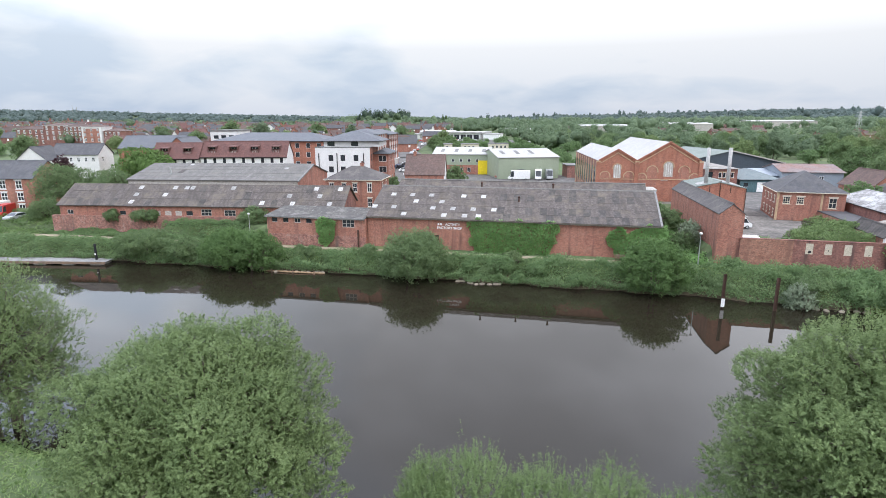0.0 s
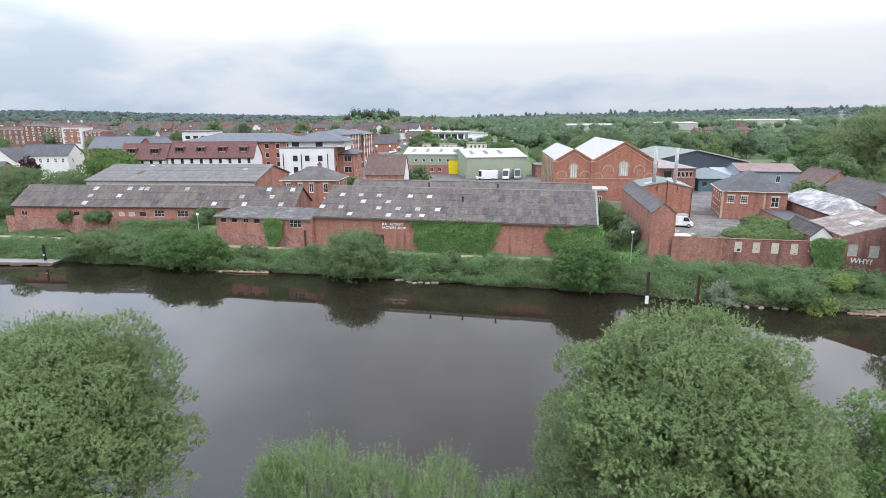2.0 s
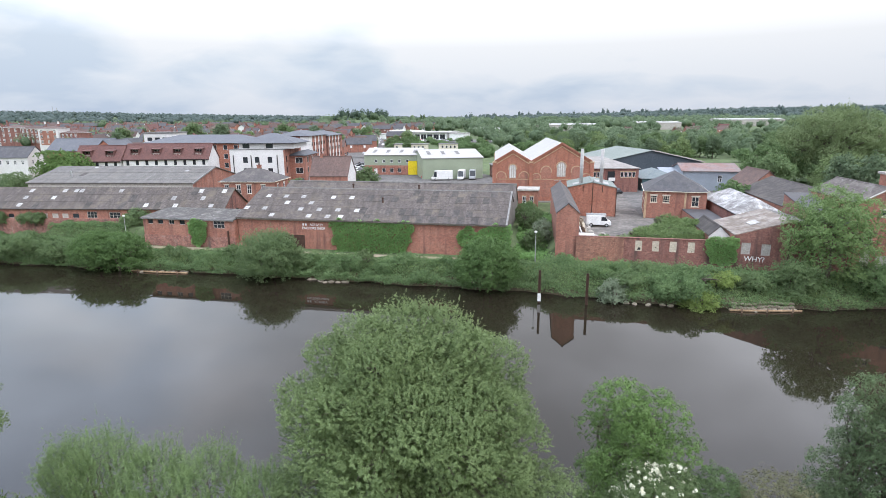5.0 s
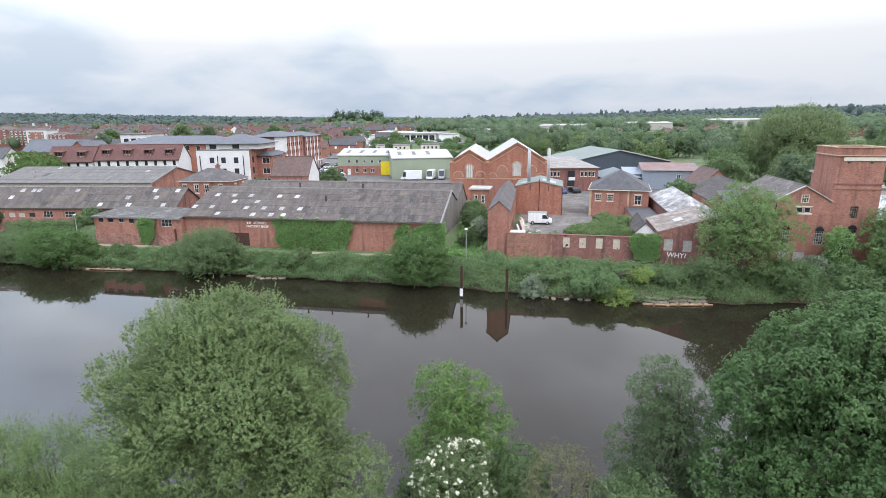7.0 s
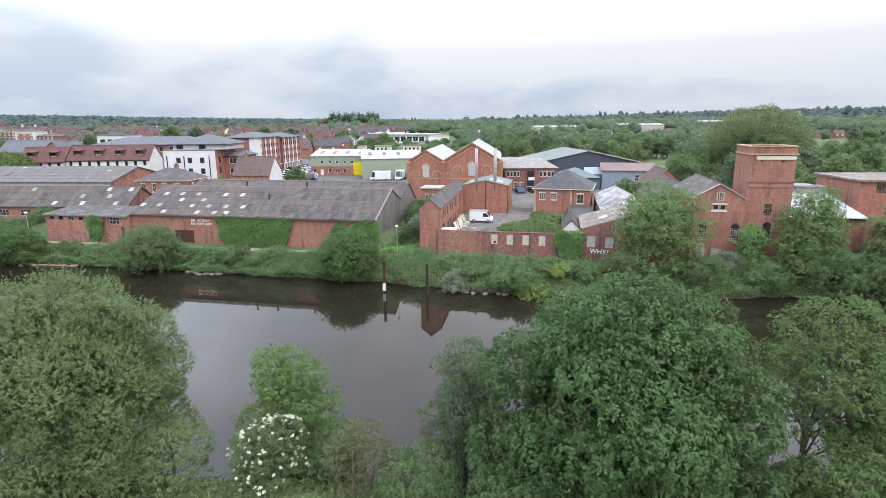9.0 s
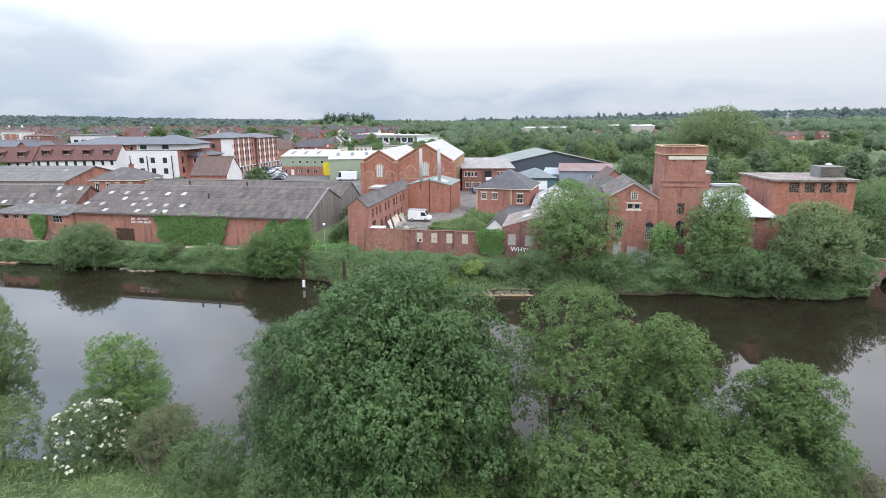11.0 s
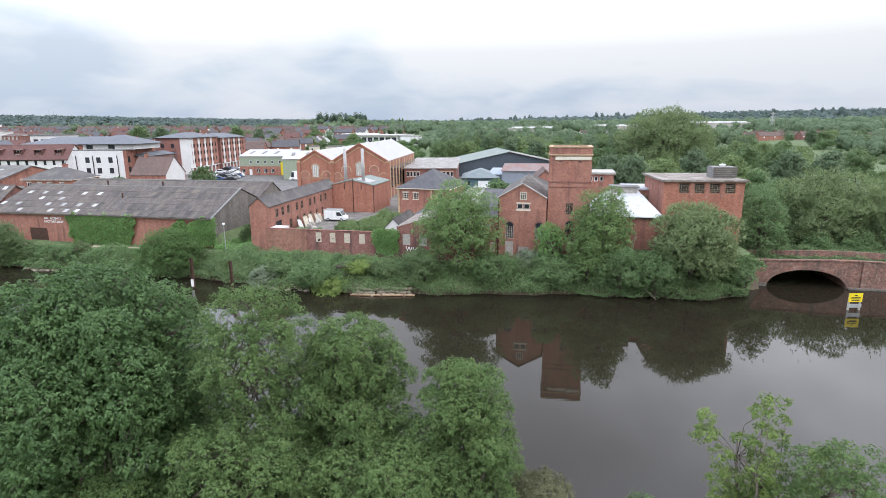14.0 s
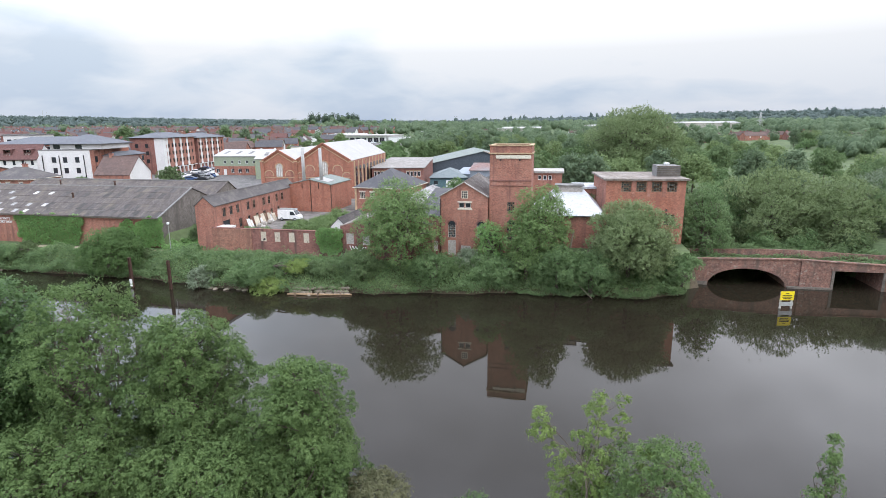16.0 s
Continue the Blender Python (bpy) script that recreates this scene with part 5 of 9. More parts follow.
holes = [(u, 4.8, 1.0, 1.6) for u in (54.35, 56.8, 59.3, 61.85)]
ww = part("wall", wallgrid(bmesh.new(), 67.7 - 45.1, 2.0, 6.75, 0.4, [(u - w / 2 - 45.1, u + w / 2 - 45.1, z, z + h) for u, z, w, h in holes], lambda x, d, z: Vector((45.1 + x, -1.15 + 0.02 * math.sin(x) + d, z))), BRICK_DARK, wy)
for u, z, w, h in holes:
    window(ww, u, z, w, h, "board", lambda x, z: Matrix.Translation((x, -1.15, z)), BOARD_CREAM)
for u, z, w, h in ((54.45, 5.15, 0.42, 0.36), (54.3, 5.0, 0.2, 0.15), (56.85, 5.42, 0.2, 0.2), (62.0, 4.95, 0.18, 0.18)):
    hole = bmesh.new()
    tube(hole, [(u, -1.096, z), (u, -1.092, z)], [w / 2, w / 2], 7)
    part("broken_hole", hole, BLACK, ww)
part("pale_wall", boxes((45.1, 52.2, -1.24, -1.172, 2.0, 6.75)), BRICK_BROWN, wy, "paler rebuilt length of brick wall")
part("coping", boxes((45.1, 52.2, -1.26, -0.7, 6.755, 6.83), (52.25, 67.6, -1.2, -0.7, 6.755, 6.83)), BRICK_DARK, wy)
part("slab", boxes((45.5, 47.9, -0.5, 1.4, 6.5, 6.85)), RENDER_WHITE, wy)


def front_workshop():
    ob = thing("front_workshop", site(0, 0), "low brick workshop with patched grey roofs by the river", "workshop")
    u0, u1, v0, vb = 67.75, 82.5, -1.2, 11.0
    holes = [(69.3, 4.9, 1.25, 1.75), (72.0, 4.8, 1.25, 1.7)]
    wall = part("wall", wallgrid(bmesh.new(), u1 - u0, 2.0, 7.6, 0.4, [(u - w / 2 - u0, u + w / 2 - u0, z, z + h) for u, z, w, h in holes], lambda x, d, z: Vector((u0 + x, v0 + d, z))), BRICK_DARK, ob)
    for u, z, w, h in holes:
        window(wall, u, z, w, h, "board", lambda x, z: Matrix.Translation((x, v0, z)), GREYBOARD)
    part("gable", prism(bmesh.new(), [(u0, 7.6), (u1, 7.6), (u1, 8.2), (75.2, 9.9), (u0, 7.7)], v0, v0 + 0.4), BRICK_DARK, ob)
    part("wall", boxes((u0, u0 + 0.3, v0 + 0.41, vb, 2.0, 7.6), (u1 - 0.3, u1, v0 + 0.41, vb, 2.0, 8.2), (u0 + 0.31, u1 - 0.31, vb - 0.3, vb, 2.0, 7.6)), BRICK, ob)
    part("roof", slab(bmesh.new(), [(u0 - 0.1, v0 + 0.1, 7.78), (75.2, v0 + 0.1, 10.0), (75.2, vb, 10.0), (u0 - 0.1, vb, 7.78)], 0.12), ROOF_DIRTY, ob)
    part("roof", slab(bmesh.new(), [(75.2, v0 + 0.1, 10.0), (u1, v0 + 0.1, 8.3), (u1, vb, 8.3), (75.2, vb, 10.0)], 0.12), ASBESTOS_GREY, ob)
    part("rooflight", slab(bmesh.new(), [(70.6, 2.0, 8.75), (71.9, 2.0, 9.15), (71.9, 4.4, 9.15), (70.6, 4.4, 8.75)], 0.08), ROOFLIGHT, ob)
    return ob


front_workshop()
building("side_workshop", site(64.9, 1.6), 2.85, 10.0, 5.0, 7.0, "gable_y", 1.4, {"S": RENDER_WHITE, "E": BRICK, "N": BRICK, "W": BRICK}, ASBESTOS_DARK, "small brick workshop with white boarded gable", "workshop", over=0.1)
building("slate_workshop", site(66.2, 12.0), 4.6, 15.5, 5.0, 7.0, "mono", 0.01, BRICK, SLATE, "low brick workshop with a dark slate roof", "workshop", over=0.1)
building("patched_workshop", site(71.6, 11.3), 7.6, 23.0, 5.0, 8.6, "hip", 2.3, BRICK_DARK, SLATE_LIMED, "brick workshop with lime-patched slate roof", "workshop", over=0.2)
building("dark_workshop", site(80.6, 18.0), 12.0, 24.0, 5.0, 9.4, "gable_y", 2.8, BRICK, ASBESTOS_DARK, "broad brick workshop with dark sheet roof", "workshop", over=0.2)
building("red_gable_store", site(85.0, 50.0, 0, 5), 8.0, 12.0, 5.0, 9.0, "gable_y", 3.6, BRICK, TILE_BROWN, "small brick store with a steep brown tile roof", "house")

bh = building("boiler_house", site(44.2, 28.2), 9.5, 11.5, 4.6, 10.85, "gable_y", 1.05, BRICK_ORANGE, GREEN_ROOF, "windowless red brick boiler house with pale green roof", "boiler house", over=0.15)
for x in (3.0, 4.9, 6.8):
    part("buttress_strap", boxes((x - 0.07, x + 0.07, -0.1, -0.004, 5.0 if x == 4.9 else 10.0, 11.2 if x != 4.9 else 12.3)), RUST, bh)
part("corner_strap", boxes((9.5, 9.62, -0.12, -0.004, 4.8, 10.9)), RUST, bh)
part("rooflight", slab(bmesh.new(), [(5.4, 1.2, 12.02), (8.2, 1.2, 11.36), (8.2, 5.5, 11.36), (5.4, 5.5, 12.02)], 0.06), WHITE_ROOF, bh)
part("rooflight", slab(bmesh.new(), [(1.0, 1.0, 11.32), (2.6, 1.0, 11.7), (2.6, 4.0, 11.7), (1.0, 4.0, 11.32)], 0.06), WHITE_ROOF, bh)
for u, v in ((46.8, 30.1), (50.8, 30.2)):
    st = thing("chimney_stack", site(u, v, 11.2), "tall slim pale metal chimney stack on the boiler house", "chimney", "boiler stacks")
    part("shaft", tube(bmesh.new(), [(0, 0, 0), (0, 0, 7.3)], [0.36, 0.33], 14), WHITE_ROOF, st, smooth=True)
    part("band", tube(bmesh.new(), [(0, 0, 3.4), (0, 0, 3.55)], [0.42, 0.42], 14), STEEL, st)
    part("base_flange", tube(bmesh.new(), [(0, 0, -0.2), (0, 0, 0.35)], [0.55, 0.5], 14), STEEL, st)

building("hipped_office", site(59.3, 28.0, 0, -6), 11.2, 12.5, 4.6, 10.4, "hip", 3.5, BRICK, SLATE, "two-storey brick office with hipped blue slate roof", "office",
         {"S": [(1.6, 8.2, 1.2, 1.35, "nine"), (3.9, 8.2, 1.2, 1.35, "nine"), (9.2, 7.6, 1.3, 1.9, "sash")], "W": [(2.5 + 2.6 * i, 8.2, 1.0, 1.2, "sash") for i in range(4)] + [(2.5 + 2.6 * i, 5.6, 1.0, 1.2, "sash") for i in range(4)]}, trim=CREAM, over=0.35, frame=CREAM)
solid("quoin_strip", boxes((7.2, 7.55, -0.13, -0.01, 4.9, 10.3), (-0.12, 0.3, -0.13, -0.01, 4.9, 10.3)), STONE, site(59.3, 28.0, 0, -6), "pale stone quoins set in the office wall", "trim", kind="structure")

# ---- the twin-gabled gasworks hall ----
def arch_pts(cx, w, z0, zs, n=8):
    """An arched outline: foot at z0, springing at zs."""
    r = w / 2
    return [(cx - r, z0), (cx + r, z0)] + [(cx + r * math.cos(a), zs + r * math.sin(a)) for a in [math.pi * i / n for i in range(n + 1)]]


def ring(bm, cx, r, zs, t, y0, y1, foot=0.0, n=12):
    """An arch band of thickness t round a half circle, with legs down by foot."""
    a = [(r * math.cos(math.pi * i / n), r * math.sin(math.pi * i / n)) for i in range(n + 1)]
    inner = [(cx + r, zs - foot)] + [(cx + x, zs + z) for x, z in a] + [(cx - r, zs - foot)]
    k = (r + t) / r
    outer = [(cx + r + t, zs - foot)] + [(cx + x * k, zs + z * k) for x, z in a] + [(cx - r - t, zs - foot)]
    for i in range(len(inner) - 1):
        prof = [inner[i], outer[i], outer[i + 1], inner[i + 1]]
        prism(bm, prof, y0, y1)
    bmesh.ops.remove_doubles(bm, verts=bm.verts, dist=0.001)
    return bm


def gasworks():
    m = Matrix.Translation((36.6, 130.7, 0)) @ pose(0, 0, 0, 0, 0, -6.3)
    ob = thing("gasworks_hall", m, "twin-gabled orange brick industrial hall with blind arches", "hall")
    Lr, zb, ze = 42.0, 4.8, 14.5
    for x0, x1, rise, tall in ((0.0, 8.8, 2.6, 0.0), (8.8, 23.2, 4.3, 0.9)):
        cx, w = (x0 + x1) / 2, x1 - x0
        prof = [(x0, zb), (x1, zb), (x1, ze), (cx, ze + rise), (x0, ze)]
        part("gable_wall", prism(bmesh.new(), prof, 0, 0.5), BRICK_ORANGE, ob)
        part("gable_wall", prism(bmesh.new(), prof, Lr - 0.5, Lr), BRICK_ORANGE, ob)
        k = rise / (w / 2)
        for s in (-1, 1):
            e = x0 if s < 0 else x1
            part("roof", slab(bmesh.new(), [(e, 0.01, ze + 0.1), (cx, 0.01, ze + rise + 0.1), (cx, Lr, ze + rise + 0.1), (e, Lr, ze + 0.1)], 0.16), WHITE_ROOF, ob)
            part("verge", slab(bmesh.new(), [(e, -0.3, ze + 0.26), (cx, -0.3, ze + rise + 0.26), (cx, 0.0, ze + rise + 0.26), (e, 0.0, ze + 0.26)], 0.4), BRICK_ORANGE, ob)
            part("string_course", slab(bmesh.new(), [(e - s * 0.3, -0.12, ze - 0.55), (cx, -0.12, ze + rise - 0.62), (cx, -0.004, ze + rise - 0.62), (e - s * 0.3, -0.004, ze - 0.55)], 0.2), STONE, ob)
        arches = [(cx, 2.2 if w > 10 else 1.8, 13.3 if w > 10 else 12.9, True)]
        if w > 10:
            arches += [(cx - 3.6, 2.3, 12.2, False), (cx + 3.6, 2.3, 12.2, False), (cx - 5.9, 2.0, 10.6, False), (cx + 5.9, 2.0, 10.6, False)]
        else:
            arches += [(cx - 2.75, 2.2, 10.9, False), (cx + 2.75, 2.2, 10.9, False)]
        for ax, aw, zs, lit in arches:
            if lit:
                part("window", prism(bmesh.new(), arch_pts(ax, aw - 0.1, zs - 2.4, zs), -0.05, -0.004), GREYBOARD, ob, "boarded arched window")
                for j in (-1, 0, 1):
                    part("glazing_bar", boxes((ax + j * 0.5 - 0.04, ax + j * 0.5 + 0.04, -0.09, -0.055, zs - 2.3, zs + 0.7)), WHITE, ob)
            else:
                part("blind_arch", prism(bmesh.new(), arch_pts(ax, aw, 6.0, zs), -0.03, -0.004), BRICK, ob)
            part("arch_band", ring(bmesh.new(), ax, aw / 2, zs, 0.2, -0.14, -0.035, 0.3), STONE, ob)
    for x in (0.0, 8.8, 23.2):
        part("pilaster", boxes((x - 0.45, x + 0.45, -0.3, -0.01, zb, ze - 0.3)), BRICK_ORANGE, ob)
        part("pilaster_cap", boxes((x - 0.5, x + 0.5, -0.36, -0.01, ze - 0.29, ze + 0.05)), STONE, ob)
    for x in (0.0, 23.2 - 0.5):
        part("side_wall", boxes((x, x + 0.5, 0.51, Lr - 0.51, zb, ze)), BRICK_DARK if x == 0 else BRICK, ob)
        for i in range(10):
            y = 2.5 + i * 4.1
            sx = -0.16 if x == 0 else 0.504
            part("side_pilaster", boxes((x + sx, x + sx + 0.16, y - 0.35, y + 0.35, zb, ze - 0.2)), STONE, ob)
            part("side_window", boxes((x + (sx + 0.1 if x == 0 else sx), x + (0.156 + sx if x == 0 else sx + 0.06), y + 1.2, y + 2.9, 7.5, 12.8)), GLASS, ob)
    for i in range(1, 9):
        part("tie_rod", boxes((8.8 + i * 1.6 - 0.8, 8.8 + i * 1.6 + 0.8, -0.2, -0.15, 10.0, 10.06)), STEEL, ob) if i == 4 else None
    part("band_course", boxes((0.5, 8.3, -0.1, -0.004, 10.2, 10.36), (9.3, 22.7, -0.1, -0.004, 10.2, 10.36)), STONE, ob)
    return ob


gasworks()
building("gate_lodge", site(33.8, 33.5), 4.2, 5.0, 4.8, 9.3, "flat", 0.35, BRICK, CONCRETE, "small brick lodge with stone-dressed arched windows", "lodge", {"S": [(1.3, 6.4, 0.8, 1.7, "sash"), (2.9, 6.4, 0.8, 1.7, "sash")]}, trim=STONE)
building("flat_roofed_works", Matrix.Translation((62.6, 145.5, 0)) @ pose(0, 0, 0, 0, 0, -3), 14.6, 42, 5.0, 11.3, "mono", 0.45, BRICK_DARK, FELT_PALE, "long brick works with pale felted flat roof", "works",
         {"S": [(1.0 + i * 0.95, 9.0, 0.75, 1.4, "plain") for i in range(4)] + [(7.3, 6.2, 2.0, 4.4, "dark")] + [(10.2 + i * 1.05, 9.0, 0.8, 1.4, "plain") for i in range(4)] + [(1.5 + i * 1.6, 5.9, 1.1, 1.5, "six") for i in range(3)]}, over=0.4, trim=STONE)
solid("notice_board", boxes((69.2, 71.0, 145.0, 145.08, 8.0, 8.9)), WHITE, Matrix(), "plain white notice board on the works wall", "sign")
big = building("green_warehouse", Matrix.Translation((79, 188, 0)) @ pose(0, 0, 0, 0, 0, 2), 37, 34, 5.0, 9.6, "gable_y", 4.0, DARK_CLAD, GREEN_ROOF, "large dark-clad warehouse with green sheet roof", "warehouse", over=0.4)
part("verge", slab(bmesh.new(), [(18.5, -0.7, 13.95), (37.6, -0.7, 9.75), (37.6, -0.42, 9.75), (18.5, -0.42, 13.95)], 0.35), GREYBOARD, big)
building("grey_warehouse", Matrix.Translation((90.5, 147.5, 0)) @ pose(0, 0, 0, 0, 0, -14), 14.5, 16, 5.0, 10.3, "gable_x", 1.5, GREY_CLAD, RUSTROOF, "pale grey clad warehouse with rusting roof", "warehouse", {"S": [(9.5, 7.4, 1.1, 1.9, "sash")]}, over=0.4)
building("grey_lean_to", Matrix.Translation((86.6, 150.5, 0)) @ pose(0, 0, 0, 0, 0, -14), 4.4, 12, 5.0, 9.0, "mono", 1.0, GREY_CLAD, GREY_CLAD, "low grey lean-to with pale roof", "shed")
building("teal_shed", Matrix.Translation((79.0, 146.5, 0)) @ pose(0, 0, 0, 0, 0, -4), 10.5, 15, 5.0, 8.3, "hip", 2.2, TEAL, TEAL_ROOF, "low teal painted sheet-metal shed", "shed", {"S": [(6.2, 5.1, 3.4, 2.6, "shutter"), (1.6, 6.4, 1.2, 1.1, "dark")]}, over=0.3)

# ---- the mill, its tower and the block by the bridge ----
mill_w = [(3.75, 12.35, 1.0, 1.15, "nine"), (3.25, 10.9, 0.85, 0.8, "plain"), (4.25, 10.9, 0.85, 0.8, "plain"), (1.75, 6.3, 1.2, 2.0, "grid"), (1.75, 3.6, 1.2, 2.3, "door"), (6.2, 6.3, 1.2, 2.0, "grid"), (3.9, 3.2, 1.5, 1.9, "board")]
mill = building("mill", site(83.65, 0.0), 7.2, 15.5, 2.0, 12.55, "gable_y", 2.15, BRICK, SLATE_PATCH, "tall gabled old brick mill with patched slate roof", "mill", {"S": [w for w in mill_w if w[1] + w[3] < 12.5]}, over=0.12, frame=GREYBOARD)
for x, z, w, h, k in mill_w[:1]:
    window(mill, x, z, w, h, k, lambda x, z: Matrix.Translation((x, -0.14, z)), CREAM)
for x in (1.75, 6.2):
    part("arch_band", ring(bmesh.new(), x, 0.6, 8.3, 0.22, -0.06, 0.05), BRICK_DARK, mill)
    part("arch_window_head", prism(bmesh.new(), arch_pts(x, 1.15, 8.25, 8.3), -0.02, 0.06), GLASS, mill)
part("window_surround", boxes((2.65, 4.85, -0.07, -0.004, 10.65, 10.88), (2.65, 4.85, -0.07, -0.004, 11.72, 11.9)), CREAM, mill)
part("downpipe", tube(bmesh.new(), [(0.05, -0.15, 3), (0.05, -0.15, 12.2)], [0.09, 0.09], 8), RUST, mill)
part("verge", slab(bmesh.new(), [(-0.15, -0.22, 12.68), (3.6, -0.22, 14.86), (3.6, 0.1, 14.86), (-0.15, 0.1, 12.68)], 0.14), GREYBOARD, mill)
part("verge", slab(bmesh.new(), [(3.6, -0.22, 14.86), (7.3, -0.22, 12.68), (7.3, 0.1, 12.68), (3.6, 0.1, 14.86)], 0.14), GREYBOARD, mill)
building("mill_store", site(79.6, 0.3), 4.0, 15.0, 2.0, 9.4, "mono", 2.6, BRICK_DARK, SLATE, "lower brick store beside the mill", "works", {"S": [(2.9, 4.0, 1.3, 1.6, "board")]}, over=0.15, frame=GREYBOARD)


def tower():
    u0, v0, w, d, zt = 91.0, 0.75, 6.15, 6.6, 20.05
    ob = thing("mill_tower", site(u0, v0), "tall square red brick water tower with pale stone band", "tower")
    wins = [(3.2, 10.1, 1.1, 1.75, "grid"), (3.3, 5.9, 1.25, 2.6, "grid")]
    wall = part("wall", wallgrid(bmesh.new(), w, 2.0, zt, 0.4, [(x - a / 2, x + a / 2, z, z + h) for x, z, a, h, k in wins], lambda x, dd, z: Vector((x, dd, z))), BRICK, ob)
    for x, z, a, h, k in wins:
        window(wall, x, z, a, h, k, lambda x, z: Matrix.Translation((x, 0, z)), RUSTFRAME)
    part("arch_window_head", prism(bmesh.new(), arch_pts(3.3, 1.2, 8.5, 8.55), -0.02, 0.06), GLASS, wall)
    part("wall", boxes((0, 0.4, 0.41, d, 2.0, zt)), BRICK, ob)
    part("wall", boxes((w - 0.4, w, 0.41, d, 2.0, zt)), BRICK, ob)
    part("wall", boxes((0.41, w - 0.41, d - 0.4, d, 2.0, zt)), BRICK, ob)
    part("tank_roof", boxes((0.41, w - 0.41, 0.41, d - 0.41, 18.6, 18.8)), FELT, ob)
    part("coping", boxes((-0.1, w + 0.1, -0.1, 0.5, zt, zt + 0.14), (-0.1, 0.5, 0.5, d - 0.5, zt, zt + 0.14), (w - 0.5, w + 0.1, 0.5, d - 0.5, zt, zt + 0.14), (-0.1, w + 0.1, d - 0.5, d + 0.1, zt, zt + 0.14)), STONE, ob)
    part("stone_band", boxes((0.9, w - 0.1, -0.10, -0.004, 18.25, 18.75)), CREAM, ob, "pale painted stone band")
    part("cornice", boxes((-0.16, w + 0.16, -0.2, -0.004, 18.9, 19.08), (-0.16, -0.004, -0.004, d, 18.9, 19.08), (w + 0.004, w + 0.16, -0.004, d, 18.9, 19.08)), STONE, ob)
    part("string_course", boxes((-0.06, w + 0.06, -0.07, -0.004, 14.9, 15.1), (-0.06, w + 0.06, -0.06, -0.004, 14.2, 14.3)), BRICK_DARK, ob)
    for x in (1.6, 4.4):
        part("drain_hole", boxes((x - 0.12, x + 0.12, -0.12, -0.004, 17.95, 18.15)), BLACK, ob)
    return ob


tower()
building("tower_annex", site(96.6, 15.7), 5.0, 6.0, 3.0, 14.9, "flat", 0.35, BRICK, CONCRETE, "flat-roofed brick annex behind the tower", "works", {"S": [(1.2, 13.7, 0.6, 0.8, "plain"), (2.1, 13.7, 0.6, 0.8, "plain"), (3.0, 13.7, 0.6, 0.8, "plain")]})
wrb = building("white_roofed_works", site(97.4, 1.9), 10.2, 11.6, 2.0, 9.75, "hip", 3.0, BRICK, WHITE_FLAKY, "brick works with flaking white hipped roof", "works", over=0.3, apex=((3.0, 8.6), (7.6, 8.6)))
part("lantern", boxes((3.4, 7.4, 7.4, 9.8, 11.9, 13.4)), GREYBOARD, wrb, "low grey roof lantern")
part("lantern_roof", boxes((3.1, 7.7, 7.1, 10.1, 13.41, 13.6)), FELT, wrb)
building("pale_roof_shed", site(103.6, 15.0), 3.9, 7, 5, 12.4, "flat", 0.3, BRICK, WHITE_FLAKY, "flat-roofed shed with white roof behind the works", "shed")
BK = Matrix.Translation((106.6, 72.6, 0)) @ pose(0, 0, 0, 0, 0, -6.8) @ Matrix.Translation((0.35, 0, 0))
bw = [(2.95 + i * 2.23, 13.0, 1.5, 1.55, "grid") for i in range(4)] + [(9.6, 7.9, 1.6, 1.7, "grid"), (7.4, 7.9, 0.8, 1.5, "grid")]
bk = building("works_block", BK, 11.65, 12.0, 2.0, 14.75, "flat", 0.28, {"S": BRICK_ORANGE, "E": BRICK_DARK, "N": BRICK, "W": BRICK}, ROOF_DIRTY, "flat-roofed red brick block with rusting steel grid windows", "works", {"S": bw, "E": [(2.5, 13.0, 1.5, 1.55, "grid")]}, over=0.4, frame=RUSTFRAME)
for x in [4.06 + i * 2.23 for i in range(3)]:
    part("pier", boxes((x - 0.25, x + 0.25, -0.08, -0.004, 12.3, 14.7)), BRICK, bk)
rh = part("roof_house", boxes((8.2, 11.6, 3.4, 6.4, 15.03, 16.7)), PARAPET, bk, "grey slatted plant room on the roof")
for i in range(5):
    part("slat", boxes((8.1, 11.7, 3.3, 3.396, 15.2 + i * 0.32, 15.36 + i * 0.32)), STONE_DARK, rh)
part("vent", tube(bmesh.new(), [(9.9, 4.8, 16.7), (9.9, 4.8, 17.0), (9.9, 4.8, 17.15)], [0.35, 0.5, 0.1], 10), WHITE, bk)
part("pipe", boxes((8.9, 9.2, -0.06, -0.004, 10.1, 10.4)), BLACK, bk)
part("pipe", boxes((8.9, 9.2, -0.06, -0.004, 9.5, 9.8)), BLACK, bk)

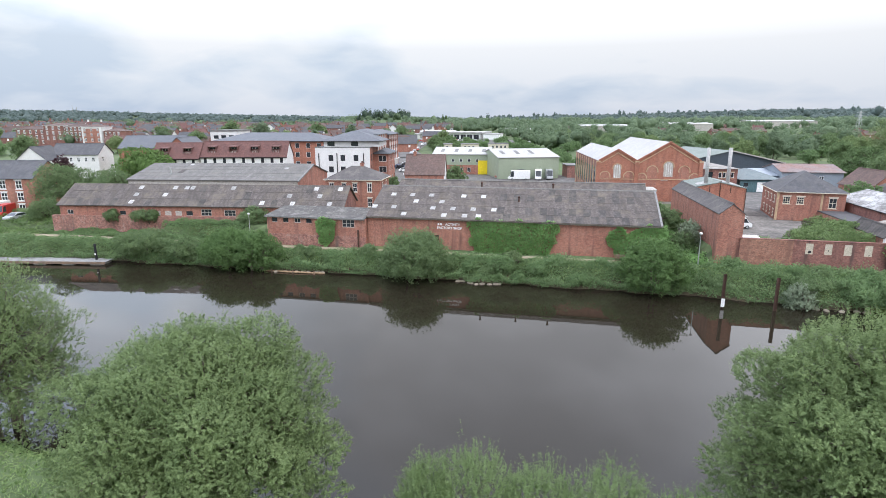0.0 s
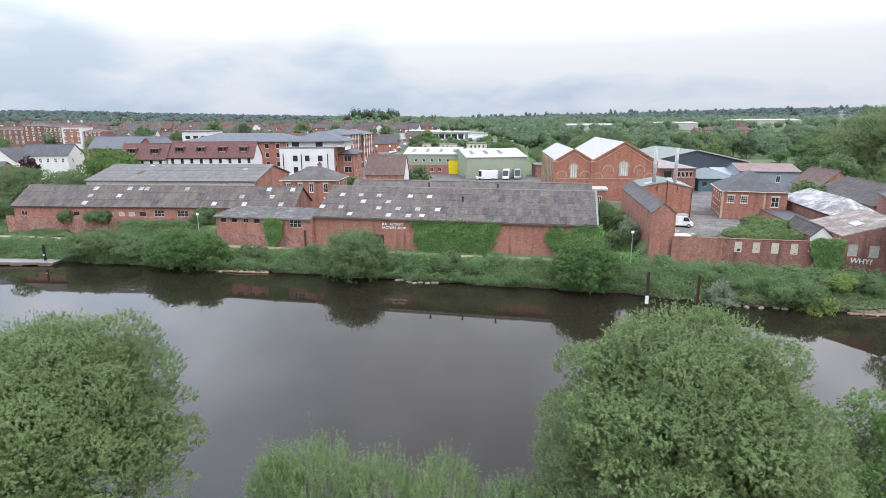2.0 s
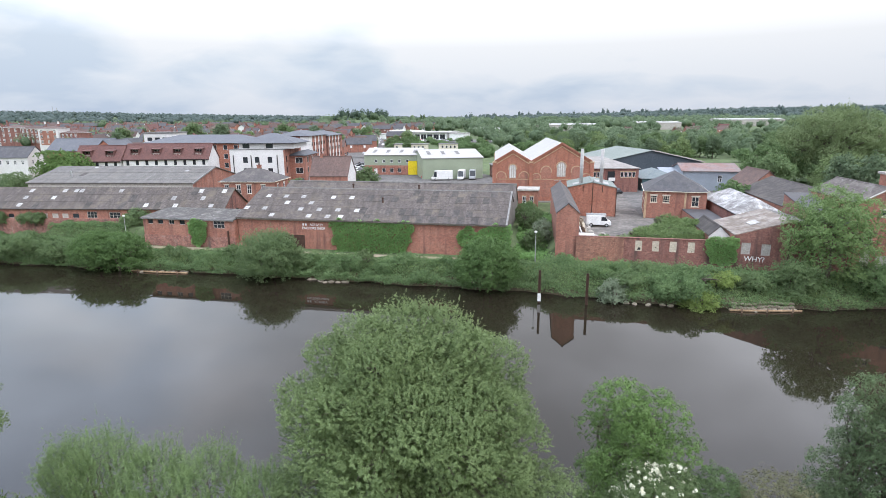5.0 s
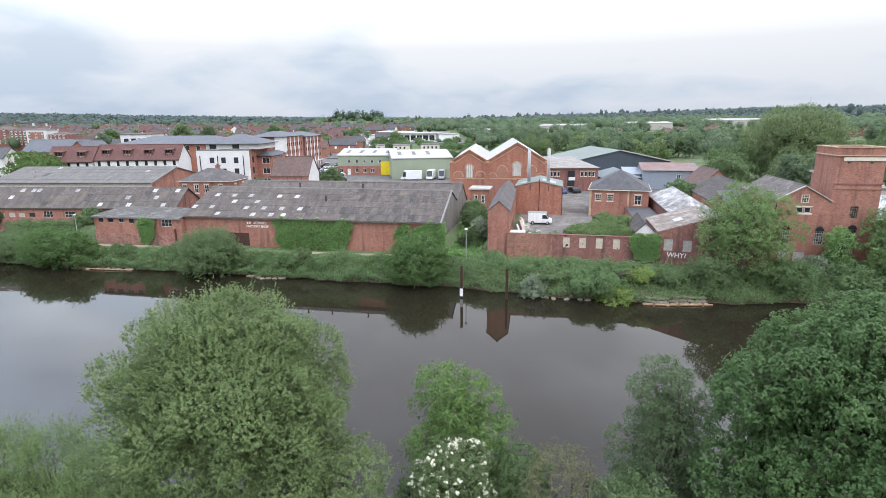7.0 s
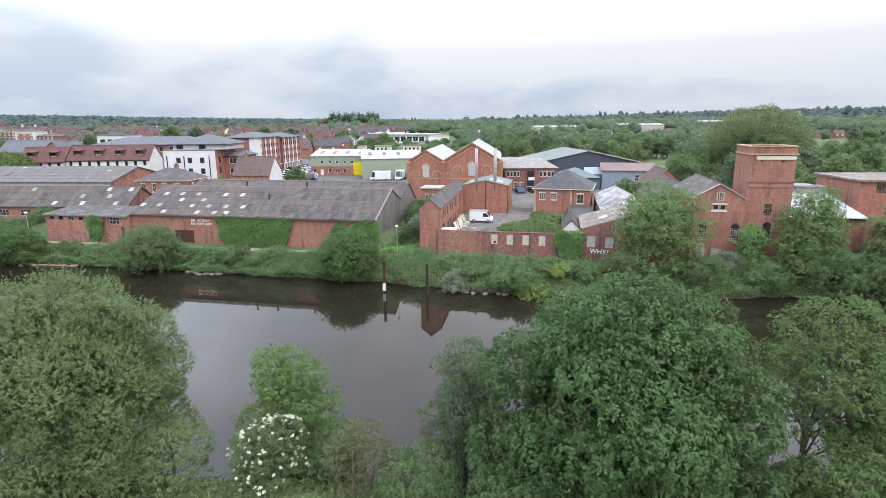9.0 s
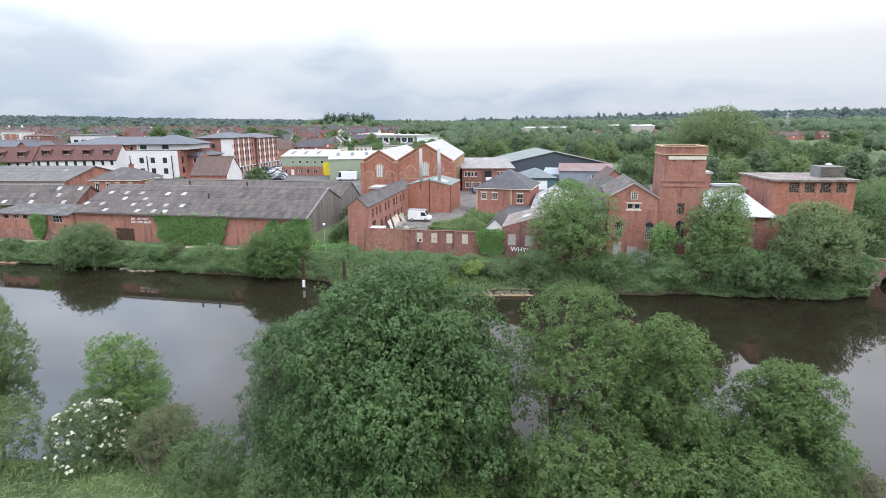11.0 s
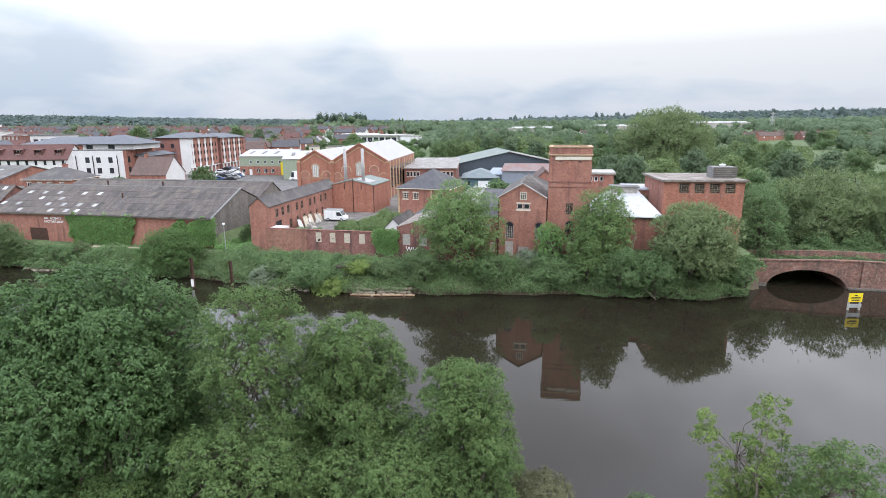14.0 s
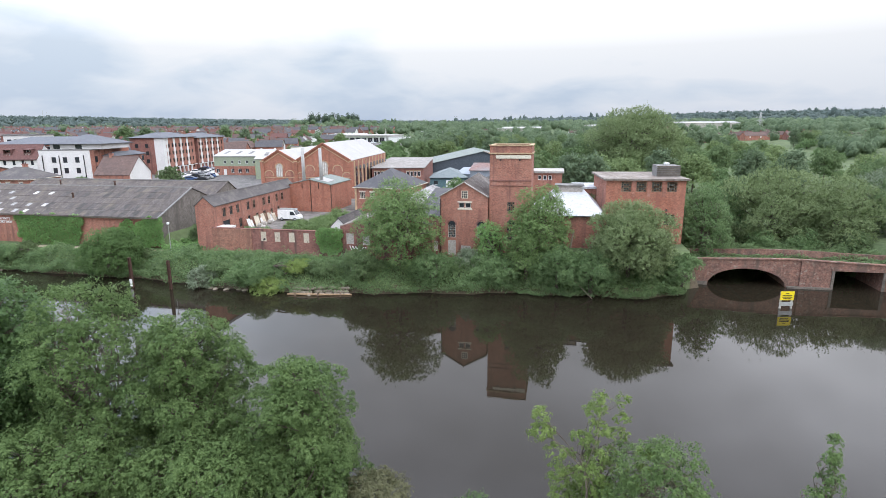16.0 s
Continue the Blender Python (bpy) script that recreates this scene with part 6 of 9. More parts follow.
# ---- bridge over the inlet ----
def bridge():
    ob = thing("bridge", site(0, 3.4), "weathered red brick road bridge with one arch and one square culvert", "bridge")
    u0, u1, top = 118.4, 152.0, lambda u: 3.6 + 0.4 * math.exp(-((u - 134) / 9.0) ** 2)
    ac, ar, ah = 128.3, 5.2, 2.55
    cul = (139.6, 145.6, 2.7)
    bm = bmesh.new()
    us = sorted(set([u0, u1, cul[0], cul[1]] + [ac + ar * math.cos(math.pi * i / 24) for i in range(25)] + list(np.arange(120, 152, 1.5))))
    def low(u, left):
        e = 1e-4 if left else -1e-4
        if abs(u + e - ac) < ar:
            return ah * math.sqrt(max(0, 1 - ((u - ac) / ar) ** 2)) - 0.05
        if cul[0] < u + e < cul[1]:
            return cul[2]
        return -1.4
    for a, b in zip(us, us[1:]):
        prism(bm, [(a, low(a, True)), (b, low(b, False)), (b, top(b)), (a, top(a))], 0, 0.5)
        prism(bm, [(a, low(a, True)), (b, low(b, False)), (b, 3.0), (a, 3.0)], 0.5, 9.0)
    bmesh.ops.remove_doubles(bm, verts=bm.verts, dist=0.001)
    part("masonry", bm, BRICK_BRIDGE, ob)
    cp = bmesh.new()
    for a, b in zip(us, us[1:]):
        prism(cp, [(a, top(a)), (b, top(b)), (b, top(b) + 0.16), (a, top(a) + 0.16)], -0.12, 0.55)
    bmesh.ops.remove_doubles(cp, verts=cp.verts, dist=0.001)
    part("coping", cp, BRICK_BRIDGE, ob)
    rb = bmesh.new()
    pts = [(math.cos(math.pi * i / 24), math.sin(math.pi * i / 24)) for i in range(25)]
    for (x1, z1), (x2, z2) in zip(pts, pts[1:]):
        prism(rb, [(ac + ar * x1, ah * z1), (ac + (ar + 0.5) * x1, (ah + 0.5) * z1), (ac + (ar + 0.5) * x2, (ah + 0.5) * z2), (ac + ar * x2, ah * z2)], -0.12, -0.004)
    bmesh.ops.remove_doubles(rb, verts=rb.verts, dist=0.001)
    part("arch_ring", rb, BRICK_BRIDGE, ob)
    part("lintel", boxes((cul[0] - 0.5, cul[1] + 0.5, -0.12, -0.004, cul[2], cul[2] + 0.3)), BRICK_BRIDGE, ob)
    for a in (cul[0] - 0.35, cul[1]):
        part("culvert_jamb", boxes((a, a + 0.35, -0.1, -0.004, -1.2, cul[2] - 0.004)), STONE_DARK, ob)
    for u in (121.4, 135.6):
        part("buttress", boxes((u - 0.4, u + 0.4, -0.25, -0.004, -1.2, top(u) - 0.05)), BRICK_BRIDGE, ob)
    part("plinth", boxes((133.6, 139.2, -0.6, -0.13, -1.2, 0.25), (120.6, 122.9, -0.7, -0.26, -1.2, 0.45)), STONE_DARK, ob)
    part("road_deck", boxes((u0, u1, 1.4, 3.2, 3.004, 3.2)), ASPHALT, ob)
    part("verge", boxes((u0, u1, 0.504, 1.396, 3.004, 3.4), (u0, u1, 3.204, 4.196, 3.004, 3.4), (u0, u1, 4.504, 9.0, 3.004, 3.4)), GRASS, ob)
    fp = bmesh.new()
    for a, b in zip(us, us[1:]):
        prism(fp, [(a, 3.004), (b, 3.004), (b, top(b) + 0.6), (a, top(a) + 0.6)], 4.2, 4.5)
    bmesh.ops.remove_doubles(fp, verts=fp.verts, dist=0.001)
    part("far_parapet", fp, BRICK_BRIDGE, ob)
    part("tunnel_back", boxes((118, 153, 22, 22.4, -1.4, 4)), MUD, ob)


bridge()
ys = thing("river_sign", Matrix.Translation((125.5, 55.4, 0)) @ pose(0, 0, 0, 0, 0, -2), "yellow warning sign on two posts standing in the river", "sign")
part("sign_panel", boxes((-0.85, 0.85, -0.04, 0.0, 1.12, 2.27)), YELLOW, ys)
for z, w in ((1.98, 0.4), (1.73, 1.15), (1.53, 1.25), (1.33, 1.0)):
    part("bar", boxes((-w / 2, w / 2, -0.052, -0.042, z - 0.05, z + 0.05)), BLACK, ys)
for x in (-0.7, 0.7):
    part("post", boxes((x - 0.09, x + 0.09, 0.004, 0.18, -1.5, 2.2)), GREYBOARD, ys)
part("crosspiece", boxes((-0.85, 0.85, -0.02, 0.0, 0.35, 0.85)), STEEL, ys)
lettering("WHY?", site(69.15, -1.215, 3.95) @ pose(0, 0, 0, 90, 3), 0.75, WHITE, "graffiti", "white painted graffiti reading WHY? on the brick wall", 0.004)

# ---- small things along the far bank ----
for u, v, top_, lab in ((36.06, 67.63, 4.55, 1), (42.24, 66.49, 4.35, 0)):
    pl = thing("mooring_pile", Matrix.Translation((u, v, 0)) @ pose(0, 0, 0, 0, 0, -12), "rusty steel mooring pile standing at the bank", "pile", "mooring piles")
    part("shaft", boxes((-0.17, -0.12, -0.17, 0.17, -1.4, top_), (0.12, 0.17, -0.17, 0.17, -1.4, top_), (-0.115, 0.115, -0.04, 0.04, -1.4, top_)), RUST, pl)
    if lab:
        part("gauge_board", boxes((-0.22, 0.22, -0.26, -0.21, 0.25, 1.35)), WHITE, pl, "white painted gauge board")
pl = thing("mooring_pile", Matrix.Translation((-59.5, 91.5, 0)), "dark mooring pile beside the landing stage", "pile", "mooring piles")
part("shaft", tube(bmesh.new(), [(0, 0, -1.4), (0, 0, 3.3), (0, 0, 3.4)], [0.2, 0.2, 0.14], 10), BLACK, pl)
part("marker", boxes((-0.12, 0.12, -0.26, -0.2, 1.5, 1.75)), WHITE, pl, "small white marker plate")
jt = thing("landing_stage", Matrix.Translation((-95, 93.2, 0)) @ pose(0, 0, 0, 0, 0, -3), "low pale timber landing stage along the bank", "jetty")
part("deck", boxes((0, 38, -1.3, 1.3, 0.45, 0.62)), PARAPET, jt)
part("fender", boxes((0, 38, -1.42, -1.31, 0.2, 0.6)), WOOD, jt)
for i in range(8):
    part("float", boxes((i * 5 + 0.2, i * 5 + 2.4, -1.2, 1.2, -0.3, 0.44)), CONCRETE, jt)


def lamp_post(m, h):
    ob = thing("street_lamp", m, "slim grey steel path lamp with a small white head", "street lamp", "path lamps")
    part("post", tube(bmesh.new(), [(0, 0, -0.2), (0, 0, 0.9), (0, 0, h)], [0.09, 0.08, 0.045], 8), STEEL, ob)
    part("lantern", tube(bmesh.new(), [(0, 0, h), (0, 0, h + 0.1), (0, 0, h + 0.3), (0, 0, h + 0.36)], [0.1, 0.22, 0.22, 0.06], 10), WHITE, ob)


lamp_post(site(39.0, -3.9, 2.9), 4.7)
lamp_post(site(-34.2, -2.6, 2.4), 5.4)
for u in (28.3, 30.0):
    be = thing("bench", site(u, -1.4, 2.5), "dark timber bench beside the riverside path", "bench", "benches on the path")
    part("seat", boxes((-0.7, 0.7, -0.22, 0.22, 0.42, 0.47)), WOOD, be)
    part("backrest", boxes((-0.7, 0.7, 0.2, 0.25, 0.6, 0.95)), WOOD, be)
    for x in (-0.6, 0.6):
        part("leg", boxes((x - 0.04, x + 0.04, -0.2, -0.12, -0.02, 0.42)), WOOD, be)
        part("leg", boxes((x - 0.04, x + 0.04, 0.17, 0.25, -0.02, 0.6)), WOOD, be)


def vehicle(name, m, paint, L, W, H, van, label, group=""):
    """A van or car, nose to its own -x."""
    ob = thing(name, m, label, "van" if van else "car", group)
    if van:
        prof = [(0, 0.35), (L, 0.35), (L, H - 0.05), (L - 0.1, H), (1.35, H), (1.1, H - 0.08), (0.55, 1.12), (0.05, 0.95), (0, 0.8)]
        glass = [(1.02, H - 0.25), (0.62, 1.14), (1.75, 1.14), (1.75, H - 0.25)]
    else:
        prof = [(0, 0.3), (L, 0.3), (L, 0.85), (L - 0.35, 0.92), (L - 0.95, H - 0.02), (1.75, H), (1.05, 0.95), (0.1, 0.8), (0, 0.6)]
        glass = [(1.75, H - 0.08), (1.15, 0.96), (L - 0.55, 0.96), (L - 1.0, H - 0.08)]
    bm = prism(bmesh.new(), prof, -W / 2, W / 2)
    bmesh.ops.bevel(bm, geom=bm.edges[:], offset=0.05, segments=2, affect="EDGES")
    part("body", bm, paint, ob, smooth=False)
    part("side_glass", prism(bmesh.new(), glass, -W / 2 - 0.012, -W / 2 - 0.004), GLASS, ob)
    part("side_glass", prism(bmesh.new(), glass, W / 2 + 0.004, W / 2 + 0.012), GLASS, ob)
    a, b = (prof[5], prof[6])
    part("windscreen", slab(bmesh.new(), [(a[0] - 0.07, -W / 2 + 0.15, a[1] - 0.03), (b[0] - 0.02, -W / 2 + 0.15, b[1] + 0.06), (b[0] - 0.02, W / 2 - 0.15, b[1] + 0.06), (a[0] - 0.07, W / 2 - 0.15, a[1] - 0.03)], 0.01), GLASS, ob)
    for x in (L * 0.18, L * 0.8):
        for s in (-1, 1):
            wm = bmesh.new()
            y = s * (W / 2 - 0.08)
            tube(wm, [(x, y - 0.11, 0.33), (x, y + 0.11, 0.33)], [0.33, 0.33], 16)
            wh = part("wheel", wm, TYRE, ob)
            hm = bmesh.new()
            tube(hm, [(x, y - 0.13, 0.33), (x, y + 0.13, 0.33)], [0.19, 0.19], 12)
            part("rim", hm, SILVER, wh)
    return ob


v1_ = vehicle("van", site(51.9, 17.2, 5.06, 180), WHITE, 4.4, 1.9, 2.1, True, "white panel van with a ladder rack parked in the yard")
part("roof_rack", boxes((0.9, 4.5, -0.75, -0.62, 2.105, 2.3), (0.9, 4.5, 0.62, 0.75, 2.105, 2.3), *[(x, x + 0.1, -0.61, 0.61, 2.12, 2.26) for x in (1.0, 1.8, 2.6, 3.4, 4.2)]), STEEL, v1_)
for x, y, a, p, van, lab in ((21.0, 178.5, 0, WHITE, True, "white lorry van parked behind the factory"), (30.5, 177, 80, WHITE, True, "white box van parked behind the factory"), (34.5, 178, 85, SILVER, True, "silver grey van parked behind the factory"), (25.6, 180, 90, BLACK, True, "dark box van parked behind the factory"), (75.0, 145.5, 60, SILVER, False, "silver car parked by the works"), (70.5, 139.5, 100, BLACK, False, "dark car parked in the works yard"), (66.5, 138.5, 95, BLUEPAINT, False, "dark blue car parked in the works yard"), (17.5, 184.5, 10, REDPAINT, False, "red car parked before the green building"),
                           (-93.0, 113.0, 100, REDPAINT, True, "red van parked near the landing stage"), (-96.5, 115.5, 95, WHITE, True, "white van parked near the landing stage"), (-89.5, 111.0, 80, SILVER, False, "silver car parked near the landing stage")):
    z = 5.06
    if x < -80:
        q = SITE.inverted() @ Vector((x, y, 0))
        z = ground_z(q.x, q.y) + 0.02
    big = 1.25 if van and x > 15 and x < 40 else 1.0
    vehicle("van" if van else "car", Matrix.Translation((x, y, z)) @ pose(0, 0, 0, 0, 0, a), p, (5.6 if van else 4.3) * big, 2.0, (2.5 if van else 1.45) * big, van, lab)
rng_ = random.Random(8)
for i in range(34):
    t = i % 17
    q = Vector((-12.0 - t * 0.75 - (i // 17) * 5.5, 182.0 + t * 4.2, 5.06)) + Vector((11, -6, 0))
    vehicle("car", Matrix.Translation(q) @ pose(0, 0, 0, 0, 0, rng_.choice((8, 188, 12))), rng_.choice((SILVER, BLACK, BLUEPAINT, WHITE, SILVER, BLACK, WHITE, SILVER)), 4.3, 1.8, 1.45, False, "small parked car in the side street", "parked cars")

# ---- the town behind ----
wf_s = [(x, z, 1.3, 1.6, "plain") for z in (7.0, 10.0, 13.1) for x in (4.3, 7.6, 11.2)]
wf = building("white_flats", Matrix.Translation((-35.0, 152.3, 0)) @ pose(0, 0, 0, 0, 0, -2), 15.0, 16.0, 5.0, 16.6, "flat", 0.2, {"S": RENDER_WHITE, "E": BRICK, "N": BRICK, "W": RENDER_WHITE}, FELT, "white rendered four-storey flats with hipped grey roof", "flats",
              {"S": wf_s, "E": [(3, z, 1.4, 1.8, "plain") for z in (7, 10, 13)] + [(9, z, 1.4, 1.8, "plain") for z in (7, 10, 13)]}, over=0.05, frame=BLACK)
for x in (1.0, 6.0, 13.3):
    part("downpipe", tube(bmesh.new(), [(x, -0.12, 6), (x, -0.12, 15.2)], [0.12, 0.12], 6), BLACK, wf)
wf2 = building("flats_penthouse", Matrix.Translation((-33.0, 154.6, 0)) @ pose(0, 0, 0, 0, 0, -2), 15.5, 14.0, 16.85, 18.3, "hip", 2.6, RENDER_WHITE, SLATE_BLUE, "set-back top storey with grey hipped roof", "flats", {"S": [(2.0, 17.0, 2.0, 1.2, "plain"), (8.6, 17.0, 2.0, 1.2, "plain")]}, over=0.9, frame=BLACK)
building("brick_flats", Matrix.Translation((-19.8, 158.0, 0)) @ pose(0, 0, 0, 0, 0, -2), 4.2, 15.0, 5.0, 14.6, "hip", 1.1, BRICK, SLATE_BLUE, "brick flats with white bays beside the white flats", "flats", {"S": [(2.6, z, 2.2, 1.7, "pair") for z in (6.5, 9.5, 12.5)], "E": [(4 + 5 * i, z, 1.6, 1.7, "plain") for i in range(3) for z in (6.5, 9.5, 12.5)]}, over=0.5)
def street_flats(m, L, H, i, corner):
    """Four-storey flats, the long brick front on their own east side, with stepped white panels."""
    ez = [(1.6 + 2.6 * j, z, 1.1, 1.5, "plain") for j in range(int(L / 2.6)) for z in (6.4, 9.4, 12.4, 15.2)]
    f_ = building("terraced_flats", m, 13.0, L, 5.0, H, "hip", 1.9, {"S": BRICK_DARK, "E": BRICK, "N": BRICK, "W": BRICK}, SLATE_BLUE, "four-storey brick flats with stepped white panels along the street" if not corner else "four-storey flats with a white rendered corner", "flats", {"E": ez, "S": [(2.5 + 4.0 * j, z, 1.3, 1.5, "plain") for j in range(3) for z in (9.4, 12.4, 15.2)]}, over=0.6, group="flats along the street", frame=BLACK)
    y = 2.9
    while y < L - 2:
        zs = (7.6, 9.1, 10.6, 12.1, 13.6, 15.1, 16.4, H - 0.1)
        right = []
        for r in range(7):
            w = 0.75 if r % 2 == 0 else 0.4
            right += [(w, zs[r]), (w, zs[r + 1])]
        bm = prism(bmesh.new(), [(y + w, z) for w, z in right] + [(y - w, z) for w, z in right[::-1]], 13.004, 13.06, "x")
        part("white_panel", bm, RENDER_WHITE, f_)
        y += 5.2
    for k in range(int(L / 3.2)):
        part("arcade_pier", boxes((13.06, 13.5, 0.4 + 3.2 * k, 0.9 + 3.2 * k, 5.0, 7.4)), RENDER_WHITE, f_)
    part("string_course", boxes((13.004, 13.55, 0, L, 7.404, 7.596)), RENDER_WHITE, f_)
    if corner:
        part("white_corner", boxes((13.064, 13.12, 0, 1.9, 7.6, H - 0.1), (9.6, 13.06, -0.06, -0.004, 5.0, H - 0.1)), RENDER_WHITE, f_)
    return f_


for i, (x, y, L, H, a_) in enumerate(((-24.2, 204.5, 24.5, 18.9, -3.3), (-22.4, 231.0, 24.5, 18.3, -4.5))):
    street_flats(Matrix.Translation((x, y, 0)) @ pose(0, 0, 0, 0, 0, a_) @ Matrix.Translation((-13.0, 0, 0)), L, H, i, i == 0)
# red-tiled terrace with dormers
def terrace(x, y, L, ze, label, ang_=0.0):
    m = Matrix.Translation((x, y, 0)) @ pose(0, 0, 0, 0, 0, ang_)
    n = max(2, int(L / 2.6))
    ob = building("terrace", m, L, 9.6, 5.0, ze, "gable_x", 4.5, RENDER_WHITE, TILE_RED, label, "terrace", {"S": [(1.4 + (L - 2.8) * i / (n - 1), ze - 1.75, 0.9, 1.45, "plain") for i in range(n)]}, over=0.3, frame=BLACK)
    k = max(2, int(L / 6))
    for i in range(k):
        cx, zf = L * (i + 0.5) / k, ze + 1.0
        d = part("dormer", boxes((cx - 1.25, cx - 1.1, 1.25, 4.4, zf, zf + 2.1), (cx + 1.1, cx + 1.25, 1.25, 4.4, zf, zf + 2.1), (cx - 1.1, cx + 1.1, 2.4, 2.5, zf, zf + 2.0)), TILE_RED, ob)
        part("dormer_window", boxes((cx - 0.9, cx + 0.9, 2.34, 2.396, zf + 0.75, zf + 1.8)), GLASS, d)
        part("window_frame", boxes(*[(cx + s - 0.05, cx + s + 0.05, 2.28, 2.336, zf + 0.7, zf + 1.85) for s in (-0.95, 0, 0.95)], (cx - 1.0, cx + 1.0, 2.28, 2.336, zf + 0.62, zf + 0.698), (cx - 1.0, cx + 1.0, 2.28, 2.336, zf + 1.852, zf + 1.95)), WHITE, d)
        part("dormer_roof", slab(bmesh.new(), [(cx - 1.35, 1.15, zf + 2.12), (cx + 1.35, 1.15, zf + 2.12), (cx + 1.35, 4.8, zf + 2.6), (cx - 1.35, 4.8, zf + 2.6)], 0.12), TILE_RED, d)
        part("balcony_rail", boxes((cx - 1.1, cx + 1.1, 1.2, 1.26, zf + 0.72, zf + 0.8), *[(cx + s - 0.03, cx + s + 0.03, 1.2, 1.26, zf, zf + 0.71) for s in (-0.7, -0.25, 0.25, 0.7)]), GREYBOARD, d)
    part("gutter", boxes((-0.3, L + 0.3, -0.45, -0.31, ze - 0.12, ze + 0.02)), BLACK, ob)
    return ob


terrace(-73.2, 167.6, 25.6, 13.2, "white rendered terrace with balconies cut in its red tile roof", 2)
terrace(-87.2, 166.2, 13.6, 12.8, "short white terrace with dormers in its red tile roof", 2)
building("blue_roofed_block", Matrix.Translation((-78.0, 190.5, 0)) @ pose(0, 0, 0, 0, 0, -8), 40, 17, 5, 17.2, "hip", 2.6, BRICK_ORANGE, SLATE_BLUE, "wide brick block with pale blue-grey hipped roof", "flats", {"S": [(3 + 3.8 * i, z, 1.5, 1.7, "plain") for i in range(10) for z in (9, 12, 15)]}, over=0.6)
building("white_office", Matrix.Translation((-85, 205, 0)), 9.7, 14, 5, 20.3, "flat", 0.4, RENDER_WHITE, FELT, "plain white flat-roofed block", "offices", {"S": [(2.0 + 2.8 * i, 17.5, 2.0, 1.4, "plain") for i in range(3)]})
wg = building("white_gabled_house", Matrix.Translation((-9.4, 135.6, 0)) @ pose(0, 0, 0, 0, 0, -4), 9.6, 10.0, 4.8, 10.9, "gable_x", 4.5, {"S": BRICK, "E": RENDER_WHITE, "N": BRICK, "W": BRICK}, TILE_BROWN, "old brick house with brown tile roof and white gable", "house", {"S": [(2.5, 8.4, 1.1, 1.2, "sash"), (6.0, 8.4, 0.9, 1.0, "sash")]}, over=0.2, chimneys=((2.0, 5.0, 14.6, 1.6),))
gbw = [(1.3, 5.9, 1.3, 1.5, "pair"), (4.2, 5.0, 1.2, 2.3, "door"), (7.2, 5.9, 1.3, 1.5, "pair"), (10.1, 5.9, 1.3, 1.5, "pair"), (13.0, 5.9, 1.3, 1.5, "pair"), (18.2, 5.0, 4.0, 5.0, "shutter")] + [(4.3 + 2.9 * i, 9.4, 1.0, 1.1, "plain") for i in range(5)]
gb = building("green_unit", Matrix.Translation((-3.6, 200.3, 0)) @ pose(0, 0, 0, 0, 0, -7.7), 20.5, 19, 5.0, 12.1, "gable_x", 2.0, GREEN_CLAD, WHITE_ROOF, "pale green clad unit on brick base with yellow door", "industrial unit", {"S": gbw}, over=0.3)
for o in gb.children_recursive:
    if o.name.startswith("shutter"):
        o.data.materials[0] = YELLOW
        tagged(o, "yellow roller shutter door")
part("brick_base", wallgrid(bmesh.new(), 18.4, 5.0, 8.4, 0.1, [(x - w / 2, x + w / 2, z, z + h) for x, z, w, h, k in gbw if z < 8], lambda x, d, z: Vector((x, -0.104 + d, z))), BRICK, gb)
gr = building("green_unit", Matrix.Translation((18.1, 181.2, 0)) @ pose(0, 0, 0, 0, 0, 8), 20.5, 27, 5.0, 12.0, "gable_x", 2.1, GREEN_CLAD, WHITE_ROOF, "plain pale green clad industrial unit", "industrial unit", over=0.3)
for ob_, n_, y0_, y1_, k_r in ((gb, 4, 3.0, 7.0, 2.0 / 9.5), (gr, 3, 5.0, 10.0, 2.1 / 13.5)):
    for i in range(n_):
        x_ = 2.4 + i * 5.0
        part("rooflight", slab(bmesh.new(), [(x_, y0_, 12.05 + k_r * y0_ + 0.2), (x_ + 1.2, y0_, 12.05 + k_r * y0_ + 0.2), (x_ + 1.2, y1_, 12.05 + k_r * y1_ + 0.2), (x_, y1_, 12.05 + k_r * y1_ + 0.2)], 0.05), FELT, ob_)
sm_ = building("supermarket", Matrix.Translation((-20, 519, 0)) @ pose(0, 0, 0, 0, 0, -17), 56, 40, 5.0, 13.0, "flat", 1.2, {"S": WHITE, "E": RENDER_WHITE, "N": WHITE, "W": WHITE}, WHITE_ROOF, "long low white supermarket with a broad canopy", "supermarket", {"S": [(4 + 6 * i, 7.5, 5, 4.4, "pair") for i in range(9)]}, over=1.5)
for i in range(9):
    part("roof_bar", boxes((-1 + 3.2 * i, 0.6 + 3.2 * i, -1, 26, 14.21, 15.3)), WHITE, sm_)
building("supermarket_wing", Matrix.Translation((36, 500, 0)) @ pose(0, 0, 0, 0, 0, -17), 14, 20, 5.0, 12.2, "flat", 0.8, WHITE, WHITE_ROOF, "low white wing beside the supermarket", "supermarket")
building("petrol_canopy", Matrix.Translation((-48, 520, 0)) @ pose(0, 0, 0, 0, 0, -17), 26, 18, 5.2, 12.0, "flat", 0.6, WHITE, WHITE_ROOF, "flat white canopy beside the supermarket", "canopy")
building("white_house", Matrix.Translation((-131.5, 186, 0)) @ pose(0, 0, 0, 0, 0, 4), 15.5, 10, 5, 13.0, "gable_x", 3.4, RENDER_WHITE, SLATE, "white rendered house with dark slate roof", "house", {"S": [(1.8 + 2.4 * i, 10.6, 0.9, 1.4, "sash") for i in range(6)], "E": [(3, 10.6, 0.9, 1.4, "sash")]})
